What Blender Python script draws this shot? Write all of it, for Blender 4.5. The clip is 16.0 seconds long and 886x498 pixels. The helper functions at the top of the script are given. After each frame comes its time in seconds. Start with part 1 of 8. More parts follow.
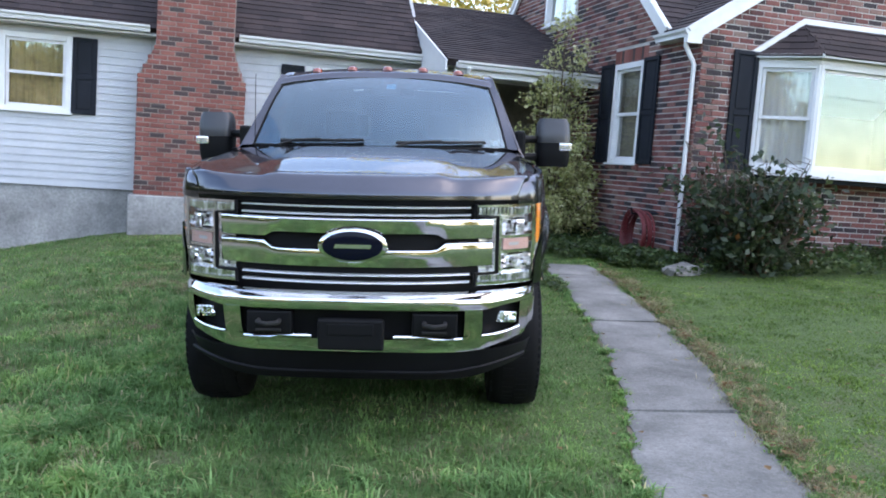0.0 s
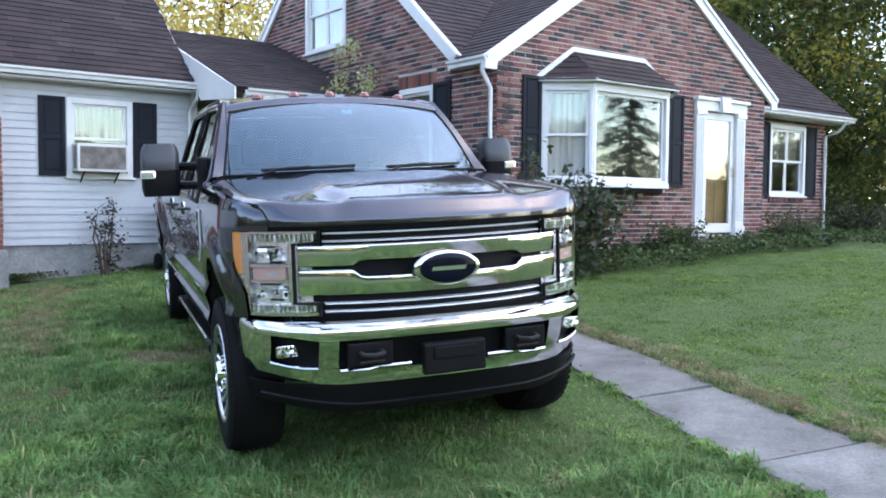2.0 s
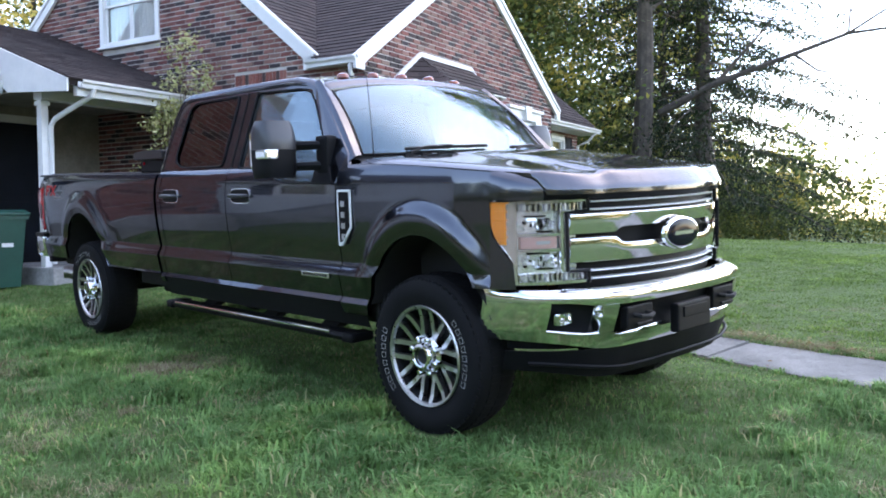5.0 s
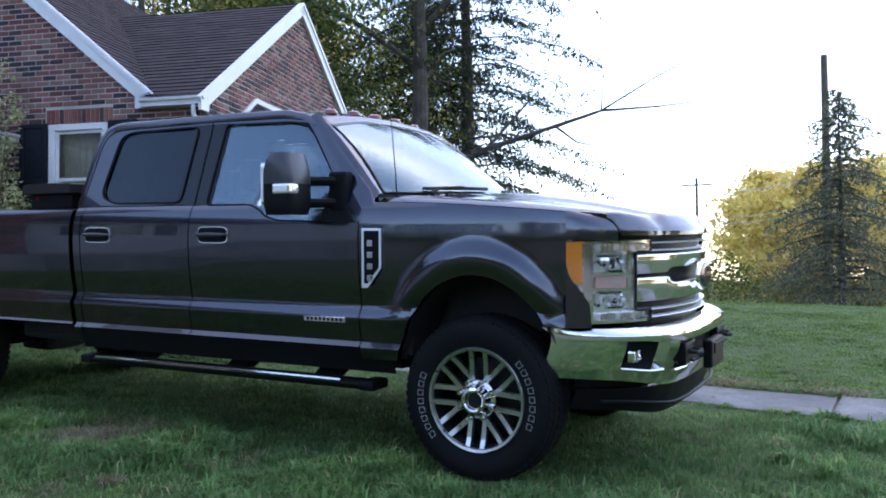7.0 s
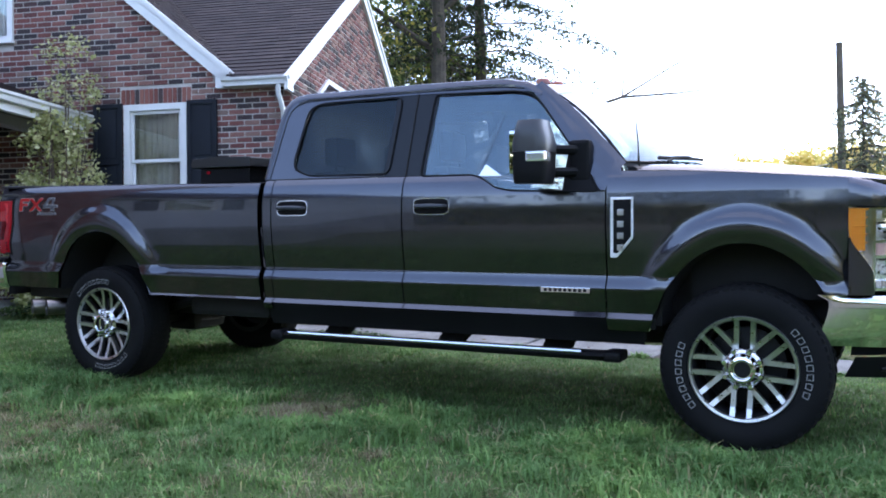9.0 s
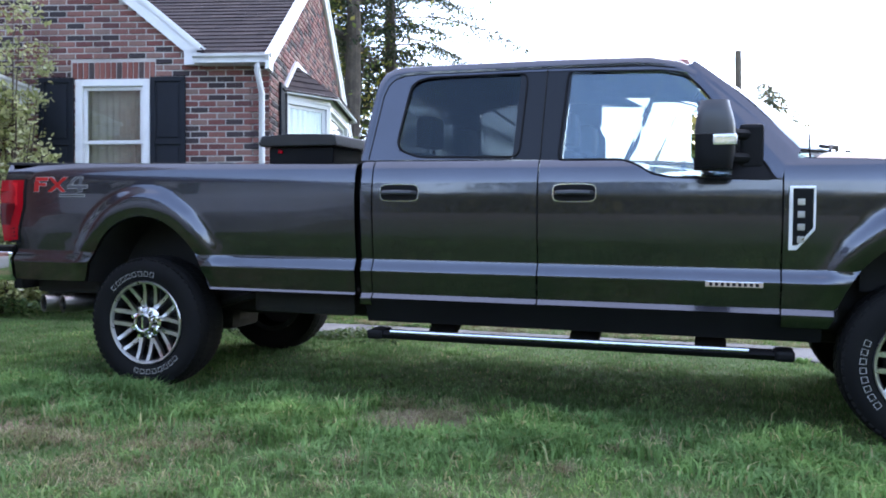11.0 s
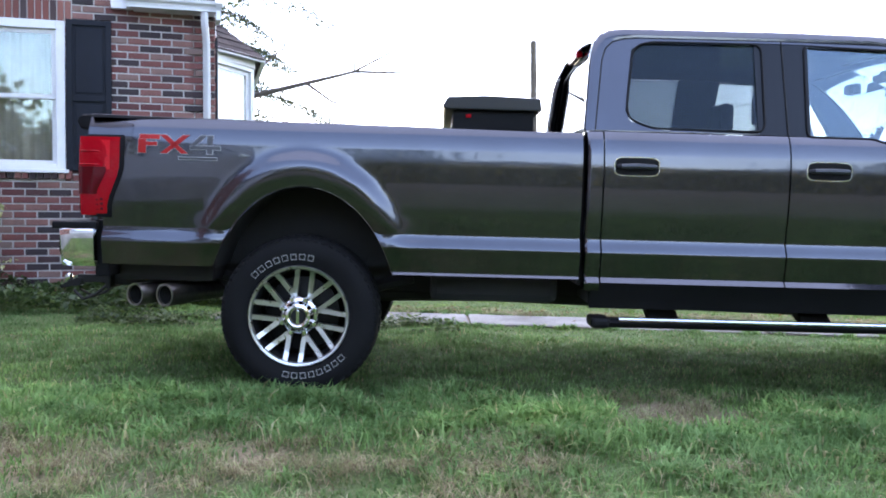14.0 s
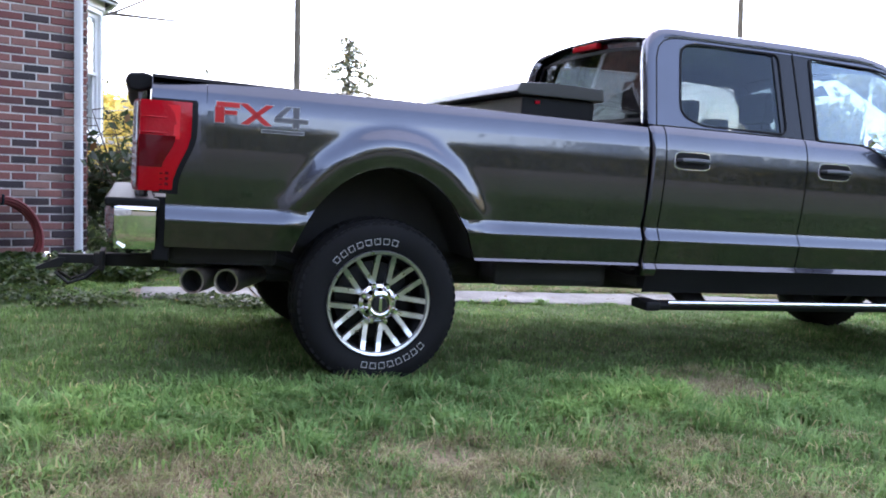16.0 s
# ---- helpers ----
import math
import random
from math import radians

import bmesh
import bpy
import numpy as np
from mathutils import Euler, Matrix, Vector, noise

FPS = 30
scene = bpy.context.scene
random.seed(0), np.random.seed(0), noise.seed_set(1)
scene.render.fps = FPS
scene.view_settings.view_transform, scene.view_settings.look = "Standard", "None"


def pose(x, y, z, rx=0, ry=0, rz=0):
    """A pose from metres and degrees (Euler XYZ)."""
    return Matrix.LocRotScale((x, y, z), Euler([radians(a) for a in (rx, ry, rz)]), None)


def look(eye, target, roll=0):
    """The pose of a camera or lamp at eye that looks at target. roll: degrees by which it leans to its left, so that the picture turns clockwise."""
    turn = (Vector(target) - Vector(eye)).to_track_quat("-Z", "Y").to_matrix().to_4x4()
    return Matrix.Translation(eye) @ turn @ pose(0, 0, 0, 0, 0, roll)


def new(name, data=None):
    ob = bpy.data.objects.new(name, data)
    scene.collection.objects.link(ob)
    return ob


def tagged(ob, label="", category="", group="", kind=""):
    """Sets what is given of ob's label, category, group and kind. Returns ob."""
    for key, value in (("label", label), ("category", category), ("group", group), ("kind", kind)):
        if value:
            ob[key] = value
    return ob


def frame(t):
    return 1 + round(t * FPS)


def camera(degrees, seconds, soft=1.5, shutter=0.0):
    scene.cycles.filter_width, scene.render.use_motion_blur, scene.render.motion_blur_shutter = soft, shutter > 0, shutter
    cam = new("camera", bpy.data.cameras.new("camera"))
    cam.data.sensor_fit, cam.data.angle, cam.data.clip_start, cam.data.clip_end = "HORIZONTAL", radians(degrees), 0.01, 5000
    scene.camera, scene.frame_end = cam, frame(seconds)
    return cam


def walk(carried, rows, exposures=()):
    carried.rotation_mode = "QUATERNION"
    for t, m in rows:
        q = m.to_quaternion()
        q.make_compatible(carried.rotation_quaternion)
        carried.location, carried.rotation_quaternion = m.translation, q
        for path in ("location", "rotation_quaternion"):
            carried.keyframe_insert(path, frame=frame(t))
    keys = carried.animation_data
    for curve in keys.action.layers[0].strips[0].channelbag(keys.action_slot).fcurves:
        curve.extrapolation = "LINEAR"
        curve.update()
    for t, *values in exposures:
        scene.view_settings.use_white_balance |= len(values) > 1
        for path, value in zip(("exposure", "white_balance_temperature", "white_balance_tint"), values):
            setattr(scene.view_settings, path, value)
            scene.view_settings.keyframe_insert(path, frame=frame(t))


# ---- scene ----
cam = camera(54.3, 16.0, 1.85)
METRES, EYE, TILT, LEAN, TURN = 14.44, 1.45, 0.0, 0.0, 0.0
ROWS = [
    (0.0, 0.0, 0.0, 0.0, 0.4, -5.57, -4.11),
    (0.5, -0.0327, 0.0051, -0.0047, -5.42, -5.11, -3.37),
    (1.0, -0.0694, 0.0036, -0.0061, -13.13, -4.32, -1.13),
    (1.5, -0.1041, 0.0086, -0.0079, -16.96, -4.19, -0.62),
    (2.0, -0.1363, 0.0197, -0.0085, -21.5, -2.87, -0.49),
    (2.5, -0.1706, 0.0264, -0.01, -26.07, -2.04, 0.43),
    (3.0, -0.1998, 0.0425, -0.014, -28.77, -1.94, 1.18),
    (3.5, -0.2309, 0.0572, -0.016, -31.94, -2.15, 0.8),
    (4.0, -0.2562, 0.077, -0.0179, -36.01, -1.66, 1.79),
    (6.5, -0.3562, 0.1907, -0.0293, -56.78, 0.56, -1.35),
    (7.0, -0.3678, 0.2158, -0.0291, -61.61, 1.85, 0.53),
    (7.5, -0.3872, 0.2382, -0.0322, -62.27, -1.05, 1.6),
    (8.0, -0.3935, 0.2599, -0.0356, -62.16, -1.0, 1.49),
    (8.5, -0.404, 0.2833, -0.0355, -61.73, 0.61, 0.88),
    (11.0, -0.4182, 0.4178, -0.0366, -72.16, 0.93, 0.32),
    (11.5, -0.4248, 0.4474, -0.0382, -72.5, 1.55, -0.34),
    (12.0, -0.4222, 0.4805, -0.0408, -73.98, 1.22, 0.25),
    (12.5, -0.4189, 0.5118, -0.0373, -76.36, 1.0, 0.52),
    (13.0, -0.4171, 0.5441, -0.0359, -80.66, 0.19, 0.47),
    (13.5, -0.4091, 0.5764, -0.0352, -84.3, -0.55, 1.12),
    (14.0, -0.409, 0.6098, -0.0354, -90.26, -0.47, 0.25),
    (14.5, -0.404, 0.6445, -0.0351, -97.91, -1.34, -0.32),
    (15.0, -0.3933, 0.6753, -0.0316, -104.57, -2.83, -1.51),
    (15.5, -0.3941, 0.7096, -0.0295, -108.24, -2.9, -1.44),
    (16.0, -0.3823, 0.7409, -0.0273, -109.53, -2.97, -1.22),
]
walk(cam, [(t, pose(0.425, -5.055, EYE, TILT, LEAN, TURN) @ pose(METRES * x, METRES * y, METRES * z, 90 + pitch, roll, yaw)) for t, x, y, z, yaw, pitch, roll in ROWS], [(0.0, 2.32, 7100, 15), (2.5, 2.46, 7050, 15), (4.0, 2.54, 7150, 17), (6.4, 2.60, 6600, 17), (6.5, 2.55, 6550, 17), (7.0, 1.84, 6380, 19), (7.5, 1.80, 6330, 19), (8.0, 2.32, 6400, 18), (8.5, 2.40, 6550, 18), (11.0, 2.70, 6950, 18.5), (12.5, 2.88, 6950, 19.5), (16.0, 3.0, 7480, 23.5)])


# world: late-afternoon sky, the sun low behind the trees
world = bpy.data.worlds.new("sky")
scene.world = world
world.use_nodes = True
wn = world.node_tree.nodes
sky = wn.new("ShaderNodeTexSky")
sky.sky_type, sky.sun_disc = "NISHITA", False
sky.sun_elevation, sky.sun_rotation = radians(56), radians(97)
sky.air_density, sky.dust_density, sky.ozone_density = 1.0, 0.6, 0.6
wn["Background"].inputs["Strength"].default_value = 0.15
world.node_tree.links.new(sky.outputs["Color"], wn["Background"].inputs["Color"])
sun = new("sun", bpy.data.lights.new("sun", "SUN"))
sun.data.energy, sun.data.angle, sun.data.color = 0.3, radians(150), (1.0, 0.92, 0.80)
sun.matrix_world = look((100, -12, 150), (0, 0, 0))


# ---- materials ----
def material(name, color=(0.5, 0.5, 0.5), rough=0.6, metal=0.0, **more):
    m = bpy.data.materials.new(name)
    m.use_nodes = True
    b = m.node_tree.nodes["Principled BSDF"]
    b.inputs["Base Color"].default_value = (*color, 1)
    b.inputs["Roughness"].default_value, b.inputs["Metallic"].default_value = rough, metal
    for key, value in more.items():
        b.inputs[key.replace("_", " ")].default_value = value
    return m


def node(m, kind, **values):
    n = m.node_tree.nodes.new(kind)
    for key, value in values.items():
        if key in n.inputs:
            n.inputs[key].default_value = value
    return n


def link(m, a, b):
    m.node_tree.links.new(a, b)


def bsdf(m):
    return m.node_tree.nodes["Principled BSDF"]


def noise_tex(m, scale, detail=4.0, rough=0.6, stretch=None):
    n = node(m, "ShaderNodeTexNoise", Scale=scale, Detail=detail, Roughness=rough)
    c = node(m, "ShaderNodeTexCoord")
    if stretch:
        p = node(m, "ShaderNodeMapping", Scale=stretch)
        link(m, c.outputs["Object"], p.inputs["Vector"])
        link(m, p.outputs["Vector"], n.inputs["Vector"])
    else:
        link(m, c.outputs["Object"], n.inputs["Vector"])
    return n.outputs["Fac"]


def ramp(m, fac, stops):
    r = node(m, "ShaderNodeValToRGB")
    while len(r.color_ramp.elements) < len(stops):
        r.color_ramp.elements.new(0.5)
    for e, (at, color) in zip(r.color_ramp.elements, stops):
        e.position, e.color = at, (*color, 1)
    link(m, fac, r.inputs["Fac"])
    return r.outputs["Color"]


def mix(m, fac, a, b, how="MIX"):
    n = m.node_tree.nodes.new("ShaderNodeMix")
    n.data_type, n.blend_type = "RGBA", how
    for socket, value in ((n.inputs[0], fac), (n.inputs[6], a), (n.inputs[7], b)):
        if isinstance(value, (int, float)):
            socket.default_value = value
        elif isinstance(value, tuple):
            socket.default_value = (*value, 1)
        else:
            link(m, value, socket)
    return n.outputs[2]


def bump(m, height, strength=0.3, distance=0.01):
    n = node(m, "ShaderNodeBump", Strength=strength, Distance=distance)
    link(m, height, n.inputs["Height"])
    link(m, n.outputs["Normal"], bsdf(m).inputs["Normal"])


def rough_by(m, fac, low, high):
    n = node(m, "ShaderNodeMapRange")
    n.inputs["To Min"].default_value, n.inputs["To Max"].default_value = low, high
    link(m, fac, n.inputs["Value"])
    link(m, n.outputs["Result"], bsdf(m).inputs["Roughness"])


def varied(name, stops, rough=0.7, random_from=None, wear=0.25, grain=30.0, coarse=2.0, relief=0.2, metal=0.0):
    """A surface with coarse stains and fine grain; random_from: object or island gives each piece its own colour."""
    m = material(name, stops[0][1], rough, metal)
    fine, wide = noise_tex(m, grain), noise_tex(m, coarse, 3.0)
    if random_from == "object":
        pick = node(m, "ShaderNodeObjectInfo").outputs["Random"]
    elif random_from == "island":
        pick = node(m, "ShaderNodeNewGeometry").outputs["Random Per Island"]
    else:
        pick = wide
    base = ramp(m, pick, stops)
    dark = ramp(m, fine, [(0.3, (1 - wear,) * 3), (0.7, (1.0, 1.0, 1.0))])
    base = mix(m, 1.0, base, dark, "MULTIPLY")
    stain = ramp(m, wide, [(0.35, (1 - wear,) * 3), (0.65, (1.0, 1.0, 1.0))])
    base = mix(m, 1.0, base, stain, "MULTIPLY")
    link(m, base, bsdf(m).inputs["Base Color"])
    rough_by(m, fine, max(0.02, rough - 0.1), min(1.0, rough + 0.1))
    if relief:
        bump(m, fine, relief, 0.004)
    return m


BRICKS = [(0.0, (0.034, 0.025, 0.029)), (0.22, (0.055, 0.032, 0.034)), (0.34, (0.155, 0.048, 0.044)), (0.62, (0.245, 0.080, 0.066)), (0.85, (0.30, 0.145, 0.118)), (1.0, (0.26, 0.17, 0.14))]
CHIMNEY_BRICKS = [(0.0, (0.06, 0.045, 0.045)), (0.15, (0.11, 0.05, 0.045)), (0.25, (0.24, 0.075, 0.058)), (0.7, (0.30, 0.095, 0.072)), (1.0, (0.36, 0.15, 0.115))]
M_BRICK = varied("brick", BRICKS, 0.85, "object", grain=60)
M_BRICKS = varied("brick_joined", BRICKS, 0.85, "island", grain=60)
M_CBRICK = varied("chimney_brick", CHIMNEY_BRICKS, 0.85, "object", grain=60)
M_CBRICKS = varied("chimney_brick_joined", CHIMNEY_BRICKS, 0.85, "island", grain=60)
M_SOOTMORTAR = varied("sooty_mortar", [(0.0, (0.30, 0.235, 0.205)), (1.0, (0.44, 0.37, 0.33))], 0.95, grain=80)
M_MORTAR = varied("mortar", [(0.0, (0.50, 0.46, 0.43)), (1.0, (0.66, 0.62, 0.58))], 0.95, grain=80)
M_SIDING = varied("white_siding", [(0.0, (0.44, 0.455, 0.475)), (1.0, (0.52, 0.535, 0.55))], 0.45, wear=0.06, grain=12, relief=0.05)
M_TRIM = varied("white_trim_paint", [(0.0, (0.68, 0.68, 0.68)), (1.0, (0.77, 0.77, 0.76))], 0.4, wear=0.06, grain=14, relief=0.05)
M_SHINGLE = varied("roof_shingle", [(0.0, (0.024, 0.016, 0.017)), (0.5, (0.036, 0.024, 0.025)), (1.0, (0.052, 0.035, 0.035))], 0.95, "island", grain=90, relief=0.5)
M_CONCRETE = varied("foundation_concrete", [(0.0, (0.28, 0.28, 0.28)), (1.0, (0.50, 0.49, 0.47))], 0.9, wear=0.35, grain=25, coarse=1.6, relief=0.4)
M_SHUTTER = varied("black_shutter_paint", [(0.0, (0.009, 0.012, 0.018)), (1.0, (0.016, 0.020, 0.028))], 0.7, wear=0.2, grain=20, relief=0.1)
bsdf(M_SHUTTER).inputs["IOR"].default_value = 1.3
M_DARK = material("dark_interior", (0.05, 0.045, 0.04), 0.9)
M_CURTAIN = varied("curtain_cloth", [(0.0, (0.38, 0.36, 0.30)), (1.0, (0.52, 0.48, 0.40))], 0.9, grain=40, relief=0.2)
M_TANCURTAIN = varied("tan_curtain_cloth", [(0.0, (0.42, 0.32, 0.16)), (1.0, (0.60, 0.48, 0.27))], 0.9, grain=40, relief=0.2)
M_BLIND = varied("white_window_blind", [(0.0, (0.60, 0.62, 0.64)), (1.0, (0.70, 0.71, 0.72))], 0.8, wear=0.08, grain=30, relief=0.1)
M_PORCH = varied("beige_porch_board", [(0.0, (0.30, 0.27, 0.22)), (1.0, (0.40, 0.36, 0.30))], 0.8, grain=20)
M_WINDOW = material("window_glass", (0.93, 0.96, 0.95), 0.015, 0.0, Transmission_Weight=1.0, IOR=1.78, Specular_Tint=(0.78, 0.95, 0.93, 1.0))


# ---- mesh helpers ----
def part(name, bm, mat, parent, label="", smooth=False, m=None):
    """Links a bmesh as one mesh object under a thing or a part."""
    bmesh.ops.recalc_face_normals(bm, faces=bm.faces)
    me = bpy.data.meshes.new(name)
    bm.to_mesh(me)
    bm.free()
    me.materials.append(mat)
    if smooth:
        me.shade_smooth()
        me.set_sharp_from_angle(angle=radians(35))
    ob = new(name, me)
    if parent is not None:
        ob.parent = parent
    if m is not None:
        ob.matrix_basis = m
    return tagged(ob, label)


def piece(name, me, parent, m):
    ob = new(name, me)
    ob.parent, ob.matrix_basis = parent, m
    return ob


def joined(name, verts, faces, mat, parent, label="", kind="", smooth=False):
    me = bpy.data.meshes.new(name)
    me.from_pydata([tuple(v) for v in verts], [], faces)
    me.materials.append(mat)
    if smooth:
        me.shade_smooth()
    ob = new(name, me)
    if parent is not None:
        ob.parent = parent
    return tagged(ob, label, kind=kind)


def thing(name, label, category, m=None, group=""):
    ob = new(name)
    ob.empty_display_size = 0.1
    if m is not None:
        ob.matrix_basis = m
    return tagged(ob, label, category, group)


def box(bm, x0, x1, y0, y1, z0, z1, bevel=0.0):
    vs = [bm.verts.new((x, y, z)) for x in (x0, x1) for y in (y0, y1) for z in (z0, z1)]
    fs = [bm.faces.new([vs[i] for i in q]) for q in ((0, 1, 3, 2), (4, 6, 7, 5), (0, 4, 5, 1), (2, 3, 7, 6), (0, 2, 6, 4), (1, 5, 7, 3))]
    if bevel:
        es = list({e for f in fs for e in f.edges})
        bmesh.ops.bevel(bm, geom=es, offset=bevel, segments=2, affect="EDGES", profile=0.6)
    return bm


def prism(bm, outline, vec, bevel=0.0):
    """A flat outline of points pushed along vec."""
    vec = Vector(vec)
    a = [bm.verts.new(p) for p in outline]
    b = [bm.verts.new(Vector(p) + vec) for p in outline]
    n = len(a)
    fs = [bm.faces.new(a), bm.faces.new(b[::-1])]
    fs += [bm.faces.new((a[i], b[i], b[(i + 1) % n], a[(i + 1) % n])) for i in range(n)]
    if bevel:
        es = list({e for f in fs for e in f.edges})
        bmesh.ops.bevel(bm, geom=es, offset=bevel, segments=2, affect="EDGES", profile=0.6)
    return bm


def tube(bm, points, radius, n=8, cap=True, flat=1.0):
    """A round bar along points; radius: one, or one a point."""
    points = [Vector(p) for p in points]
    radii = radius if isinstance(radius, (list, tuple)) else [radius] * len(points)
    rings, side = [], None
    for i, p in enumerate(points):
        d = (points[min(i + 1, len(points) - 1)] - points[max(i - 1, 0)]).normalized()
        if side is None:
            side = d.orthogonal().normalized()
        side = (side - d * side.dot(d)).normalized()
        up = d.cross(side)
        rings.append([bm.verts.new(p + radii[i] * (math.cos(a) * side + flat * math.sin(a) * up)) for a in (2 * math.pi * k / n for k in range(n))])
    for r, s in zip(rings, rings[1:]):
        for k in range(n):
            bm.faces.new((r[k], r[(k + 1) % n], s[(k + 1) % n], s[k]))
    if cap:
        bm.faces.new(rings[0][::-1]), bm.faces.new(rings[-1])
    return bm


def revolve(bm, profile, n=32, m=None, closed=False):
    """A profile of (radius, height) turned about the x axis."""
    rings = []
    for r, h in profile:
        rings.append([bm.verts.new((h, r * math.cos(a), r * math.sin(a))) for a in (2 * math.pi * k / n for k in range(n))])
    pairs = list(zip(rings, rings[1:])) + ([(rings[-1], rings[0])] if closed else [])
    for r, s in pairs:
        for k in range(n):
            bm.faces.new((r[k], r[(k + 1) % n], s[(k + 1) % n], s[k]))
    if not closed:
        for r in (rings[0], rings[-1]):
            bm.faces.new(r)
    if m is not None:
        bmesh.ops.transform(bm, matrix=m, verts=bm.verts)
    return bm


def loft(bm, rows, closed=False):
    """A skin through rows of points, each as long as the others."""
    grid = [[bm.verts.new(p) for p in row] for row in rows]
    for r, s in zip(grid, grid[1:]):
        k = len(r)
        for i in range(k if closed else k - 1):
            bm.faces.new((r[i], r[(i + 1) % k], s[(i + 1) % k], s[i]))
    return grid


def shell(rows, thick, toward):
    """A lofted skin with a thickness, pushed by thick along toward."""
    bm = bmesh.new()
    t = Vector(toward) * thick
    a = loft(bm, rows)
    b = loft(bm, [[Vector(p) + t for p in row] for row in rows])
    edge = lambda g: g[0] + [r[-1] for r in g[1:]] + g[-1][-2::-1] + [r[0] for r in g[-2:0:-1]]  # noqa: E731
    ea, eb = edge(a), edge(b)
    for i in range(len(ea)):
        j = (i + 1) % len(ea)
        bm.faces.new((ea[i], ea[j], eb[j], eb[i]))
    return bm


def smooth_step(a, b, x):
    x = min(1.0, max(0.0, (x - a) / (b - a)))
    return x * x * (3 - 2 * x)


def curve_at(table, x):
    xs, ys = zip(*table)
    return float(np.interp(x, xs, ys))


# ---- ground ----
def slope_x(x):
    return curve_at(((-160, -3), (-40, -2.2), (-14, -1.1), (-8, -0.58), (-4.5, -0.25), (0, 0), (6, 0.31), (8.5, 0.40), (11, 0.42), (14, 0.36), (20, 0.1), (30, -0.3), (60, -0.6), (160, -0.6)), x)


def slope_y(y):
    return curve_at(((-160, -3), (-40, -1.3), (-8, -0.245), (0, 0), (8, 0.245), (13, 0.36), (30, 0.45), (160, 0.5)), y)


def ground_z(x, y):
    near = math.exp(-((x * x + y * y) / 900))
    hole = 0.25 * smooth_step(-4.2, -7.0, x) * smooth_step(3, 8, y) * near
    return 0.043 + slope_x(x) + slope_y(y) + 0.008 * math.sin(1.3 * x + 0.7 * y) * math.sin(1.1 * y - 0.5 * x) * near - hole


def ground_mesh():
    def steps(lo, hi, fine, a, b):
        s, v = [], lo
        while v < hi:
            s.append(v)
            d = max(0.0, a - v, v - b)
            v += fine + d * 0.25
        return s + [hi]
    xs, ys = steps(-160, 160, 0.25, -8, 13), steps(-160, 160, 0.25, -7, 11)
    verts = [(x, y, ground_z(x, y)) for y in ys for x in xs]
    w = len(xs)
    faces = [(j * w + i, j * w + i + 1, (j + 1) * w + i + 1, (j + 1) * w + i) for j in range(len(ys) - 1) for i in range(w - 1)]
    return verts, faces


def dry_strip(m):
    """The worn strip of lawn along the camera's side, as a mask with a ragged edge."""
    co = node(m, "ShaderNodeTexCoord")
    sep = node(m, "ShaderNodeSeparateXYZ")
    link(m, co.outputs["Object"], sep.inputs["Vector"])
    add = m.node_tree.nodes.new("ShaderNodeMath")
    add.operation = "MULTIPLY_ADD"
    link(m, noise_tex(m, 1.6, 5), add.inputs[0])
    add.inputs[1].default_value = 1.6
    link(m, sep.outputs["X"], add.inputs[2])
    left = ramp_range(m, add.outputs["Value"], -0.60, -1.15)
    strip = mix(m, 1.0, left, ramp_range(m, add.outputs["Value"], -4.6, -3.4), "MULTIPLY")
    along = node(m, "ShaderNodeMapRange")
    for key, value in (("From Min", 2.2), ("From Max", 4.4), ("To Min", 0.20), ("To Max", 0.62)):
        along.inputs[key].default_value = value
    link(m, sep.outputs["Y"], along.inputs["Value"])
    strip = mix(m, 1.0, strip, along.outputs["Result"], "MULTIPLY")
    strip = mix(m, 1.0, strip, ramp(m, noise_tex(m, 1.9, 5, 0.7), [(0.46, (0.0, 0.0, 0.0)), (0.58, (0.9, 0.9, 0.9))]), "MULTIPLY")
    return mix(m, 1.0, strip, ramp(m, noise_tex(m, 8.0, 4, 0.7), [(0.45, (0.03, 0.03, 0.03)), (0.56, (1, 1, 1))]), "MULTIPLY")


def ramp_range(m, value, a, b):
    n = node(m, "ShaderNodeMapRange")
    n.inputs["From Min"].default_value, n.inputs["From Max"].default_value = a, b
    link(m, value, n.inputs["Value"])
    return n.outputs["Result"]


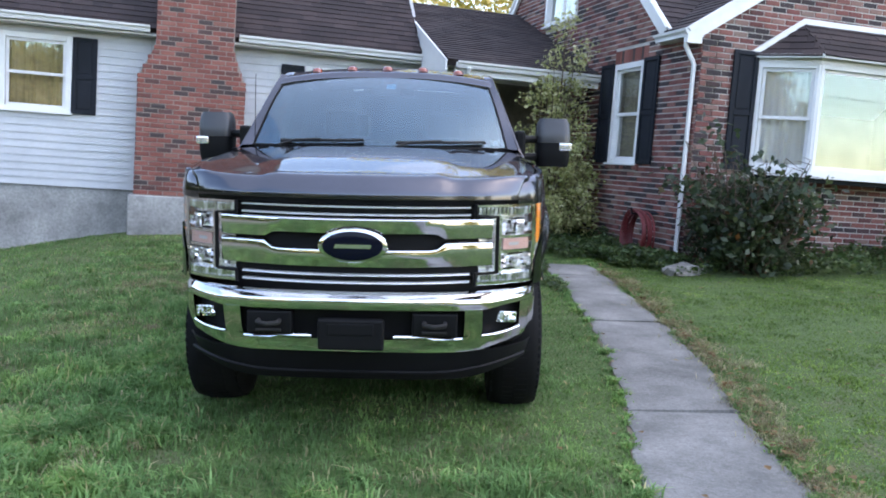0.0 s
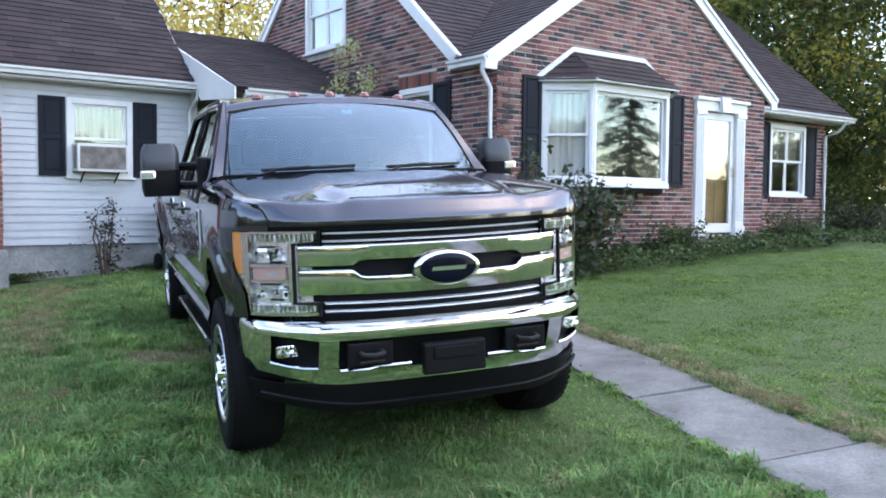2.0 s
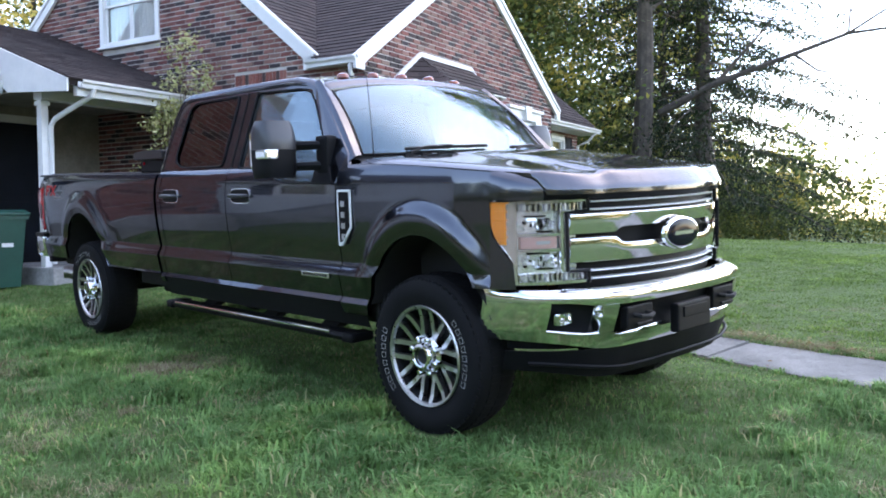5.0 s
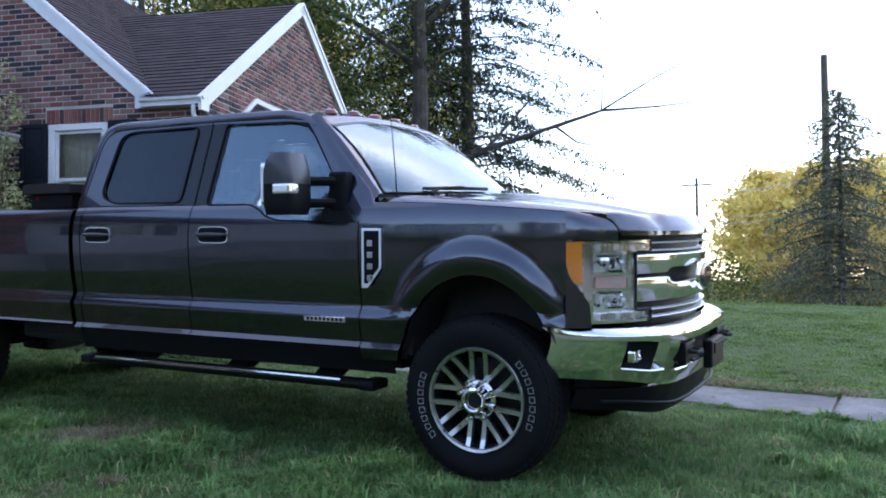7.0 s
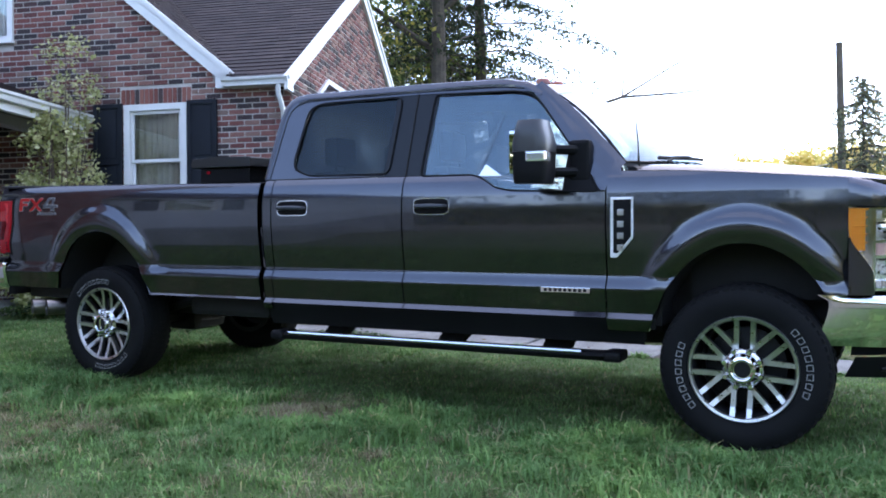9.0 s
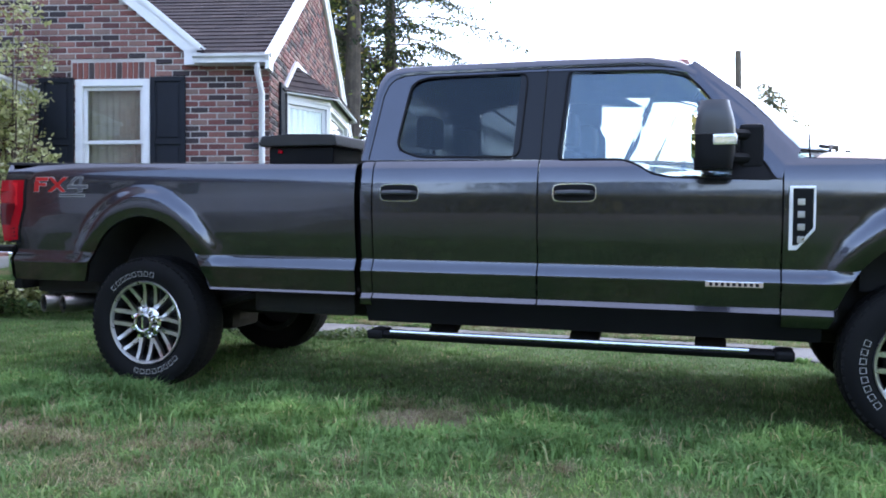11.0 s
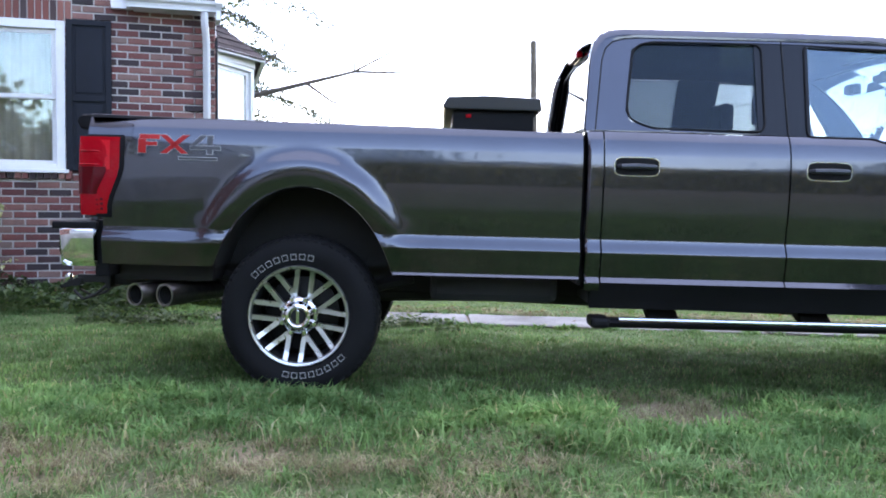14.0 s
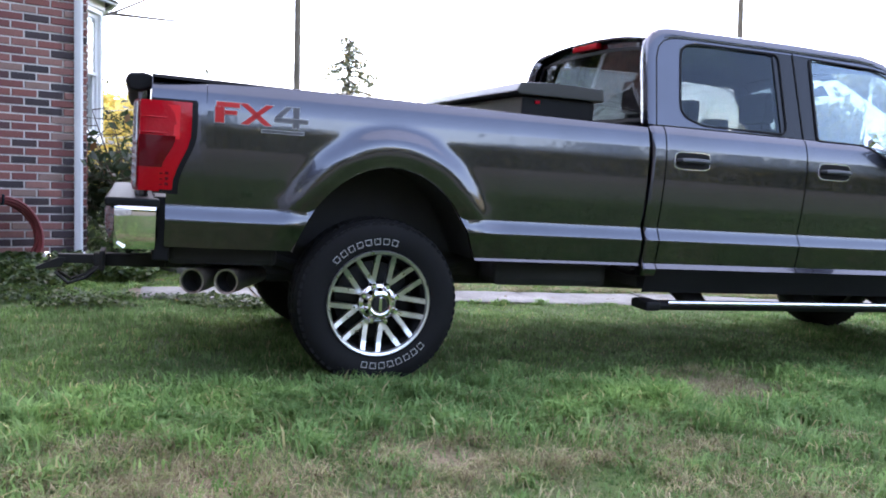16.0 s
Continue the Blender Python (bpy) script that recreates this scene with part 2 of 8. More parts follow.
def lawn_material():
    m = material("lawn_soil", (0.08, 0.1, 0.03), 0.95)
    wide, mid, fine = noise_tex(m, 0.45, 4), noise_tex(m, 3.0, 5), noise_tex(m, 60, 6)
    green = ramp(m, fine, [(0.3, (0.040, 0.066, 0.017)), (0.5, (0.070, 0.115, 0.028)), (0.7, (0.105, 0.160, 0.044))])
    dry = ramp(m, fine, [(0.3, (0.075, 0.062, 0.036)), (0.7, (0.20, 0.175, 0.10))])
    spots = ramp(m, mid, [(0.52, (0, 0, 0)), (0.68, (1, 1, 1))])
    zones = ramp(m, wide, [(0.45, (0.1, 0.1, 0.1)), (0.65, (0.9, 0.9, 0.9))])
    worn = dry_strip(m)
    base = mix(m, mix(m, 1.0, mix(m, 1.0, spots, zones, "MULTIPLY"), worn, "ADD"), green, dry)
    soil = ramp(m, fine, [(0.32, (0.10, 0.075, 0.045)), (0.5, (0.23, 0.175, 0.105)), (0.68, (0.34, 0.27, 0.17))])
    co = node(m, "ShaderNodeTexCoord")
    sep = node(m, "ShaderNodeSeparateXYZ")
    link(m, co.outputs["Object"], sep.inputs["Vector"])
    field = ramp(m, mid, [(0.35, (0.11, 0.095, 0.065)), (0.65, (0.20, 0.175, 0.125))])
    base = mix(m, ramp_range(m, sep.outputs["X"], -5.5, -10.0), base, field)
    for x, y, r in ((-1.16, 2.55, 0.80), (-1.95, 4.5, 0.42), (-2.15, 5.4, 0.58), (-1.75, 6.1, 0.40), (-2.6, 6.3, 0.6), (-2.6, 7.3, 0.7), (0.5, -2.6, 0.3)):
        far = m.node_tree.nodes.new("ShaderNodeVectorMath")
        far.operation = "DISTANCE"
        link(m, co.outputs["Object"], far.inputs[0])
        far.inputs[1].default_value = (x, y, ground_z(x, y))
        rag = m.node_tree.nodes.new("ShaderNodeMath")
        rag.operation = "MULTIPLY_ADD"
        link(m, mid, rag.inputs[0])
        rag.inputs[1].default_value = r
        link(m, far.outputs["Value"], rag.inputs[2])
        base = mix(m, ramp_range(m, rag.outputs["Value"], 1.15 * r, 0.75 * r), base, soil)
    link(m, base, bsdf(m).inputs["Base Color"])
    bump(m, fine, 0.8, 0.03)
    return m


M_LAWN = lawn_material()
verts, faces = ground_mesh()
ground = tagged(joined("ground", verts, faces, M_LAWN, None, "sloping mown lawn with dry brown patches", smooth=True), category="ground", kind="structure")


# ---- houses: both stand at the same angle; u along the fronts, v to the back ----
HOUSE_POSE = pose(0, 0, 0, 0, 0, 16)
BRICK_L, BRICK_H, JOINT = 0.200, 0.0595, 0.0138


def brick_mesh(mat, w=BRICK_L, h=BRICK_H, deep=0.010):
    """One brick's face standing proud of its bed, with worn edges; u along, -v out."""
    e = 0.004
    vs = [(0, 0, 0), (w, 0, 0), (w, 0, h), (0, 0, h), (e, -deep, e), (w - e, -deep, e), (w - e, -deep, h - e), (e, -deep, h - e)]
    me = bpy.data.meshes.new("brick")
    me.from_pydata(vs, [], [(0, 1, 5, 4), (1, 2, 6, 5), (2, 3, 7, 6), (3, 0, 4, 7), (4, 5, 6, 7)])
    me.materials.append(mat)
    return me


def lay_bricks(wall, frame_m, width, z0, top_at, holes, mats, near=None, seed=1):
    """Runs courses over a wall from its lower left corner; frame_m: wall plane (along, out is -y, up).
    near: (a0, a1, z0, z1), the stretch whose bricks are objects of their own."""
    rng = random.Random(seed)
    one = brick_mesh(mats[0])
    verts, faces = [], []
    step, rise, singles = BRICK_L + JOINT, BRICK_H + JOINT, 0
    row, z = 0, z0
    while z < top_at(None):
        a = -(step / 2) * (row % 2) - rng.uniform(0, 0.01)
        while a < width:
            spans = [(max(a, 0.0), min(a + BRICK_L, width))]
            for h0, h1, hz0, hz1 in holes:
                if z + BRICK_H > hz0 and z < hz1:
                    spans = [s for p, q in spans for s in ((p, min(q, h0)), (max(p, h1), q)) if s[1] - s[0] > 0.02]
            for p, q in spans:
                if q - p < 0.02 or z + BRICK_H > top_at((p + q) / 2):
                    continue
                d = rng.uniform(-0.003, 0.002)
                full = abs(q - p - BRICK_L) < 1e-6
                if near and full and singles < 300 and near[0] < p < near[1] and near[2] < z < near[3]:
                    piece("brick", one, wall, frame_m @ Matrix.Translation((p, d, z)))
                    singles += 1
                    continue
                k, e, deep = len(verts), 0.004, 0.010
                for (x, y, zz) in ((p, 0, z), (q, 0, z), (q, 0, z + BRICK_H), (p, 0, z + BRICK_H), (p + e, -deep + d, z + e), (q - e, -deep + d, z + e), (q - e, -deep + d, z + BRICK_H - e), (p + e, -deep + d, z + BRICK_H - e)):
                    verts.append(frame_m @ Vector((x, y, zz)))
                faces += [tuple(k + i for i in f) for f in ((0, 1, 5, 4), (1, 2, 6, 5), (2, 3, 7, 6), (3, 0, 4, 7), (4, 5, 6, 7))]
            a += step
        z += rise
        row += 1
    joined("brickwork", verts, faces, mats[1], wall, kind="stuff")


def wall_with_holes(bm, frame_m, outline_top, width, z0, holes, thick):
    """A slab with openings: upright strips between all the openings' edges."""
    cuts = sorted({0.0, width, *[h[0] for h in holes], *[h[1] for h in holes], *[p[0] for p in outline_top if 0 < p[0] < width]})
    for a, b in zip(cuts, cuts[1:]):
        mid = (a + b) / 2
        open_z = sorted((h[2], h[3]) for h in holes if h[0] < mid < h[1])
        lo = z0
        for h0, h1 in open_z + [(None, None)]:
            if h0 is None:
                pts = [(a, lo), (b, lo), (b, curve_at(outline_top, b)), (a, curve_at(outline_top, a))]
            else:
                pts = [(a, lo), (b, lo), (b, h0), (a, h0)]
                lo = h1
            prism(bm, [frame_m @ Vector((x, 0, z)) for x, z in pts], frame_m.to_3x3() @ Vector((0, thick, 0)))
    bmesh.ops.remove_doubles(bm, verts=bm.verts, dist=0.0005)
    return bm


def shingle_roof(roof, corners, eave, seed, label=""):
    """Shingle tabs over a flat roof face; corners in order, eave: two points along its lower edge."""
    rng = random.Random(seed)
    o, along = Vector(eave[0]), (Vector(eave[1]) - Vector(eave[0])).normalized()
    normal = (Vector(corners[1]) - Vector(corners[0])).cross(Vector(corners[2]) - Vector(corners[0])).normalized()
    if normal.z < 0:
        normal.negate()
    up = normal.cross(along)
    if up.z < 0:
        up.negate()
    flat = [((Vector(c) - o).dot(along), (Vector(c) - o).dot(up)) for c in corners]

    def inside(x, y):
        hits = False
        for (x1, y1), (x2, y2) in zip(flat, flat[1:] + flat[:1]):
            if (y1 > y) != (y2 > y) and x < (x2 - x1) * (y - y1) / (y2 - y1) + x1:
                hits = not hits
        return hits
    verts, faces = [], []
    show, tab = 0.14, 0.30
    y, row = -0.03, 0
    while y < max(f[1] for f in flat):
        x = min(f[0] for f in flat) - tab * (0.5 * (row % 2)) - rng.uniform(0, 0.1)
        while x < max(f[0] for f in flat):
            x0, x1 = x + 0.004, x + tab
            row_y = y + show / 2
            while x0 < x1 - 0.03 and not inside(x0 + 0.02, row_y):
                x0 += 0.04
            while x1 > x0 + 0.03 and not inside(x1 - 0.02, row_y):
                x1 -= 0.04
            if x1 - x0 > 0.05:
                t = 0.014 + rng.uniform(0, 0.006)
                k = len(verts)
                y0, y1 = y + rng.uniform(-0.004, 0.004), y + show + 0.02
                for px, py, h in ((x0, y0, 0.0), (x1, y0, 0.0), (x1, y1, -0.004), (x0, y1, -0.004), (x0, y0, t), (x1, y0, t), (x1, y1, 0.004), (x0, y1, 0.004)):
                    verts.append(o + along * px + up * py + normal * (h + 0.008))
                faces += [tuple(k + i for i in f) for f in ((0, 1, 5, 4), (1, 2, 6, 5), (3, 0, 4, 7), (4, 5, 6, 7))]
            x += tab
        y += show
        row += 1
    joined("shingles", verts, faces, M_SHINGLE, roof, kind="stuff")


def slab(bm, corners, thick):
    n = (Vector(corners[1]) - Vector(corners[0])).cross(Vector(corners[2]) - Vector(corners[0])).normalized()
    if n.z < 0:
        n.negate()
    return prism(bm, corners, -n * thick)


def board(bm, a, b, w, h, up=(0, 0, 1)):
    """A straight board from a to b, w across and h high."""
    a, b, up = Vector(a), Vector(b), Vector(up)
    d = (b - a).normalized()
    s = d.cross(up).normalized()
    u = s.cross(d)
    prism(bm, [a + s * (w / 2) * i + u * (h / 2) * j for i, j in ((-1, -1), (1, -1), (1, 1), (-1, 1))], b - a)
    return bm


def window(house, name, m, w, h, sashes=1, curtain=None, deep=0.09, sill=True, picture=False, casing=0.085, blind=0.0):
    """A sash window; m: its lower left outer corner, x along, -y out, z up."""
    bm = bmesh.new()
    c = casing
    box(bm, 0, c, -0.03, deep, 0, h, 0.004), box(bm, w - c, w, -0.03, deep, 0, h, 0.004)
    box(bm, c, w - c, -0.03, deep, h - c, h, 0.004), box(bm, c, w - c, -0.03, deep, 0, c * 0.6, 0.004)
    frame_ob = part(name, bm, M_TRIM, house, m=m)
    step = (w - 2 * c) / sashes
    for k in range(sashes):
        x0, x1 = c + k * step + 0.004, c + (k + 1) * step - 0.004
        z0, z1 = c * 0.6 + 0.002, h - c - 0.002
        mid = (z0 + z1) / 2
        halves = [(z0, z1, 0.025)] if picture else [(z0, mid + 0.02, 0.04), (mid - 0.018, z1, 0.012)]
        for lo, hi, y in halves:
            s = bmesh.new()
            r = 0.042
            box(s, x0, x0 + r, y, y + 0.026, lo, hi, 0.003), box(s, x1 - r, x1, y, y + 0.026, lo, hi, 0.003)
            box(s, x0 + r, x1 - r, y, y + 0.026, lo, lo + r, 0.003), box(s, x0 + r, x1 - r, y, y + 0.026, hi - r, hi, 0.003)
            part("sash", s, M_TRIM, frame_ob)
            g = bmesh.new()
            box(g, x0 + r - 0.004, x1 - r + 0.004, y + 0.010, y + 0.015, lo + r - 0.004, hi - r + 0.004)
            pane = part("pane", g, M_WINDOW, frame_ob)
            pane.visible_shadow = False
    if sill:
        s = bmesh.new()
        box(s, -0.03, w + 0.03, -0.075, 0.0, -0.035, 0.0, 0.006)
        part("sill", s, M_TRIM, frame_ob)
    if curtain is not None:
        s = bmesh.new()
        n = int(w / 0.022)
        rows = [[(c + (w - 2 * c) * i / n, deep + 0.05 + 0.014 * math.sin(i * 1.3 + 0.8 * math.sin(i * 0.37)), z) for i in range(n + 1)] for z in (c + (h - 2 * c) * blind, h - c)]
        loft(s, rows)
        part("curtain", s, curtain, frame_ob, "gathered cloth curtain behind the glass", smooth=True)
    return frame_ob


def shutter(house, m, w, h):
    bm = bmesh.new()
    r = 0.055
    box(bm, 0, r, -0.03, 0, 0, h, 0.004), box(bm, w - r, w, -0.03, 0, 0, h, 0.004)
    for z in (0, h * 0.46, h - r):
        box(bm, r, w - r, -0.03, 0, z, z + r, 0.004)
    ob = part("shutter", bm, M_SHUTTER, house, "black panelled wooden shutter", m=m)
    for lo, hi in ((r, h * 0.46), (h * 0.46 + r, h - r)):
        s = bmesh.new()
        box(s, r, w - r, -0.012, -0.002, lo, hi)
        box(s, r + 0.03, w - r - 0.03, -0.022, -0.012, lo + 0.03, hi - 0.03, 0.006)
        part("panel", s, M_SHUTTER, ob)
    return ob


def gutter(house, a, b, label="white metal eaves gutter"):
    """A K-shaped gutter with an open top along an eave."""
    a, b = Vector(a), Vector(b)
    d = (b - a).normalized()
    out = d.cross(Vector((0, 0, 1)))
    prof = [(0, 0), (0, -0.10), (0.07, -0.10), (0.085, -0.05), (0.115, -0.03), (0.12, 0.0), (0.11, 0.0), (0.105, -0.022), (0.078, -0.042), (0.064, -0.09), (0.01, -0.09), (0.01, 0)]
    bm = bmesh.new()
    prism(bm, [a + out * x + Vector((0, 0, z)) for x, z in prof], b - a)
    return part("gutter", bm, M_TRIM, house, label)


def downspout(house, points):
    bm = bmesh.new()
    tube(bm, points, 0.042, 8, flat=0.75)
    return part("downspout", bm, M_TRIM, house, "white metal downspout", smooth=True)


# ---- brick house ----
brick_house = thing("brick_house", "red brick cottage with white trim and black shutters", "house", HOUSE_POSE)
EAVE, FRONT, SIDE = 3.33, 4.87, 5.05
SLOPE, XSLOPE = 0.835, 0.655
RIDGE_V, RIDGE_Z = 9.6, EAVE + 0.13 + (9.6 - 5.66) * SLOPE
RAKE_U, RAKE_V = 5.0, 4.835
XR_U, XR_Z = 8.28, EAVE + 0.06 + (8.28 - 4.92) * XSLOPE

# front gable wall, facing the lawn
F_FRONT = Matrix.Translation((SIDE, FRONT, 0))
front_holes = [(0.88, 3.58, 1.72, 3.10), (4.62, 5.52, 0.86, 2.98)]
FRONT_W = 11.50 - SIDE
front_top = ((0, EAVE), (XR_U - SIDE, XR_Z), (FRONT_W, EAVE))
bm = wall_with_holes(bmesh.new(), F_FRONT, front_top, FRONT_W, 0.1, front_holes, 0.25)
wall_front = part("front_wall", bm, M_MORTAR, brick_house, "mottled red and dark brick front gable wall")

# side wall, with the large end gable
F_SIDE = Matrix.Translation((SIDE, 13.4, 0)) @ pose(0, 0, 0, 0, 0, -90)
side_holes = [(13.4 - 7.18, 13.4 - 6.32, 1.69, 3.12), (13.4 - 10.24, 13.4 - 8.86, 4.13, 5.45)]
SIDE_W = 13.4 - FRONT


def side_top(a):
    if a is None:
        return RIDGE_Z
    v = 13.4 - a
    return max(EAVE, RIDGE_Z - abs(v - RIDGE_V) * SLOPE - 0.12)


side_line = ((0, EAVE + 0.2), (13.4 - RIDGE_V, RIDGE_Z - 0.05), (13.4 - 5.80, EAVE + 0.17), (13.4 - 5.79, EAVE), (SIDE_W, EAVE))
bm = wall_with_holes(bmesh.new(), F_SIDE, side_line, SIDE_W, 0.0, side_holes, 0.25)
wall_side = part("side_wall", bm, M_MORTAR, brick_house, "mottled red and dark brick end gable wall")

# set-back wall to the far corner of the house, and the hidden walls
F_BACKSET = Matrix.Translation((11.50, 5.95, 0))
backset_holes = [(1.94, 3.26, 1.62, 3.05)]
bm = wall_with_holes(bmesh.new(), F_BACKSET, ((0, EAVE), (4.12, EAVE)), 4.12, 0.1, backset_holes, 0.25)
wall_set = part("set_back_wall", bm, M_MORTAR, brick_house, "red brick wall set back beside the door")
bm = bmesh.new()
box(bm, 11.25, 11.50, FRONT + 0.25, 6.2, 0.1, EAVE)
box(bm, 15.37, 15.62, 6.2, 13.4, 0.1, EAVE), box(bm, SIDE, 15.62, 13.4, 13.65, 0.1, EAVE)
prism(bm, [(15.37, 5.95, EAVE), (15.37, 13.4, EAVE), (15.37, RIDGE_V, RIDGE_Z - 0.1)], (0.25, 0, 0))
part("back_wall", bm, M_MORTAR, brick_house, "red brick outer walls")
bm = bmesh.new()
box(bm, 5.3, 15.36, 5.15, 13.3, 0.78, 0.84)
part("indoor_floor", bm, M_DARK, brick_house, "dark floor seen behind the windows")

# roofs
bm = bmesh.new()
main_z = lambda v: RIDGE_Z - (RIDGE_V - v) * SLOPE  # noqa: E731
main_front = [(4.99, 5.62, main_z(5.62)), (11.6, 5.62, main_z(5.62)), (11.6, 5.48, main_z(5.48)), (15.90, 5.48, main_z(5.48)), (15.90, RIDGE_V, RIDGE_Z), (4.99, RIDGE_V, RIDGE_Z)]
main_back = [(4.99, 13.6, EAVE - 0.02), (15.90, 13.6, EAVE - 0.02), (15.90, RIDGE_V, RIDGE_Z), (4.99, RIDGE_V, RIDGE_Z)]
for face in (main_front, main_back):
    slab(bm, face, 0.10)
main_roof = part("main_roof", bm, M_SHINGLE, brick_house, "dark brown asphalt shingle roof")
XR_TOP = XR_Z + 0.03
VALLEY_V = RIDGE_V - (RIDGE_Z - XR_TOP) / SLOPE
x_left = [(4.88, 4.83, EAVE + 0.04), (XR_U, 4.83, XR_TOP), (XR_U, VALLEY_V, XR_TOP), (4.88, 5.60, EAVE + 0.04)]
x_right = [(11.76, 4.83, EAVE - 0.02), (XR_U, 4.83, XR_TOP), (XR_U, VALLEY_V, XR_TOP), (11.76, 5.56, EAVE - 0.02)]
bm = bmesh.new()
for face in (x_left, x_right):
    slab(bm, face, 0.09)
front_roof = part("front_gable_roof", bm, M_SHINGLE, brick_house, "dark brown asphalt shingle roof over the front gable")
shingle_roof(main_roof, [(4.99, 5.60, main_z(5.60)), (XR_U, VALLEY_V, XR_TOP), (11.72, 5.52, main_z(5.52)), (15.90, 5.48, main_z(5.48)), (15.90, RIDGE_V, RIDGE_Z), (4.99, RIDGE_V, RIDGE_Z)], (main_front[0], main_front[1]), 3)
shingle_roof(front_roof, x_left, (x_left[3], x_left[0]), 4)
shingle_roof(front_roof, x_right, (x_right[3], x_right[0]), 5)

# rake boards and soffits
bm = bmesh.new()
for a, b in (((4.80, RAKE_V, EAVE - 0.06), (XR_U, RAKE_V, XR_TOP - 0.075)), ((11.82, RAKE_V, EAVE - 0.10), (XR_U, RAKE_V, XR_TOP - 0.075))):
    board(bm, a, b, 0.05, 0.19)
    board(bm, (a[0], RAKE_V - 0.032, a[2] + 0.075), (b[0], RAKE_V - 0.032, b[2] + 0.075), 0.03, 0.05)
part("front_rake_board", bm, M_TRIM, brick_house, "white painted rake board of the front gable")
bm = bmesh.new()
for v0, z0 in ((5.68, main_z(5.68) - 0.065), (13.62, EAVE - 0.08)):
    board(bm, (RAKE_U, v0, z0), (RAKE_U, RIDGE_V, RIDGE_Z - 0.065), 0.05, 0.19)
    board(bm, (RAKE_U - 0.032, v0, z0 + 0.075), (RAKE_U - 0.032, RIDGE_V, RIDGE_Z + 0.010), 0.03, 0.05)
part("side_rake_board", bm, M_TRIM, brick_house, "white painted rake board of the end gable")
for b in ((4.84, SIDE, 4.862, 5.66, EAVE - 0.05, EAVE - 0.03), (4.79, 5.0, 4.812, 4.858, EAVE - 0.14, EAVE + 0.02), (11.66, 11.83, 4.812, 4.858, EAVE - 0.20, EAVE - 0.07), (4.975, 5.05, 5.67, 5.87, EAVE - 0.04, EAVE + 0.14), (11.80, 15.90, 5.54, 5.95, EAVE - 0.15, EAVE - 0.12)):
    part("soffit", box(bmesh.new(), *b), M_TRIM, brick_house, "white boxed eaves return")
gutter(brick_house, (4.92, 5.72, EAVE + 0.05), (4.92, 4.86, EAVE + 0.05))
gutter(brick_house, (11.85, 5.52, EAVE - 0.03), (15.92, 5.52, EAVE - 0.03))
downspout(brick_house, [(4.87, 4.97, EAVE - 0.06), (4.87, 4.97, EAVE - 0.16), (4.95, 4.955, EAVE - 0.30), (5.0, 4.95, EAVE - 0.38), (5.0, 4.95, 0.55), (4.93, 4.80, 0.50)])
downspout(brick_house, [(15.60, 5.44, EAVE - 0.10), (15.55, 5.62, EAVE - 0.32), (15.50, 5.88, EAVE - 0.42), (15.50, 5.88, 0.7)])

# windows and shutters
side_m = lambda v, z: Matrix.Translation((SIDE, v, z)) @ pose(0, 0, 0, 0, 0, -90)  # noqa: E731
window(brick_house, "side_window", side_m(7.20, 1.67), 0.90, 1.47, 1, M_CURTAIN)
shutter(brick_house, side_m(6.29, 1.66) @ Matrix.Translation((0, -0.016, 0)), 0.42, 1.50)
shutter(brick_house, side_m(7.64, 1.66) @ Matrix.Translation((0, -0.016, 0)), 0.42, 1.50)
window(brick_house, "attic_window", side_m(10.28, 4.10), 1.42, 1.38, 2, M_BLIND, blind=0.0)
window(brick_house, "parlour_window", Matrix.Translation((13.42, 5.95, 1.60)), 1.36, 1.47, 2, M_CURTAIN, blind=0.45)
shutter(brick_house, Matrix.Translation((14.80, 5.934, 1.58)), 0.40, 1.50)
shutter(brick_house, Matrix.Translation((13.0, 5.934, 1.58)), 0.40, 1.50)
shutter(brick_house, Matrix.Translation((5.50, FRONT - 0.016, 1.66)), 0.36, 1.52)
shutter(brick_house, Matrix.Translation((8.74, FRONT - 0.016, 1.66)), 0.38, 1.52)

# upright bricks over the side window, and brick sills
soldier = brick_mesh(M_CBRICK, 0.056, 0.20, 0.014)
for k in range(15):
    a = 6.245 + k * 0.0672
    piece("brick", soldier, wall_side, side_m(a + 0.058, 3.145))
row_lock = brick_mesh(M_BRICK, 0.058, 0.085, 0.05)
for k in range(15):
    piece("brick", row_lock, wall_side, side_m(6.30 + k * 0.066, 1.575))
for k in range(20):
    piece("brick", row_lock, wall_set, Matrix.Translation((13.44 + k * 0.066, 5.95, 1.475)))

# bay window
bay = [(5.90, FRONT), (6.46, 4.40), (8.12, 4.40), (8.68, FRONT)]
bm = bmesh.new()
prism(bm, [(u, v, 1.62) for u, v in [(5.86, FRONT), (6.43, 4.36), (8.15, 4.36), (8.72, FRONT)]], (0, 0, 0.08))
prism(bm, [(u, v, 3.04) for u, v in [(5.86, FRONT), (6.43, 4.36), (8.15, 4.36), (8.72, FRONT)]], (0, 0, 0.10))
for (u, v) in bay[1:3]:
    box(bm, u - 0.035, u + 0.035, v - 0.02, v + 0.05, 1.70, 3.04, 0.006)
part("bay_window", bm, M_TRIM, brick_house, "white bay window with a shingled hip roof")
for (a, b), kind in zip(zip(bay, bay[1:]), (False, True, False)):
    a, b = Vector((*a, 1.70)), Vector((*b, 1.70))
    d = b - a
    m = Matrix.Translation(a) @ pose(0, 0, 0, 0, 0, math.degrees(math.atan2(d.y, d.x)))
    window(brick_house, "bay_sash_window", m, d.length, 1.34, 1, M_BLIND if not kind else None, 0.05, False, kind, 0.05)
bm = bmesh.new()
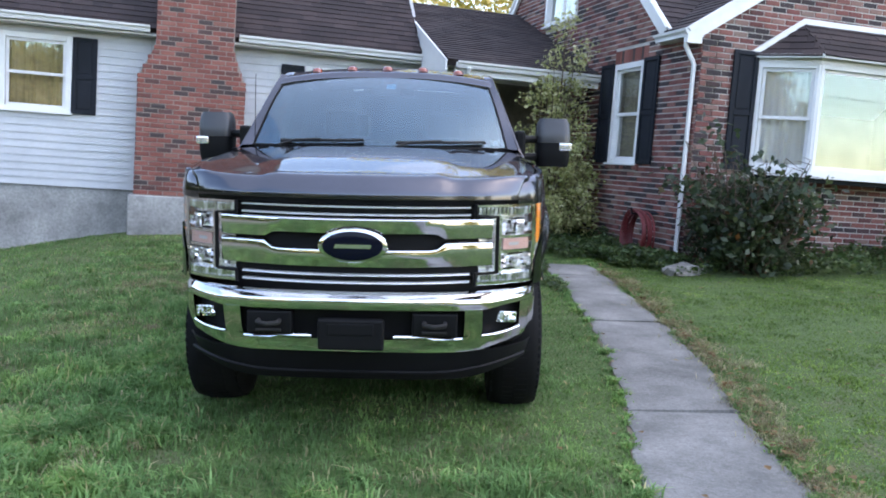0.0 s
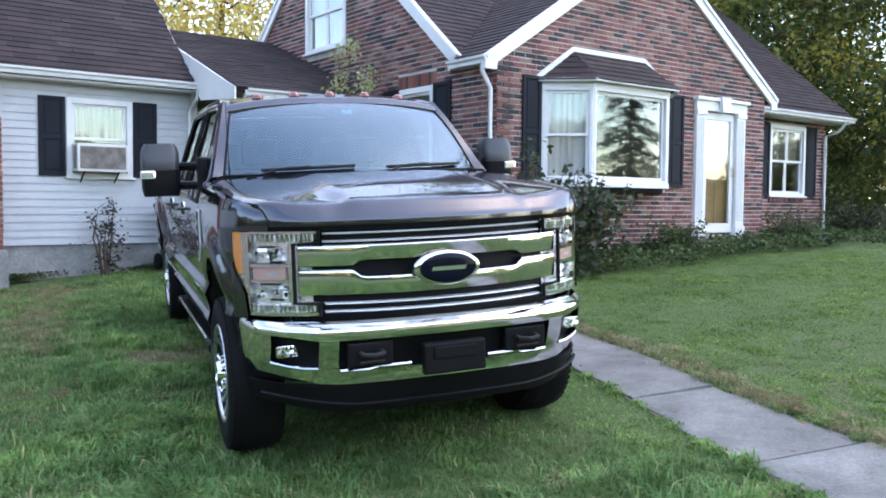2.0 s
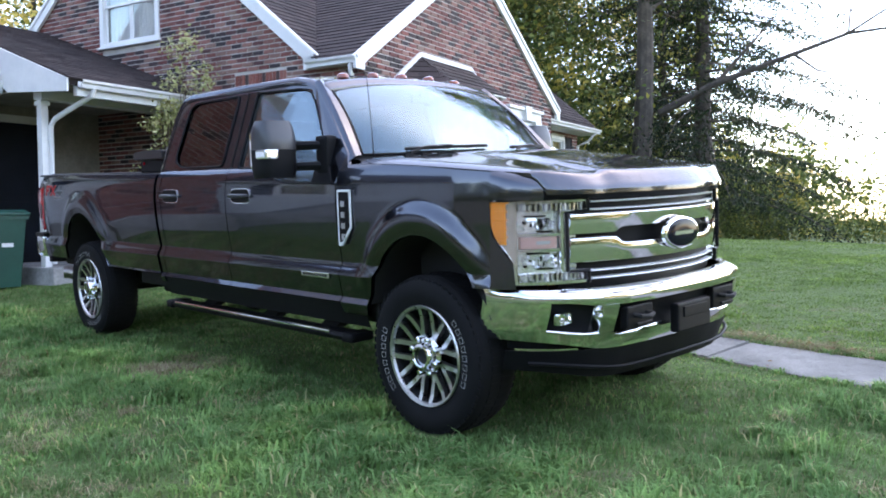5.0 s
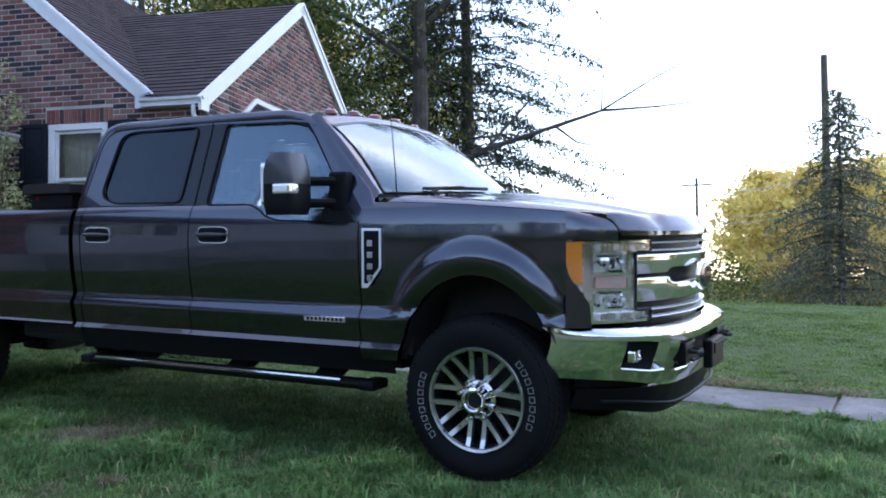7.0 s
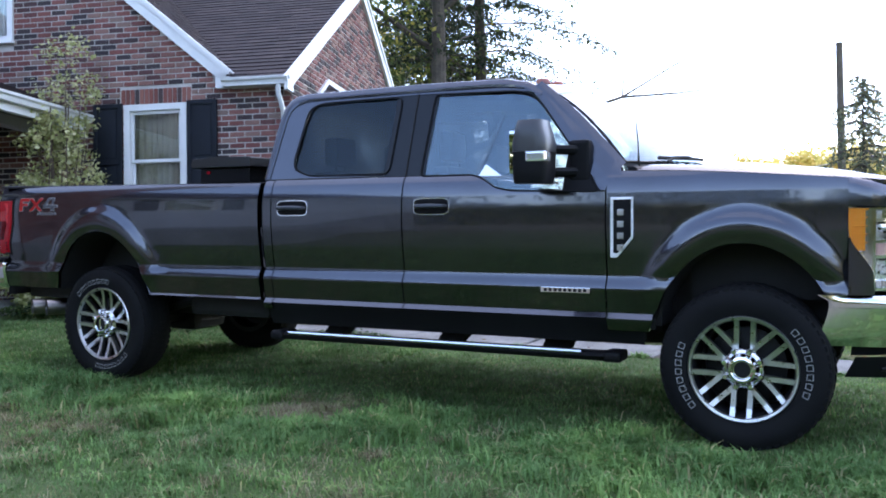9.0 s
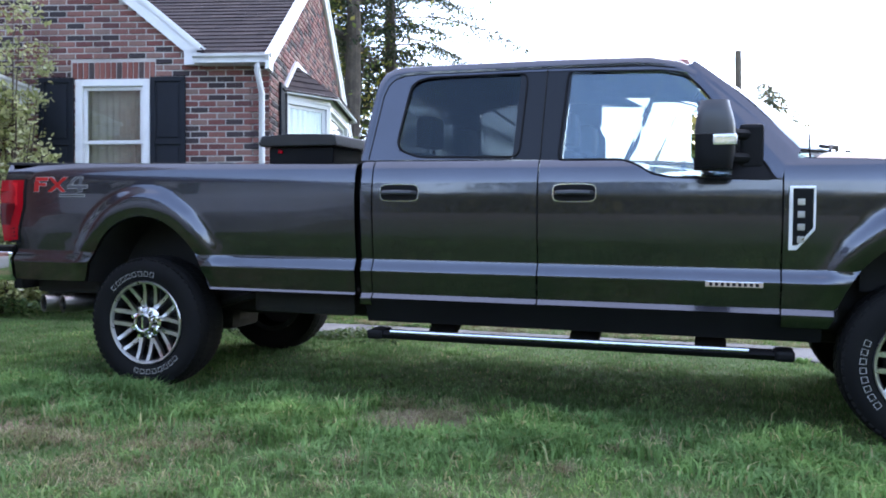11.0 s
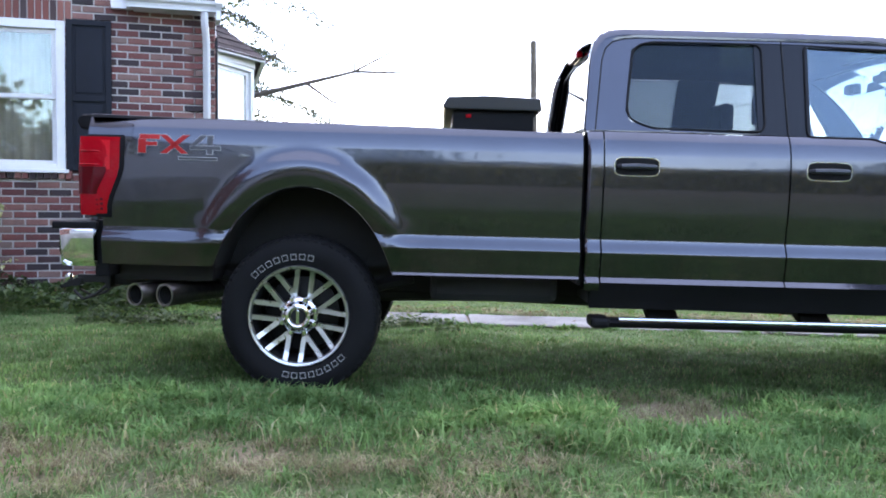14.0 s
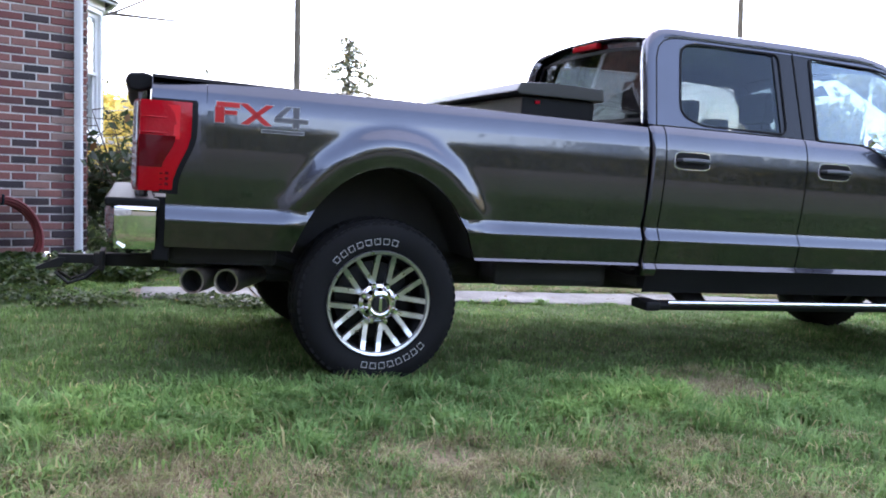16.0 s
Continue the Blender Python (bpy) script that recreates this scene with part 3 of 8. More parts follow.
prism(bm, [(u, v, 1.56) for u, v in [(5.95, FRONT), (6.5, 4.46), (8.1, 4.46), (8.65, FRONT)]], (0, 0, 0.06))
part("bay_base", bm, M_SHUTTER, brick_house, "dark underside of the bay window")
e = [(5.80, FRONT, 3.14), (6.38, 4.26, 3.14), (8.20, 4.26, 3.14), (8.78, FRONT, 3.14)]
r = [(6.50, FRONT - 0.01, 3.60), (8.08, FRONT - 0.01, 3.60)]
bm = bmesh.new()
for face in ([e[0], e[1], r[0]], [e[1], e[2], r[1], r[0]], [e[2], e[3], r[1]], [e[0], e[3], r[1], r[0]], e):
    bm.faces.new([bm.verts.new(p) for p in face])
bmesh.ops.remove_doubles(bm, verts=bm.verts, dist=0.001)
bay_roof = part("bay_roof", bm, M_SHINGLE, brick_house, "small dark shingle hip roof")
shingle_roof(bay_roof, [e[1], e[2], r[1], r[0]], (e[1], e[2]), 6)
shingle_roof(bay_roof, [e[0], e[1], r[0]], (e[0], e[1]), 7)
shingle_roof(bay_roof, [e[2], e[3], r[1]], (e[2], e[3]), 8)
bm = bmesh.new()
board(bm, (5.78, FRONT - 0.02, 3.16), (6.50, FRONT - 0.02, 3.64), 0.05, 0.07)
board(bm, (6.48, FRONT - 0.02, 3.635), (8.10, FRONT - 0.02, 3.635), 0.05, 0.07)
board(bm, (8.08, FRONT - 0.02, 3.64), (8.80, FRONT - 0.02, 3.16), 0.05, 0.07)
part("bay_flashing", bm, M_TRIM, brick_house, "white flashing board above the bay roof")
bm = bmesh.new()
for a, b in zip(e, e[1:]):
    board(bm, (a[0], a[1], 3.13), (b[0], b[1], 3.13), 0.04, 0.045)
part("bay_eave", bm, M_TRIM, brick_house, "white eave trim of the bay roof")

# front door: pilasters, entablature with keystone, storm door, steps
bm = bmesh.new()
box(bm, 9.42, 10.86, FRONT - 0.07, FRONT + 0.02, 2.98, 3.14, 0.006)
door_case = part("door_surround", bm, M_TRIM, brick_house, "white fluted door surround with a keystone head")
bm = bmesh.new()
box(bm, 9.38, 10.90, FRONT - 0.12, FRONT + 0.02, 3.14, 3.20, 0.012)
part("cornice", bm, M_TRIM, door_case)
bm = bmesh.new()
prism(bm, [(10.05, FRONT - 0.15, 2.96), (10.23, FRONT - 0.15, 2.96), (10.28, FRONT - 0.15, 3.22), (10.00, FRONT - 0.15, 3.22)], (0, 0.16, 0), 0.008)
part("keystone", bm, M_TRIM, door_case)
for u in (9.44, 10.60):
    bm = bmesh.new()
    box(bm, u, u + 0.24, FRONT - 0.06, FRONT + 0.02, 1.02, 2.90, 0.006)
    pil = part("pilaster", bm, M_TRIM, brick_house, "white fluted pilaster")
    for k in range(4):
        bm = bmesh.new()
        box(bm, u + 0.035 + k * 0.046, u + 0.058 + k * 0.046, FRONT - 0.072, FRONT - 0.058, 1.10, 2.86, 0.004)
        part("flute", bm, M_TRIM, pil)
    bm = bmesh.new()
    box(bm, u - 0.02, u + 0.26, FRONT - 0.08, FRONT + 0.02, 0.80, 1.02, 0.008)
    part("plinth", bm, M_TRIM, pil)
    bm = bmesh.new()
    box(bm, u - 0.015, u + 0.255, FRONT - 0.085, FRONT + 0.02, 2.90, 2.98, 0.008)
    part("capital", bm, M_TRIM, pil)
bm = bmesh.new()
box(bm, 9.68, 9.80, FRONT + 0.0, FRONT + 0.05, 0.90, 2.96, 0.006), box(bm, 10.48, 10.60, FRONT + 0.0, FRONT + 0.05, 0.90, 2.96, 0.006)
box(bm, 9.80, 10.48, FRONT + 0.0, FRONT + 0.05, 2.84, 2.96, 0.006), box(bm, 9.80, 10.48, FRONT + 0.0, FRONT + 0.05, 0.90, 1.06, 0.006)
storm = part("storm_door", bm, M_TRIM, brick_house, "white full-glass storm door, shut")
bm = bmesh.new()
box(bm, 9.795, 10.485, FRONT + 0.02, FRONT + 0.026, 1.055, 2.845)
part("pane", bm, M_WINDOW, storm).visible_shadow = False
bm = bmesh.new()
tube(bm, [(10.53, FRONT - 0.005, 1.88), (10.53, FRONT - 0.05, 1.9), (10.53, FRONT - 0.05, 2.0), (10.53, FRONT - 0.005, 2.02)], 0.01, 6)
M_BRASS = material("dull_brass", (0.55, 0.40, 0.16), 0.35, 1.0)
part("door_handle", bm, M_BRASS, storm, "brass pull handle")
bm = bmesh.new()
M_TANWOOD = varied("tan_wood_door", [(0.0, (0.34, 0.22, 0.09)), (1.0, (0.46, 0.31, 0.14))], 0.5, grain=18)
box(bm, 9.68, 10.60, FRONT + 0.12, FRONT + 0.17, 0.86, 2.96)
for z0, z1 in ((1.0, 1.8), (1.95, 2.8)):
    for u0 in (9.8, 10.2):
        box(bm, u0, u0 + 0.28, FRONT + 0.108, FRONT + 0.12, z0, z1, 0.005)
part("inner_door", bm, M_TANWOOD, brick_house, "tan panelled wooden inner door")
M_STEP = varied("weathered_step", [(0.0, (0.20, 0.13, 0.09)), (1.0, (0.34, 0.25, 0.18))], 0.9, grain=20)
bm = bmesh.new()
box(bm, 9.3, 11.0, FRONT - 0.45, FRONT - 0.02, 0.3, 0.80, 0.015)
box(bm, 9.2, 11.1, FRONT - 0.85, FRONT - 0.46, 0.25, 0.62, 0.015)
part("front_steps", bm, M_STEP, brick_house, "weathered brick entrance steps")

# ---- siding house with the chimney, and the porch roof between the houses ----
siding_house = thing("siding_house", "white clapboard wing with dark shingle roof and concrete foundation", "house", HOUSE_POSE)
WING, WL, WR = 9.5, -8.0, 2.60
WING_HOLES = [(0.63, 1.56, 1.74, 2.87), (-3.92, -2.95, 1.85, 2.96)]
WF = Matrix.Translation((WL, WING + 0.012, 0))
bm = wall_with_holes(bmesh.new(), WF, ((0, 3.24), (WR - WL, 3.24)), WR - WL, 0.70, [(a - WL, b - WL, c, d) for a, b, c, d in WING_HOLES], 0.2)
box(bm, WR - 0.2, WR, WING + 0.212, 14.9, 0.70, 3.24), box(bm, WL, WL + 0.2, WING + 0.212, 14.9, 0.70, 3.24), box(bm, WL, WR, 14.9, 15.1, 0.70, 3.24)
WSL = 0.88
RV = 12.2
wing_ridge = (RV, 3.20 + (RV - 9.18) * WSL)
for u in (WL, WR - 0.2):
    prism(bm, [(u, WING + 0.012, 3.24), (u, 14.9, 3.24), (u, RV, wing_ridge[1] - 0.12)], (0.2, 0, 0))
wing_wall = part("wall", bm, M_SIDING, siding_house, "white clapboard wall")
bm = bmesh.new()
box(bm, WL + 0.04, WR - 0.04, WING + 0.03, 15.0, -1.6, 0.695)
part("foundation", bm, M_CONCRETE, siding_house, "stained grey concrete foundation")


def clapboards():
    z = 0.70
    while z < 3.2:
        h = 0.113
        spans = [(WL, WR)]
        for a, b, c, d in [*WING_HOLES, (-1.96, -0.34, -1, 2.55), (-1.8, -0.5, 2.5, 4)]:
            if z + h > c and z < d:
                spans = [s for p, q in spans for s in ((p, min(q, a)), (max(p, b), q)) if s[1] - s[0] > 0.03]
        for p, q in spans:
            bm = bmesh.new()
            prism(bm, [(p, WING + 0.011, z), (p, WING - 0.012, z), (p, WING - 0.010, z + 0.012), (p, WING + 0.006, z + h), (p, WING + 0.011, z + h)], (q - p, 0, 0))
            part("clapboard", bm, M_SIDING, wing_wall)
        z += h


clapboards()
bm = bmesh.new()
wf = [(WL - 0.2, 9.18, 3.20), (WR - 0.12, 9.18, 3.20), (WR - 0.12, RV, wing_ridge[1]), (WL - 0.2, RV, wing_ridge[1])]
wb = [(WL - 0.2, 15.22, 3.20), (WR - 0.12, 15.22, 3.20), (WR - 0.12, RV, wing_ridge[1]), (WL - 0.2, RV, wing_ridge[1])]
slab(bm, wf, 0.09), slab(bm, wb, 0.09)
wing_roof = part("roof", bm, M_SHINGLE, siding_house, "near-black asphalt shingle roof")
shingle_roof(wing_roof, wf, (wf[0], wf[1]), 9)
gutter(siding_house, (WL - 0.2, 9.20, 3.23), (-1.80, 9.20, 3.23))
gutter(siding_house, (-0.48, 9.20, 3.23), (WR - 0.13, 9.20, 3.23))
bm = bmesh.new()
box(bm, WL, WR, 9.22, 9.5, 3.09, 3.12), box(bm, WR, WR + 0.05, 9.20, 9.52, 3.05, 3.2)
part("soffit", bm, M_TRIM, siding_house, "white soffit board")
bm = bmesh.new()
box(bm, WR - 0.07, WR + 0.025, WING - 0.02, WING + 0.06, 0.70, 3.1)
part("corner_board", bm, M_TRIM, siding_house, "white corner board")
downspout(siding_house, [(2.5, 9.12, 3.12), (2.5, 9.16, 2.98), (2.48, 9.42, 2.82), (2.48, 9.44, 0.75), (2.46, 9.3, 0.66)])
window(siding_house, "kitchen_window", Matrix.Translation((0.61, WING, 1.72)), 0.97, 1.17, 1, M_CURTAIN, blind=0.5)
window(siding_house, "bedroom_window", Matrix.Translation((-3.94, WING, 1.83)), 1.01, 1.15, 1, M_TANCURTAIN)
for u in (0.22, 1.585):
    shutter(siding_house, Matrix.Translation((u, WING - 0.014, 1.72)), 0.37, 1.17)
for u in (-2.92, -4.32):
    shutter(siding_house, Matrix.Translation((u, WING - 0.014, 1.82)), 0.35, 1.16)

# chimney against the wing
chimney = thing("chimney", "broad red brick chimney on a concrete footing", "chimney", HOUSE_POSE)
CH = [(-1.94, 0.66), (-0.36, 0.66), (-0.36, 2.45), (-0.55, 2.95), (-0.55, 6.9), (-1.70, 6.9), (-1.70, 2.95), (-1.94, 2.45)]
bm = bmesh.new()
prism(bm, [(u, 9.0, z) for u, z in CH], (0, 0.62, 0))
chim_body = part("shaft", bm, M_SOOTMORTAR, chimney, "red brick chimney shaft with dark burnt bricks")
CHF = Matrix.Translation((-1.94, 9.0, 0))


CHIM_HOLES = [(-0.01, 0.06, 2.52, 2.66), (-0.01, 0.13, 2.66, 2.80), (-0.01, 0.19, 2.80, 2.95), (-0.01, 0.24, 2.95, 9), (1.52, 1.6, 2.52, 2.66), (1.45, 1.6, 2.66, 2.80), (1.41, 1.6, 2.80, 2.95), (1.38, 1.6, 2.95, 9)]
bm = bmesh.new()
box(bm, -2.02, -0.30, 8.94, 9.52, -0.6, 0.66, 0.02)
part("footing", bm, M_CONCRETE, chimney, "rough grey concrete footing")

# porch
bm = bmesh.new()
pf = [(2.53, 7.72, 3.03), (5.03, 7.72, 3.03), (5.03, 11.8, 4.54), (2.53, 11.8, 4.54)]
pb = [(2.53, 15.8, 3.03), (5.03, 15.8, 3.03), (5.03, 11.8, 4.54), (2.53, 11.8, 4.54)]
slab(bm, pf, 0.09), slab(bm, pb, 0.09)
porch = thing("porch", "covered porch between the houses with a white post", "porch", HOUSE_POSE)
porch_roof = part("roof", bm, M_SHINGLE, porch, "low dark shingle porch roof")
shingle_roof(porch_roof, pf, (pf[0], pf[1]), 10)
bm = bmesh.new()
prism(bm, [(2.49, 7.74, 2.86), (2.49, 7.74, 3.03), (2.49, 10.42, 4.06), (2.49, 9.3, 3.18), (2.49, 9.0, 2.95)], (0.03, 0, 0))
part("gable_panel", bm, M_TRIM, porch, "white triangular porch gable panel")
gutter(porch, (2.66, 7.74, 3.02), (5.03, 7.74, 3.02))
bm = bmesh.new()
box(bm, 2.66, 5.03, 7.76, 7.84, 2.82, 2.98, 0.006)
box(bm, 2.66, 5.03, 8.5, 8.68, 2.84, 2.98, 0.006)
part("beam", bm, M_TRIM, porch, "white porch beam")
bm = bmesh.new()
box(bm, 2.67, 2.775, 8.53, 8.635, 0.55, 2.84, 0.008), box(bm, 2.65, 2.795, 8.51, 8.655, 2.76, 2.82, 0.006)
part("post", bm, M_TRIM, porch, "square white porch post")
bm = bmesh.new()
tube(bm, [(2.85, 7.66, 2.93), (2.85, 7.70, 2.84), (2.80, 8.42, 2.58), (2.785, 8.50, 2.48), (2.785, 8.50, 0.6)], 0.036, 8)
part("downspout", bm, M_TRIM, porch, "white bent downspout", smooth=True)
bm = bmesh.new()
box(bm, 2.62, 5.04, 8.3, 10.4, 0.1, 0.56, 0.02)
part("deck", bm, M_CONCRETE, porch, "concrete porch floor")
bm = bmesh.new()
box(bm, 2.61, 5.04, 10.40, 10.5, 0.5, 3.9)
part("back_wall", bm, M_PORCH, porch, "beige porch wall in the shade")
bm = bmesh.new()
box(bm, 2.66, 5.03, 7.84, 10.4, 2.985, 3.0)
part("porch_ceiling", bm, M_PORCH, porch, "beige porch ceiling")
bm = bmesh.new()
for u0, u1, z0, z1 in ((2.98, 3.10, 0.56, 2.72), (3.92, 4.04, 0.56, 2.72), (2.98, 4.04, 2.72, 2.84)):
    box(bm, u0, u1, 10.35, 10.40, z0, z1, 0.006)
part("door_casing", bm, M_TRIM, porch, "white door casing")
bm = bmesh.new()
box(bm, 3.10, 3.92, 10.37, 10.41, 0.56, 2.72)
for z0, z1 in ((0.7, 1.5), (1.6, 2.6)):
    box(bm, 3.2, 3.82, 10.355, 10.37, z0, z1, 0.006)
part("porch_door", bm, M_SHUTTER, porch, "dark porch door, shut")


# ---- pickup truck: x across, y from the front axle to the rear, z from the ground under the front axle ----
def paint_material():
    m = material("dark_grey_metallic_paint", (0.09, 0.088, 0.09), 0.22, 1.0, Specular_Tint=(0.34, 0.35, 0.39, 1.0))
    b = bsdf(m)
    b.inputs["Coat Weight"].default_value, b.inputs["Coat Roughness"].default_value = 1.0, 0.03
    b.inputs["Coat IOR"].default_value = 1.5
    flake, dust = noise_tex(m, 900, 2), noise_tex(m, 3.0, 5)
    base = mix(m, 1.0, ramp(m, flake, [(0.35, (0.049, 0.0525, 0.065)), (0.65, (0.083, 0.0885, 0.108))]), ramp(m, dust, [(0.3, (0.85, 0.84, 0.82)), (0.7, (1.0, 1.0, 1.0))]), "MULTIPLY")
    link(m, base, b.inputs["Base Color"])
    n = node(m, "ShaderNodeMapRange")
    n.inputs["To Min"].default_value, n.inputs["To Max"].default_value = 0.01, 0.04
    link(m, dust, n.inputs["Value"])
    link(m, n.outputs["Result"], b.inputs["Coat Roughness"])
    return m


M_PAINT = paint_material()
M_CHROME = material("chrome", (0.74, 0.74, 0.74), 0.06, 1.0)
rough_by(M_CHROME, noise_tex(M_CHROME, 4, 4), 0.03, 0.12)
M_MACHINED = varied("machined_alloy", [(0.0, (0.52, 0.52, 0.52)), (1.0, (0.70, 0.70, 0.70))], 0.30, wear=0.10, metal=1.0, relief=0.0)
M_RIMDARK = varied("dark_rim_paint", [(0.0, (0.009, 0.009, 0.010)), (1.0, (0.018, 0.018, 0.019))], 0.45, wear=0.2, relief=0.0)
bsdf(M_RIMDARK).inputs["IOR"].default_value = 1.3
M_RUBBER = varied("tyre_rubber", [(0.0, (0.007, 0.007, 0.008)), (1.0, (0.013, 0.013, 0.013))], 0.75, wear=0.2, grain=40)
bsdf(M_RUBBER).inputs["IOR"].default_value = 1.22
M_LETTER = material("white_tyre_marking", (0.36, 0.36, 0.35), 0.6)
M_PLASTIC = varied("black_plastic", [(0.0, (0.005, 0.005, 0.006)), (1.0, (0.010, 0.010, 0.011))], 0.5, wear=0.15, grain=120, relief=0.15)
bsdf(M_PLASTIC).inputs["IOR"].default_value = 1.22
M_CHASSIS = varied("dull_black_chassis", [(0.0, (0.006, 0.006, 0.006)), (1.0, (0.013, 0.012, 0.011))], 0.8, wear=0.3, grain=20)
M_TINT = material("tinted_glass", (0.50, 0.58, 0.60), 0.01, 0.0, Transmission_Weight=1.0, IOR=2.0, Specular_Tint=(0.70, 0.90, 1.0, 1.0))
M_PRIVACY = material("privacy_glass", (0.12, 0.14, 0.155), 0.01, 0.0, Transmission_Weight=1.0, IOR=1.40, Specular_Tint=(0.75, 0.92, 1.0, 1.0))
M_SCREEN = material("windscreen_glass", (0.28, 0.40, 0.46), 0.01, 0.0, Transmission_Weight=1.0, IOR=1.9, Specular_Tint=(0.60, 0.86, 1.0, 1.0))
M_LENS = material("clear_lamp_lens", (0.97, 0.97, 0.97), 0.02, 0.0, Transmission_Weight=1.0, IOR=1.35)
M_AMBER = material("amber_lens", (0.85, 0.28, 0.03), 0.15, 0.0, Coat_Weight=1.0, Subsurface_Weight=0.1)
M_AMBERDIM = material("dim_amber_lens", (0.22, 0.035, 0.012), 0.2, 0.0, Coat_Weight=1.0)
M_SALMON = material("pale_marker_lens", (0.56, 0.34, 0.30), 0.12, 0.0, Coat_Weight=1.0)
M_RED = material("red_lamp_lens", (0.36, 0.002, 0.008), 0.06, 0.0, IOR=1.33)
M_DARKRED = material("dark_red_lens", (0.09, 0.002, 0.005), 0.08, 0.0, IOR=1.33)
M_GLOSSBLACK = material("gloss_black_lacquer", (0.010, 0.010, 0.011), 0.34, 0.0)
bump(M_RED, noise_tex(M_RED, 55, 2), 0.25, 0.004)
M_SEAT = varied("dark_seat_cloth", [(0.0, (0.02, 0.02, 0.022)), (1.0, (0.04, 0.04, 0.042))], 0.85, grain=50)
M_MIRROR = material("mirror_glass", (0.9, 0.9, 0.9), 0.01, 1.0)
M_SILVER = material("silvered_reflector", (0.94, 0.94, 0.95), 0.08, 0.75)
M_BRIGHT = material("bright_satin_trim", (0.86, 0.86, 0.87), 0.28, 0.35)
M_PILLAR = material("gloss_black_pillar", (0.010, 0.011, 0.013), 0.06, 0.0, IOR=1.36)
M_CAP = material("grey_mirror_cap_paint", (0.035, 0.036, 0.040), 0.30, 0.0)
M_LIGHTRED = material("bright_red_lens", (0.62, 0.015, 0.022), 0.10, 0.0, IOR=1.33)
M_WIPER = material("black_wiper_rubber", (0.01, 0.01, 0.011), 0.8)
M_STEEL = varied("dull_exhaust_steel", [(0.0, (0.36, 0.32, 0.30)), (1.0, (0.56, 0.52, 0.49))], 0.35, metal=1.0, relief=0.05)
M_BLUE = material("deep_blue_enamel", (0.004, 0.005, 0.012), 0.12, 0.0, IOR=1.25)
M_DECALRED = material("red_decal", (0.36, 0.012, 0.010), 0.5, IOR=1.3)
M_STICKER = material("pale_blue_sticker", (0.08, 0.45, 0.75), 0.5)
M_DECALGREY = material("grey_decal", (0.075, 0.075, 0.08), 0.5, IOR=1.3)

truck = thing("pickup_truck", "dark grey crew-cab pickup truck with chrome grille parked on grass", "pickup truck",
              Matrix.Translation((0.045, 0.02, 0.043)) @ Matrix.Rotation(radians(1.75), 4, "X") @ Matrix.Rotation(radians(-2.95), 4, "Y"))
FRONT_HUB, REAR_HUB, HUB_Z, TYRE_R = 0.0, 4.47, 0.424, 0.424
BED_TOP = ((3.0, 1.416), (5.0, 1.440), (5.6, 1.450))
SIDE_X = ((0.45, 0.91), (0.50, 0.93), (0.56, 0.95), (0.632, 0.985), (0.640, 0.985), (0.668, 0.962), (0.78, 0.982), (0.795, 0.986), (0.803, 0.985), (0.864, 0.954), (0.872, 0.955), (1.0, 0.974), (1.12, 0.984), (1.24, 0.986), (1.32, 0.978), (1.38, 0.962), (1.41, 0.948), (1.43, 0.930))
KNOTS = [0.45, 0.50, 0.56, 0.60, 0.632, 0.640, 0.668, 0.70, 0.74, 0.78, 0.795, 0.803, 0.834, 0.864, 0.872, *[round(0.89 + 0.018 * k, 3) for k in range(24)], 1.32, 1.35, 1.38, 1.40, 1.42, 1.43]
ARCHES = ((FRONT_HUB, 0.475, 0.625), (REAR_HUB, 0.50, 0.680))


def arch_r(c, y, z):
    """How far a point lies out from an arch's edge, as a share of the arch's size."""
    hub, a, b = c
    return math.hypot((y - hub) / a, (z - HUB_Z) / b)


def side_x(y, z):
    if z <= 1.43:
        x = curve_at(SIDE_X, z)
    else:
        x = 0.930 + (0.742 - 0.930) * (z - 1.43) / 0.52
    x -= 0.105 * smooth_step(-0.22, -0.84, y)
    x -= 0.035 * smooth_step(5.25, 5.65, y)
    for c in ARCHES:
        if abs(y - c[0]) < 0.75 and z < 1.36:
            r = arch_r(c, y, z)
            x += 0.040 * smooth_step(1.31, 1.14, r) * (0.75 + 0.25 * smooth_step(1.0, 1.1, r)) * smooth_step(0.66, 0.95, z)
    return x


def arch_z(c, y):
    hub, a, b = c
    q = 1 - ((y - hub) / a) ** 2
    return HUB_Z + b * math.sqrt(q) if q > 0 else 0.0


def rounded(outline, r):
    """An outline with each corner rounded over r at most."""
    out, n = [], len(outline)
    for i, p in enumerate(outline):
        p, a, b = Vector(p), Vector(outline[i - 1]), Vector(outline[(i + 1) % n])
        da, db = a - p, b - p
        q0, q1 = p + da.normalized() * min(r, da.length * 0.45), p + db.normalized() * min(r, db.length * 0.45)
        out += [tuple(q0.lerp(p, f).lerp(p.lerp(q1, f), f)) for f in (0, 0.33, 0.67, 1)]
    return out


def side_panel(name, s, ys, low, high, mat, parent, label="", knots=KNOTS, inset=0.0, thick=0.03):
    """A body panel over the stations ys, between low(y) and high(y), following the side's shape."""
    rows = []
    for y in ys:
        lo, hi = low(y), high(y)
        zs = [min(max(k, lo), hi) for k in knots]
        zs[0], zs[-1] = lo, hi
        rows.append([(s * (side_x(y, z) - inset), y, z) for z in zs])
    bm = shell(rows, thick, (-s, 0, 0))
    bmesh.ops.remove_doubles(bm, verts=bm.verts, dist=0.0008)
    return part(name, bm, mat, parent, label, smooth=True)


def spaced(a, b, n):
    return [a + (b - a) * i / n for i in range(n + 1)]


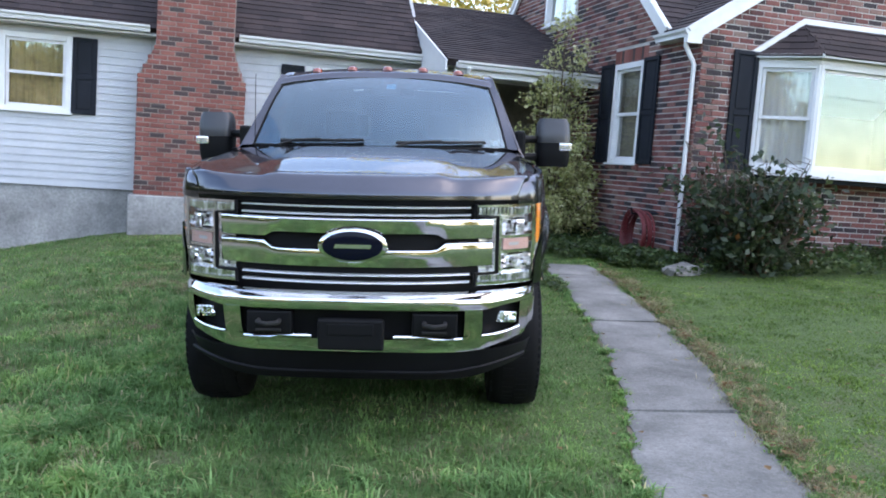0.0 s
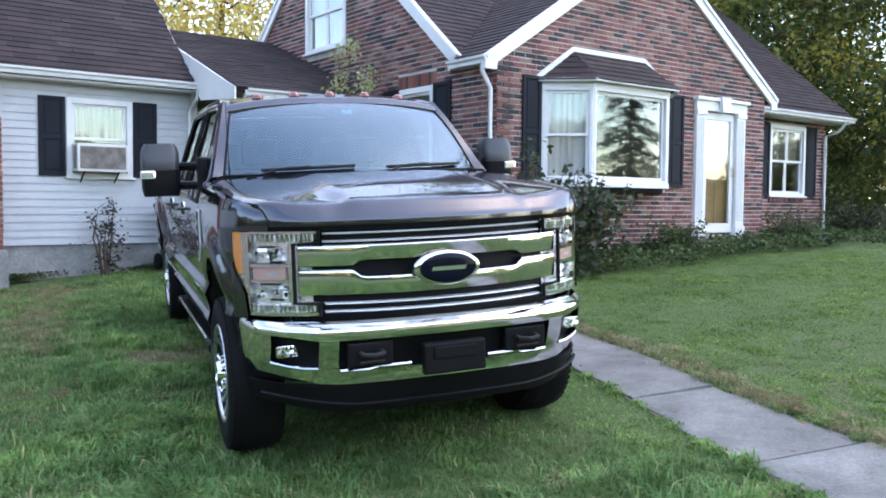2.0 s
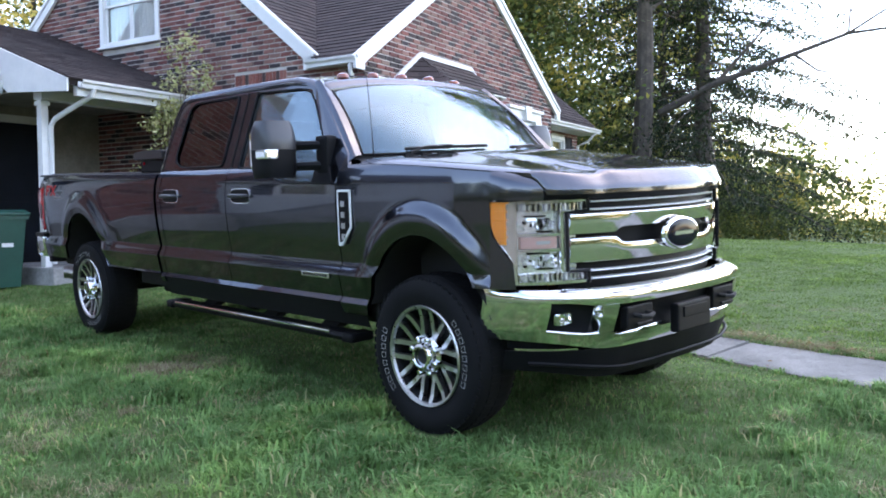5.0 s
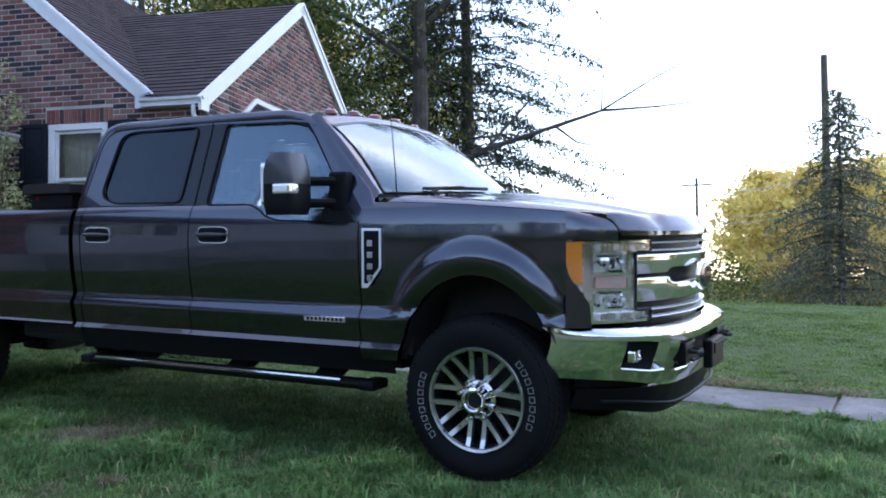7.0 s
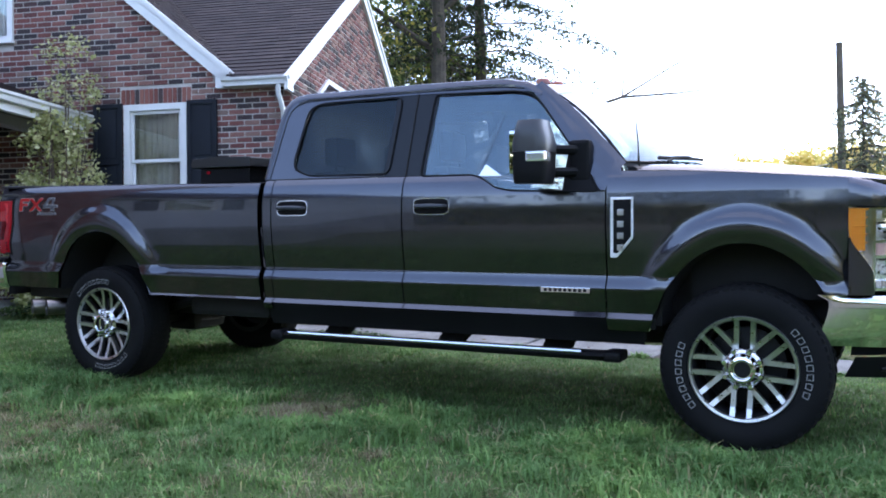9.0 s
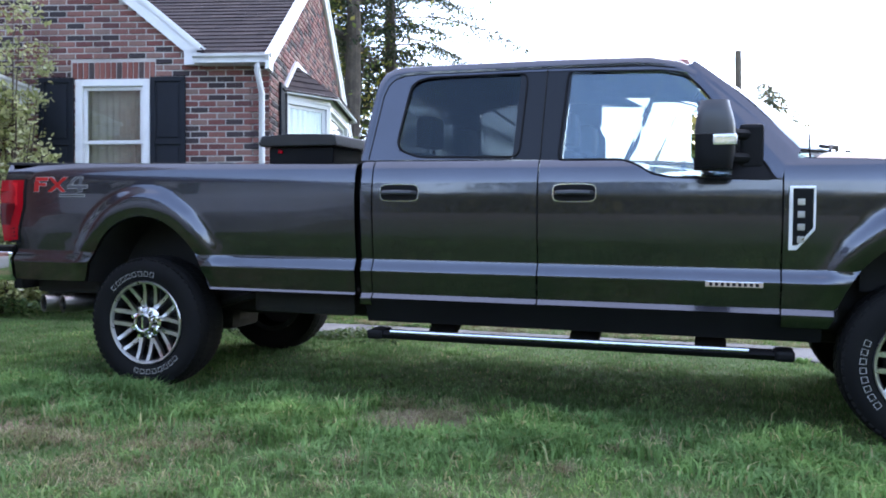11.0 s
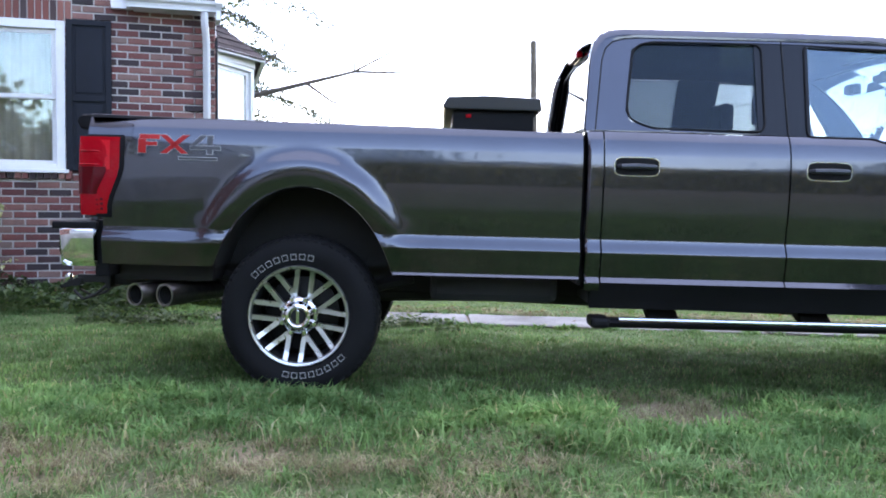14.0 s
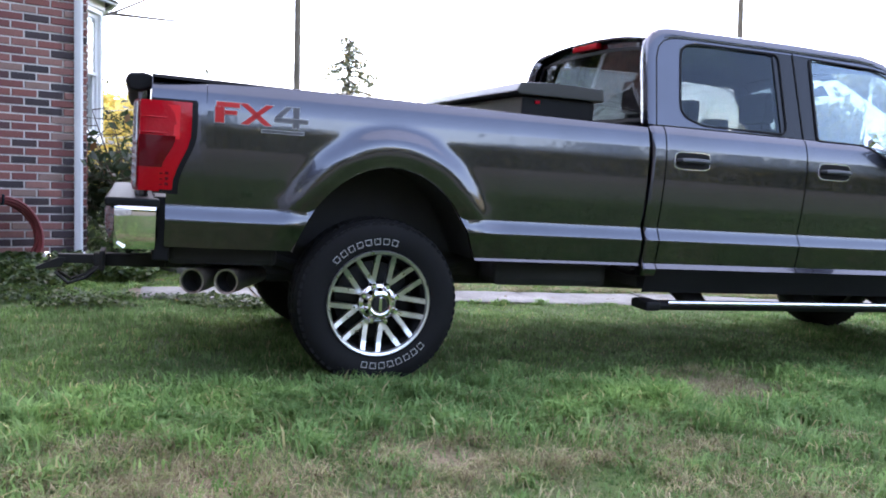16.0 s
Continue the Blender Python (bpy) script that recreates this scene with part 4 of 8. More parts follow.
def fender_top(y):
    return curve_at(((-0.75, 1.332), (-0.59, 1.350), (0.0, 1.398), (0.34, 1.418), (0.72, 1.428)), y)


def sill(y):
    return curve_at(((0.69, 1.316), (1.24, 1.330), (1.34, 1.350), (1.44, 1.410), (1.50, 1.428), (3.0, 1.432)), y)


def roof_z(x, y):
    edge = abs(x) / 0.745
    z = 2.005 - 0.055 * edge ** 2.6
    z -= 0.014 * smooth_step(0.715, 0.757, abs(x)) ** 1.5
    z -= 0.05 * smooth_step(1.42, 1.06, y) + 0.040 * smooth_step(1.115, 1.04, y) + 0.05 * smooth_step(2.72, 2.90, y) ** 1.5
    return z


def open_revolve(bm, profile, n):
    """A turned skin with no end faces."""
    revolve(bm, profile, n)
    bmesh.ops.delete(bm, geom=[f for f in bm.faces if len(f.verts) > 4], context="FACES_ONLY")
    return bm


for s in (-1, 1):
    # fender in front of, over and behind the wheel, and its cap over the lamp
    def fender_low(y):
        z = arch_z(ARCHES[0], y)
        return max(z, 0.575 if y > 0 else 0.80)
    ys = spaced(-0.474, 0.474, 40) + [0.50, 0.55, 0.60, 0.65, 0.692]
    fender = side_panel("front_fender", s, ys, fender_low, fender_top, M_PAINT, truck)
    bm = bmesh.new()
    arc = [(side_x(-0.472, 1.3), -0.472), (side_x(-0.51, 1.3) + 0.001, -0.51), (0.926, -0.545), (0.908, -0.582), (0.882, -0.620), (0.848, -0.655), (0.805, -0.688)]
    rows = []
    for f, z in ((0.0, 1.218), (-0.005, 1.25), (0.0, 1.28), (0.02, 1.303), (0.055, 1.322), (0.12, 1.342), (0.26, 1.354)):
        row = []
        for i, (x, y) in enumerate(arc):
            q = i / (len(arc) - 1)
            x -= (1 - q) * (side_x(-0.472, 1.3) - side_x(-0.472, z))
            g = f * q ** 0.6
            row.append((s * (x + (0.70 - x) * g), y + (-0.30 - y) * g, z + 0.009 * (1 - q)))
        rows.append(row)
    loft(bm, rows)
    part("fender_cap", bm, M_PAINT, truck, smooth=True)
    bm = bmesh.new()
    prism(bm, [(s * (side_x(0.62, 1.1) + 0.004), y, z) for y, z in ((0.545, 1.285), (0.668, 1.285), (0.668, 0.965), (0.63, 0.965), (0.545, 1.07))], (s * 0.012, 0, 0), 0.006)
    badge = part("fender_badge", bm, M_BRIGHT, truck, "chrome fender vent badge with dark inset")
    bm = bmesh.new()
    prism(bm, [(s * (side_x(0.62, 1.1) + 0.013), y, z) for y, z in ((0.556, 1.272), (0.650, 1.272), (0.650, 0.990), (0.628, 0.990), (0.556, 1.078))], (s * 0.005, 0, 0))
    part("inset", bm, M_PLASTIC, badge)
    for k in range(4):
        bm = bmesh.new()
        z = 1.225 - k * 0.062
        x0 = s * (side_x(0.62, 1.1) + 0.018)
        box(bm, *sorted((x0, x0 + s * 0.004)), 0.595, 0.629, z - 0.036, z - 0.004, 0.002)
        part("marking_bar", bm, M_MACHINED, badge, "plain bright marking block")

    # doors and the cab's rear corner
    for name, y0, y1 in (("front_door", 0.700, 1.936), ("rear_door", 1.944, 2.906)):
        door = side_panel(name, s, sorted({*spaced(y0, y1, 16), *[v for v in (1.24, 1.29, 1.34, 1.39, 1.44, 1.50) if y0 < v < y1]}), lambda y: 0.642, sill, M_PAINT, truck)
        hy = 1.74 if name == "front_door" else 2.74
        x0 = side_x(hy, 1.25)
        bm = bmesh.new()
        outline = [(hy + 0.118 * math.copysign(abs(math.cos(a)) ** 0.35, math.cos(a)), 1.25 + 0.05 * math.copysign(abs(math.sin(a)) ** 0.5, math.sin(a))) for a in (2 * math.pi * k / 28 for k in range(28))]
        prism(bm, [(s * (x0 - 0.012), y, z) for y, z in outline], (s * 0.015, 0, 0))
        cup = part("handle_cup", bm, M_SILVER, door, "chrome-rimmed door handle recess", smooth=True)
        bm = bmesh.new()
        prism(bm, [(s * (x0 + 0.0035), hy + (y - hy) * 0.955, 1.25 + (z - 1.25) * 0.90) for y, z in outline], (s * 0.002, 0, 0))
        part("handle_recess", bm, M_PLASTIC, door)
        bm = bmesh.new()
        tube(bm, [(s * (x0 + 0.002), hy - 0.10, 1.25), (s * (x0 + 0.035), hy - 0.085, 1.25), (s * (x0 + 0.045), hy, 1.252), (s * (x0 + 0.035), hy + 0.085, 1.25), (s * (x0 + 0.002), hy + 0.10, 1.25)], [0.010, 0.013, 0.014, 0.013, 0.010], 8)
        part("door_handle", bm, M_CAP, door, "dark pull handle", smooth=True)
    if s < 0:
        for y0, y1 in ((0.78, 1.06),):
            bm = bmesh.new()
            xa = -side_x(0.9, 0.80) - 0.004
            box(bm, xa - 0.006, xa + 0.02, y0, y1, 0.770, 0.800, 0.003)
            plate = part("door_badge", bm, M_CHROME, truck, "narrow silver badge on the front door")
            for k in range(9):
                bm = bmesh.new()
                box(bm, xa - 0.008, xa - 0.005, y0 + 0.02 + k * 0.028, y0 + 0.036 + k * 0.028, 0.777, 0.793)
                part("marking_bar", bm, M_PLASTIC, plate)
    side_panel("cab_corner", s, [2.914, 2.935, 2.960, 2.978], lambda y: 0.60, lambda y: 1.43, M_PAINT, truck)
    bm = bmesh.new()
    loft(bm, [[(s * (side_x(2.978, z) - d), y, z) for z in KNOTS if z >= 0.60] for y, d in ((2.978, 0.0), (2.990, 0.006), (2.998, 0.020), (3.000, 0.06))])
    part("cab_corner_edge", bm, M_PAINT, truck, smooth=True)
    bm = bmesh.new()
    loft(bm, [[(s * (side_x(y, z) - 0.012), y, z) for z in (0.50, 0.53, 0.56, 0.60, 0.638)] for y in spaced(0.50, 2.955, 8)])
    part("rocker_panel", bm, M_PLASTIC, truck, smooth=True)

    # pillars, window frames and glass on the leaning upper side
    X = lambda y, z: s * side_x(y, z)  # noqa: E731

    def plate(name, outline, mat, inset, thick, label="", bevel=0.0):
        bm = bmesh.new()
        prism(bm, [(X(y, z) - s * inset, y, z) for y, z in outline], (-s * thick, 0, 0), bevel)
        return part(name, bm, mat, truck, label)
    front_glass = [(0.735, 1.318), (0.78, 1.40), (1.115, 1.80), (1.19, 1.862), (1.30, 1.886), (1.815, 1.900), (1.84, 1.432), (1.50, 1.430), (1.42, 1.405), (1.34, 1.352), (1.24, 1.332)]
    rear_glass = [(2.060, 1.450), (2.045, 1.902), (2.62, 1.900), (2.69, 1.890), (2.735, 1.855), (2.77, 1.54), (2.75, 1.490), (2.66, 1.456), (2.60, 1.452)]
    front_glass, rear_glass = rounded(front_glass, 0.03), rounded(rear_glass, 0.05)
    plate("front_door_glass", front_glass, M_TINT, 0.012, 0.005, "lightly tinted door glass").visible_shadow = False
    plate("rear_door_glass", rear_glass, M_PRIVACY, 0.012, 0.005, "dark privacy glass").visible_shadow = False
    # the frame round the openings: body colour above and behind, black at the centre pillar
    plate("roof_rail", [(1.17, 1.868), (1.28, 1.892), (1.815, 1.906), (2.06, 1.908), (2.63, 1.906), (2.70, 1.896), (2.745, 1.86), (2.78, 1.54), (2.76, 1.484), (2.668, 1.450), (2.60, 1.446), (2.09, 1.446), (2.09, 1.435), (2.957, 1.434), (2.927, 1.74), (2.915, 1.83), (2.900, 1.885), (2.872, 1.930), (2.83, 1.955), (2.77, 1.966), (1.90, 1.967), (1.38, 1.958), (1.22, 1.928), (1.12, 1.878)], M_PAINT, 0.0, 0.05, bevel=0.006)
    plate("centre_pillar", [(1.82, 1.432), (1.795, 1.904), (2.085, 1.906), (2.095, 1.436)], M_PILLAR, 0.004, 0.05, "gloss black centre pillar")
    plate("windscreen_pillar", [(0.60, 1.392), (0.692, 1.392), (0.70, 1.318), (0.735, 1.322), (0.775, 1.40), (1.11, 1.80), (1.18, 1.866), (1.13, 1.882), (1.03, 1.82), (0.66, 1.49)], M_PAINT, 0.0, 0.06, bevel=0.006)
    plate("mirror_patch", [(0.725, 1.322), (0.78, 1.395), (0.93, 1.575), (0.94, 1.326)], M_PLASTIC, -0.004, 0.02)
    bm = bmesh.new()
    for outline in (front_glass, rear_glass):
        pts = [(X(y, z) + s * 0.002, y, z) for y, z in outline]
        tube(bm, pts + [pts[0]], 0.0055, 6)
    part("window_seal", bm, M_PLASTIC, truck, "black rubber window seals", smooth=True)

    # the doors' upper shut lines
    bm = bmesh.new()
    tube(bm, [(X(y, z) + s * 0.001, y, z) for y, z in ((2.908, 1.44), (2.868, 1.80), (2.85, 1.86), (2.82, 1.895), (2.77, 1.914), (2.70, 1.920), (1.94, 1.922), (1.38, 1.914), (1.24, 1.898))], 0.0035, 5)
    tube(bm, [(X(y, z) + s * 0.001, y, z) for y, z in ((1.94, 1.434), (1.938, 1.70), (1.936, 1.920))], 0.0035, 5)
    part("shut_line", bm, M_CHASSIS, truck, smooth=True)

    # bed side
    def bed_low(y):
        z = arch_z(ARCHES[1], y)
        return max(z, 0.655 if y < 4.2 else 0.672)
    ys = [3.02, 3.04] + spaced(3.1, 3.9, 8) + [3.955] + spaced(3.972, 4.968, 40) + [4.99, 5.05, 5.15, 5.25, 5.33, 5.36]
    bed_side = side_panel("bed_side", s, ys, bed_low, lambda y: curve_at(BED_TOP, y), M_PAINT, truck)
    side_panel("bed_corner", s, [5.3604, 5.40, 5.46, 5.525], lambda y: 0.672, lambda y: 0.925, M_PAINT, truck)
    side_panel("bed_corner_top", s, [5.362, 5.42, 5.50, 5.56, 5.60], lambda y: 1.338, lambda y: curve_at(BED_TOP, y), M_PAINT, truck, knots=[1.338, 1.36, 1.38, 1.40, 1.42, 1.432])
    bm = bmesh.new()
    loft(bm, [[(s * x, y, curve_at(BED_TOP, y) + z) for x, z in ((0.932, -0.012), (0.925, 0.002), (0.90, 0.006), (0.81, 0.006), (0.80, -0.006))] for y in (3.02, 3.6, 4.2, 4.8, 5.36, 5.60)])
    part("bed_rail_cap", bm, M_PLASTIC, truck, "black bed rail cap")
    bm = bmesh.new()
    box(bm, min(s * 0.80, s * 0.83), max(s * 0.80, s * 0.83), 3.02, 5.58, 1.13, 1.43)
    part("bed_wall", bm, M_PLASTIC, truck, "black bed liner wall")
    def lamp_edge(z):
        return 5.60 - 0.10 - 0.075 * smooth_step(0.95, 1.2, z)
    bm = bmesh.new()
    loft(bm, [[(s * side_x(y, z), y, z) for y in spaced(5.358, lamp_edge(z) + 0.004, 4)] for z in spaced(0.925, 1.338, 12)])
    part("lamp_panel", bm, M_PAINT, truck, smooth=True)
    # tail lamp wraps from the side to the rear
    lamp_rows = []
    for z in spaced(0.925, 1.335, 8):
        w = 0.10 + 0.075 * smooth_step(0.95, 1.2, z)
        q = [(side_x(5.60 - w, z) + 0.004, 5.60 - w), (side_x(5.58, z) + 0.012, 5.585), (side_x(5.6, z) - 0.01, 5.645), (0.84, 5.668), (0.77, 5.672)]
        lamp_rows.append([(s * x, y, z) for x, y in q])
    bm = shell(lamp_rows, 0.04, (-s, 0, 0))
    lamp = part("tail_lamp", bm, M_RED, truck, "red wrap-around tail lamp", smooth=True)
    bm = bmesh.new()
    rows = []
    for z in spaced(1.035, 1.178, 6):
        y0 = 5.548 - 0.055 * smooth_step(1.03, 1.17, z)
        rows.append([(s * (side_x(y, z) + g), y, z) for y, g in ((y0, 0.012), ((y0 + 5.585) / 2, 0.016), (5.590, 0.017))] + [(s * (side_x(5.6, z) - 0.007), 5.648, z)])
    loft(bm, rows)
    part("dark_lens", bm, M_DARKRED, lamp, "dark red lamp centre", smooth=True)
    bm = bmesh.new()
    loft(bm, [[(s * (x + 0.002), y + 0.005, z) for x, y in ((0.905, 5.652), (0.84, 5.668), (0.78, 5.672))] for z in spaced(0.94, 1.325, 5)])
    part("reverse_lens", bm, M_SILVER, lamp, "pale reversing lamp lens", smooth=True)
    for zs, y0, out in (((1.165, 1.225, 1.285, 1.318), 5.475, 0.004), ((0.945, 0.985, 1.02), 5.55, 0.004)):
        bm = bmesh.new()
        loft(bm, [[(s * (side_x(y, z) + out + 0.005), y, z) for y in (y0, (y0 + 5.575) / 2, 5.575)] for z in zs])
        part("bright_lens", bm, M_LIGHTRED, lamp, "brighter red lens field", smooth=True)
    for z in (0.960, 0.985, 1.010):
        for y in (5.525, 5.548):
            bm = bmesh.new()
            box(bm, *sorted((s * (side_x(y, z) + 0.004), s * (side_x(y, z) + 0.009))), y - 0.008, y + 0.008, z - 0.007, z + 0.007, 0.002)
            part("lens_cell", bm, M_DARKRED, lamp)
    bm = bmesh.new()
    loft(bm, [[(s * (side_x(y, z) + 0.010), y, z) for y in spaced(lamp_edge(0.93) - 0.014, 5.585, 4)] for z in (0.916, 0.934)])
    part("lamp_foot", bm, M_PLASTIC, lamp, "black lamp surround", smooth=True)
    for z in (1.19, 1.26):
        bm = bmesh.new()
        tube(bm, [(s * (x + 0.004), y + 0.002, z) for x, y in ((side_x(5.53, z) + 0.004, 5.53), (side_x(5.58, z) + 0.012, 5.585), (side_x(5.6, z) - 0.008, 5.640))], 0.004, 5)
        part("lens_ridge", bm, M_RED, lamp, smooth=True)
    bm = bmesh.new()
    loft(bm, [[(s * (side_x(y, z) + 0.002), y, z) for y in (lamp_edge(z) - 0.026, lamp_edge(z) - 0.010, lamp_edge(z) + 0.004)] for z in spaced(0.915, 1.338, 12)])
    loft(bm, [[(s * (side_x(y, z) + 0.002), y, z) for y in spaced(lamp_edge(1.3) - 0.020, 5.60, 4)] for z in (1.326, 1.346)])
    part("lamp_border", bm, M_PLASTIC, lamp, "black lamp surround", smooth=True)
    # plain red and grey shapes of the bed decal
    strokes = (("red", 5.19, 5.28, 1.325, 1.345, 0.0), ("red", 5.25, 5.285, 1.262, 1.324, 0.0), ("red", 5.20, 5.249, 1.296, 1.312, 0.0), ("red", 5.155, 5.185, 1.262, 1.345, 0.10), ("red", 5.06, 5.09, 1.262, 1.345, -0.10),
               ("grey", 4.95, 4.975, 1.262, 1.345, 0.0), ("grey", 4.915, 5.05, 1.282, 1.298, 0.0), ("grey", 5.025, 5.05, 1.299, 1.345, 0.045), ("grey", 4.93, 5.10, 1.236, 1.246, 0.0))
    decal_y = lambda y: 5.325 + (y - 5.285) * 1.15  # noqa: E731
    decal_z = lambda z: 1.302 + (z - 1.302) * 1.15  # noqa: E731
    for tone, grow, out, mat, label in (("all", 0.0028, 0.0015, M_LETTER, "pale outline of the decal"), ("red", 0.0, 0.003, M_DECALRED, "red slanted decal shapes"), ("grey", 0.0, 0.003, M_DECALGREY, "grey decal shapes")):
        bm = bmesh.new()
        for kind, y0, y1, z0, z1, lean in strokes:
            if tone in ("all", kind):
                corners = ((y0, z0, -1, -1), (y1, z0, 1, -1), (y1 - lean, z1, 1, 1), (y0 - lean, z1, -1, 1))
                flat = [(decal_y(y) + grow * gy, decal_z(z) + grow * gz) for y, z, gy, gz in corners]
                prism(bm, [(s * (side_x(min(y, 5.34), z) + out), y, z) for y, z in flat], (s * 0.001, 0, 0))
        tagged(part("bed_decal", bm, mat, bed_side, label), kind="stuff")

    # dark wheel wells
    for hub, a, b in ARCHES:
        bm = bmesh.new()
        arc = [(hub + (a - 0.004) * math.cos(t), HUB_Z + (b - 0.004) * math.sin(t)) for t in spaced(0.36, math.pi - 0.36, 24)]
        rows = [[(s * (side_x(y, z) - 0.022), y, z) for y, z in arc], [(s * 0.60, y, z) for y, z in arc]]
        loft(bm, rows)
        bm.faces.new([bm.verts.new((s * 0.60, y, z)) for y, z in arc])
        part("wheel_well", bm, M_CHASSIS, truck, "dark wheel well liner", smooth=True)

    # towing mirror on two arms
    bm = bmesh.new()
    rows = []
    for k, z in enumerate(spaced(1.36, 1.69, 10)):
        f = abs((z - 1.515) / 0.175)
        w = 0.118 * (1 - 0.22 * max(0, f) ** 6)
        d = 0.105 * (1 - 0.30 * smooth_step(1.56, 1.70, z) - 0.12 * smooth_step(1.45, 1.35, z))
        rows.append([(s * 1.165 + w * math.copysign(abs(math.cos(t)) ** 0.45, math.cos(t)), 1.035 + d * (math.copysign(abs(math.sin(t)) ** 0.6, math.sin(t)) * (1.0 if math.sin(t) < 0 else 0.9)), z) for t in (2 * math.pi * i / 24 for i in range(24))])
    lower, upper = rows[:6], [[(x * 1.0, y, z + (0.001 if j == 0 else 0)) for x, y, z in r] for j, r in enumerate(rows[5:])]
    g = loft(bm, lower, True)
    bm.faces.new(g[0][::-1]), bm.faces.new(g[-1])
    mirror = part("towing_mirror", bm, M_PLASTIC, truck, "large towing mirror with grey cap and clear side lamp", smooth=True)
    bm = bmesh.new()
    g = loft(bm, upper, True)
    bm.faces.new(g[0][::-1]), bm.faces.new(g[-1])
    part("mirror_cap", bm, M_CAP, mirror, "dark grey painted cap", smooth=True)
    bm = bmesh.new()
    box(bm, *sorted((s * 1.20, s * 1.289)), 0.923, 1.035, 1.470, 1.524, 0.012)
    part("side_lamp", bm, M_SILVER, mirror, "clear silvery side lamp")
    bm = bmesh.new()
    box(bm, *sorted((s * 1.07, s * 1.26)), 1.113, 1.123, 1.41, 1.64, 0.02)
    part("mirror_glass", bm, M_MIRROR, mirror, "mirror glass")
    for z in (1.545, 1.425):
        bm = bmesh.new()
        tube(bm, [(s * 0.90, 0.85, z - 0.005), (s * 0.97, 0.89, z), (s * 1.08, 1.03, z)], [0.03, 0.024, 0.024], 8, flat=1.2)
        part("mirror_arm", bm, M_PLASTIC, mirror, smooth=True)
    bm = bmesh.new()
    box(bm, *sorted((s * 0.885, s * 0.96)), 0.79, 0.91, 1.37, 1.60, 0.02)
    part("mirror_base", bm, M_PLASTIC, mirror)

    # running board with a bright edge, on three brackets
    bm = bmesh.new()
    prism(bm, [(s * 0.80, 0.66, 0.405), (s * 0.80, 0.66, 0.44), (s * 0.94, 0.66, 0.45), (s * 0.965, 0.66, 0.43), (s * 0.94, 0.66, 0.40)], (0, 2.27, 0), 0.008)
    step_board = part("running_board", bm, M_PLASTIC, truck, "black running board with a bright strip")
    bm = bmesh.new()
    tube(bm, [(s * 0.955, 0.84, 0.448), (s * 0.958, 2.80, 0.448)], 0.012, 8)
    part("bright_strip", bm, M_CHROME, step_board, smooth=True)
    for y in (0.66, 2.885):
        bm = bmesh.new()
        box(bm, *sorted((s * 0.80, s * 0.972)), y - 0.04, y + 0.06, 0.398, 0.456, 0.02)
        part("end_cap", bm, M_PLASTIC, step_board)
    for y in (0.95, 1.62, 2.45):
        bm = bmesh.new()
        prism(bm, [(s * 0.55, y, 0.52), (s * 0.86, y, 0.40), (s * 0.86, y, 0.425), (s * 0.60, y, 0.60), (s * 0.55, y, 0.60)], (0, 0.16, 0))
        part("bracket", bm, M_CHASSIS, step_board)


# hood
LAMP_CURVE = ((0.56, -0.80), (0.66, -0.768), (0.76, -0.712), (0.84, -0.648), (0.90, -0.580), (0.935, -0.512), (0.952, -0.455))


def face_y(x):
    return -0.885 + 0.13 * (abs(x) / 0.62) ** 2.2


def nose_y(x):
    return face_y(x) if abs(x) < 0.5 else curve_at(((0.5, face_y(0.5)), (0.58, -0.795), *LAMP_CURVE[1:]), abs(x))


def hood_point(x01, t):
    """x01 from -1 to 1 across, t from 0 at the windscreen to 1 at the lip."""
    yc, yl = 0.24 + 0.30 * abs(x01) ** 2.4, nose_y(0.80 * x01) - 0.022
    roll = 0.135 - 0.04 * abs(x01) ** 3
    tt = min(t, 0.86) / 0.86
    y = yc + (yl + roll - yc) * tt
    half = curve_at(((-0.9, 0.80), (-0.76, 0.81), (-0.70, 0.832), (-0.60, 0.862), (-0.45, 0.905), (-0.2, 0.925), (0.2, 0.928), (0.6, 0.928)), y)
    x = x01 * half
    edge = fender_top(min(max(y, -0.75), 0.7)) + 0.004
    rise = min(1.0, (1 - abs(x01)) / 0.10)
    crown = 0.026 * (1 - (1 - rise) ** 2) + (0.018 + 0.022 * (1 - tt)) * (1 - abs(x01) ** 2)
    dome = 0.022 * smooth_step(0.60, 0.50, abs(x01) + 0.10 * (1 - tt)) * smooth_step(0.0, 0.2, tt)
    z = edge + crown * (0.72 + 0.28 * (1 - tt)) + dome
    z -= 0.030 * smooth_step(-0.30, -0.80, y) * (1 - abs(x01) ** 4)
    if t > 0.86:
        u = (t - 0.86) / 0.14
        fall = curve_at(((0.0, 0.0), (0.15, 0.02), (0.3, 0.09), (0.42, 0.22), (0.85, 0.86), (1.0, 1.0)), u)
        ahead = curve_at(((0.0, 0.0), (0.15, 0.24), (0.3, 0.46), (0.42, 0.58), (0.85, 0.98), (1.0, 1.0)), u)
        z = z + (1.262 - z) * fall
        y = y - roll * ahead
        x = x01 * (half + (0.80 - half) * ahead)
    return (x, y, z)


hood_ts = [0, 0.1, 0.2, 0.35, 0.5, 0.65, 0.76, 0.82, 0.86] + [0.86 + 0.14 * k / 9 for k in range(1, 10)]
bm = shell([[hood_point(a, t) for a in [-1, -0.99, -0.975, -0.955, -0.93, -0.905, -0.88, -0.855] + spaced(-0.82, 0.82, 40) + [0.855, 0.88, 0.905, 0.93, 0.955, 0.975, 0.99, 1]] for t in hood_ts], 0.02, (0, 0, -1))
hood = part("hood", bm, M_PAINT, truck, "dark grey hood with raised centre", smooth=True)
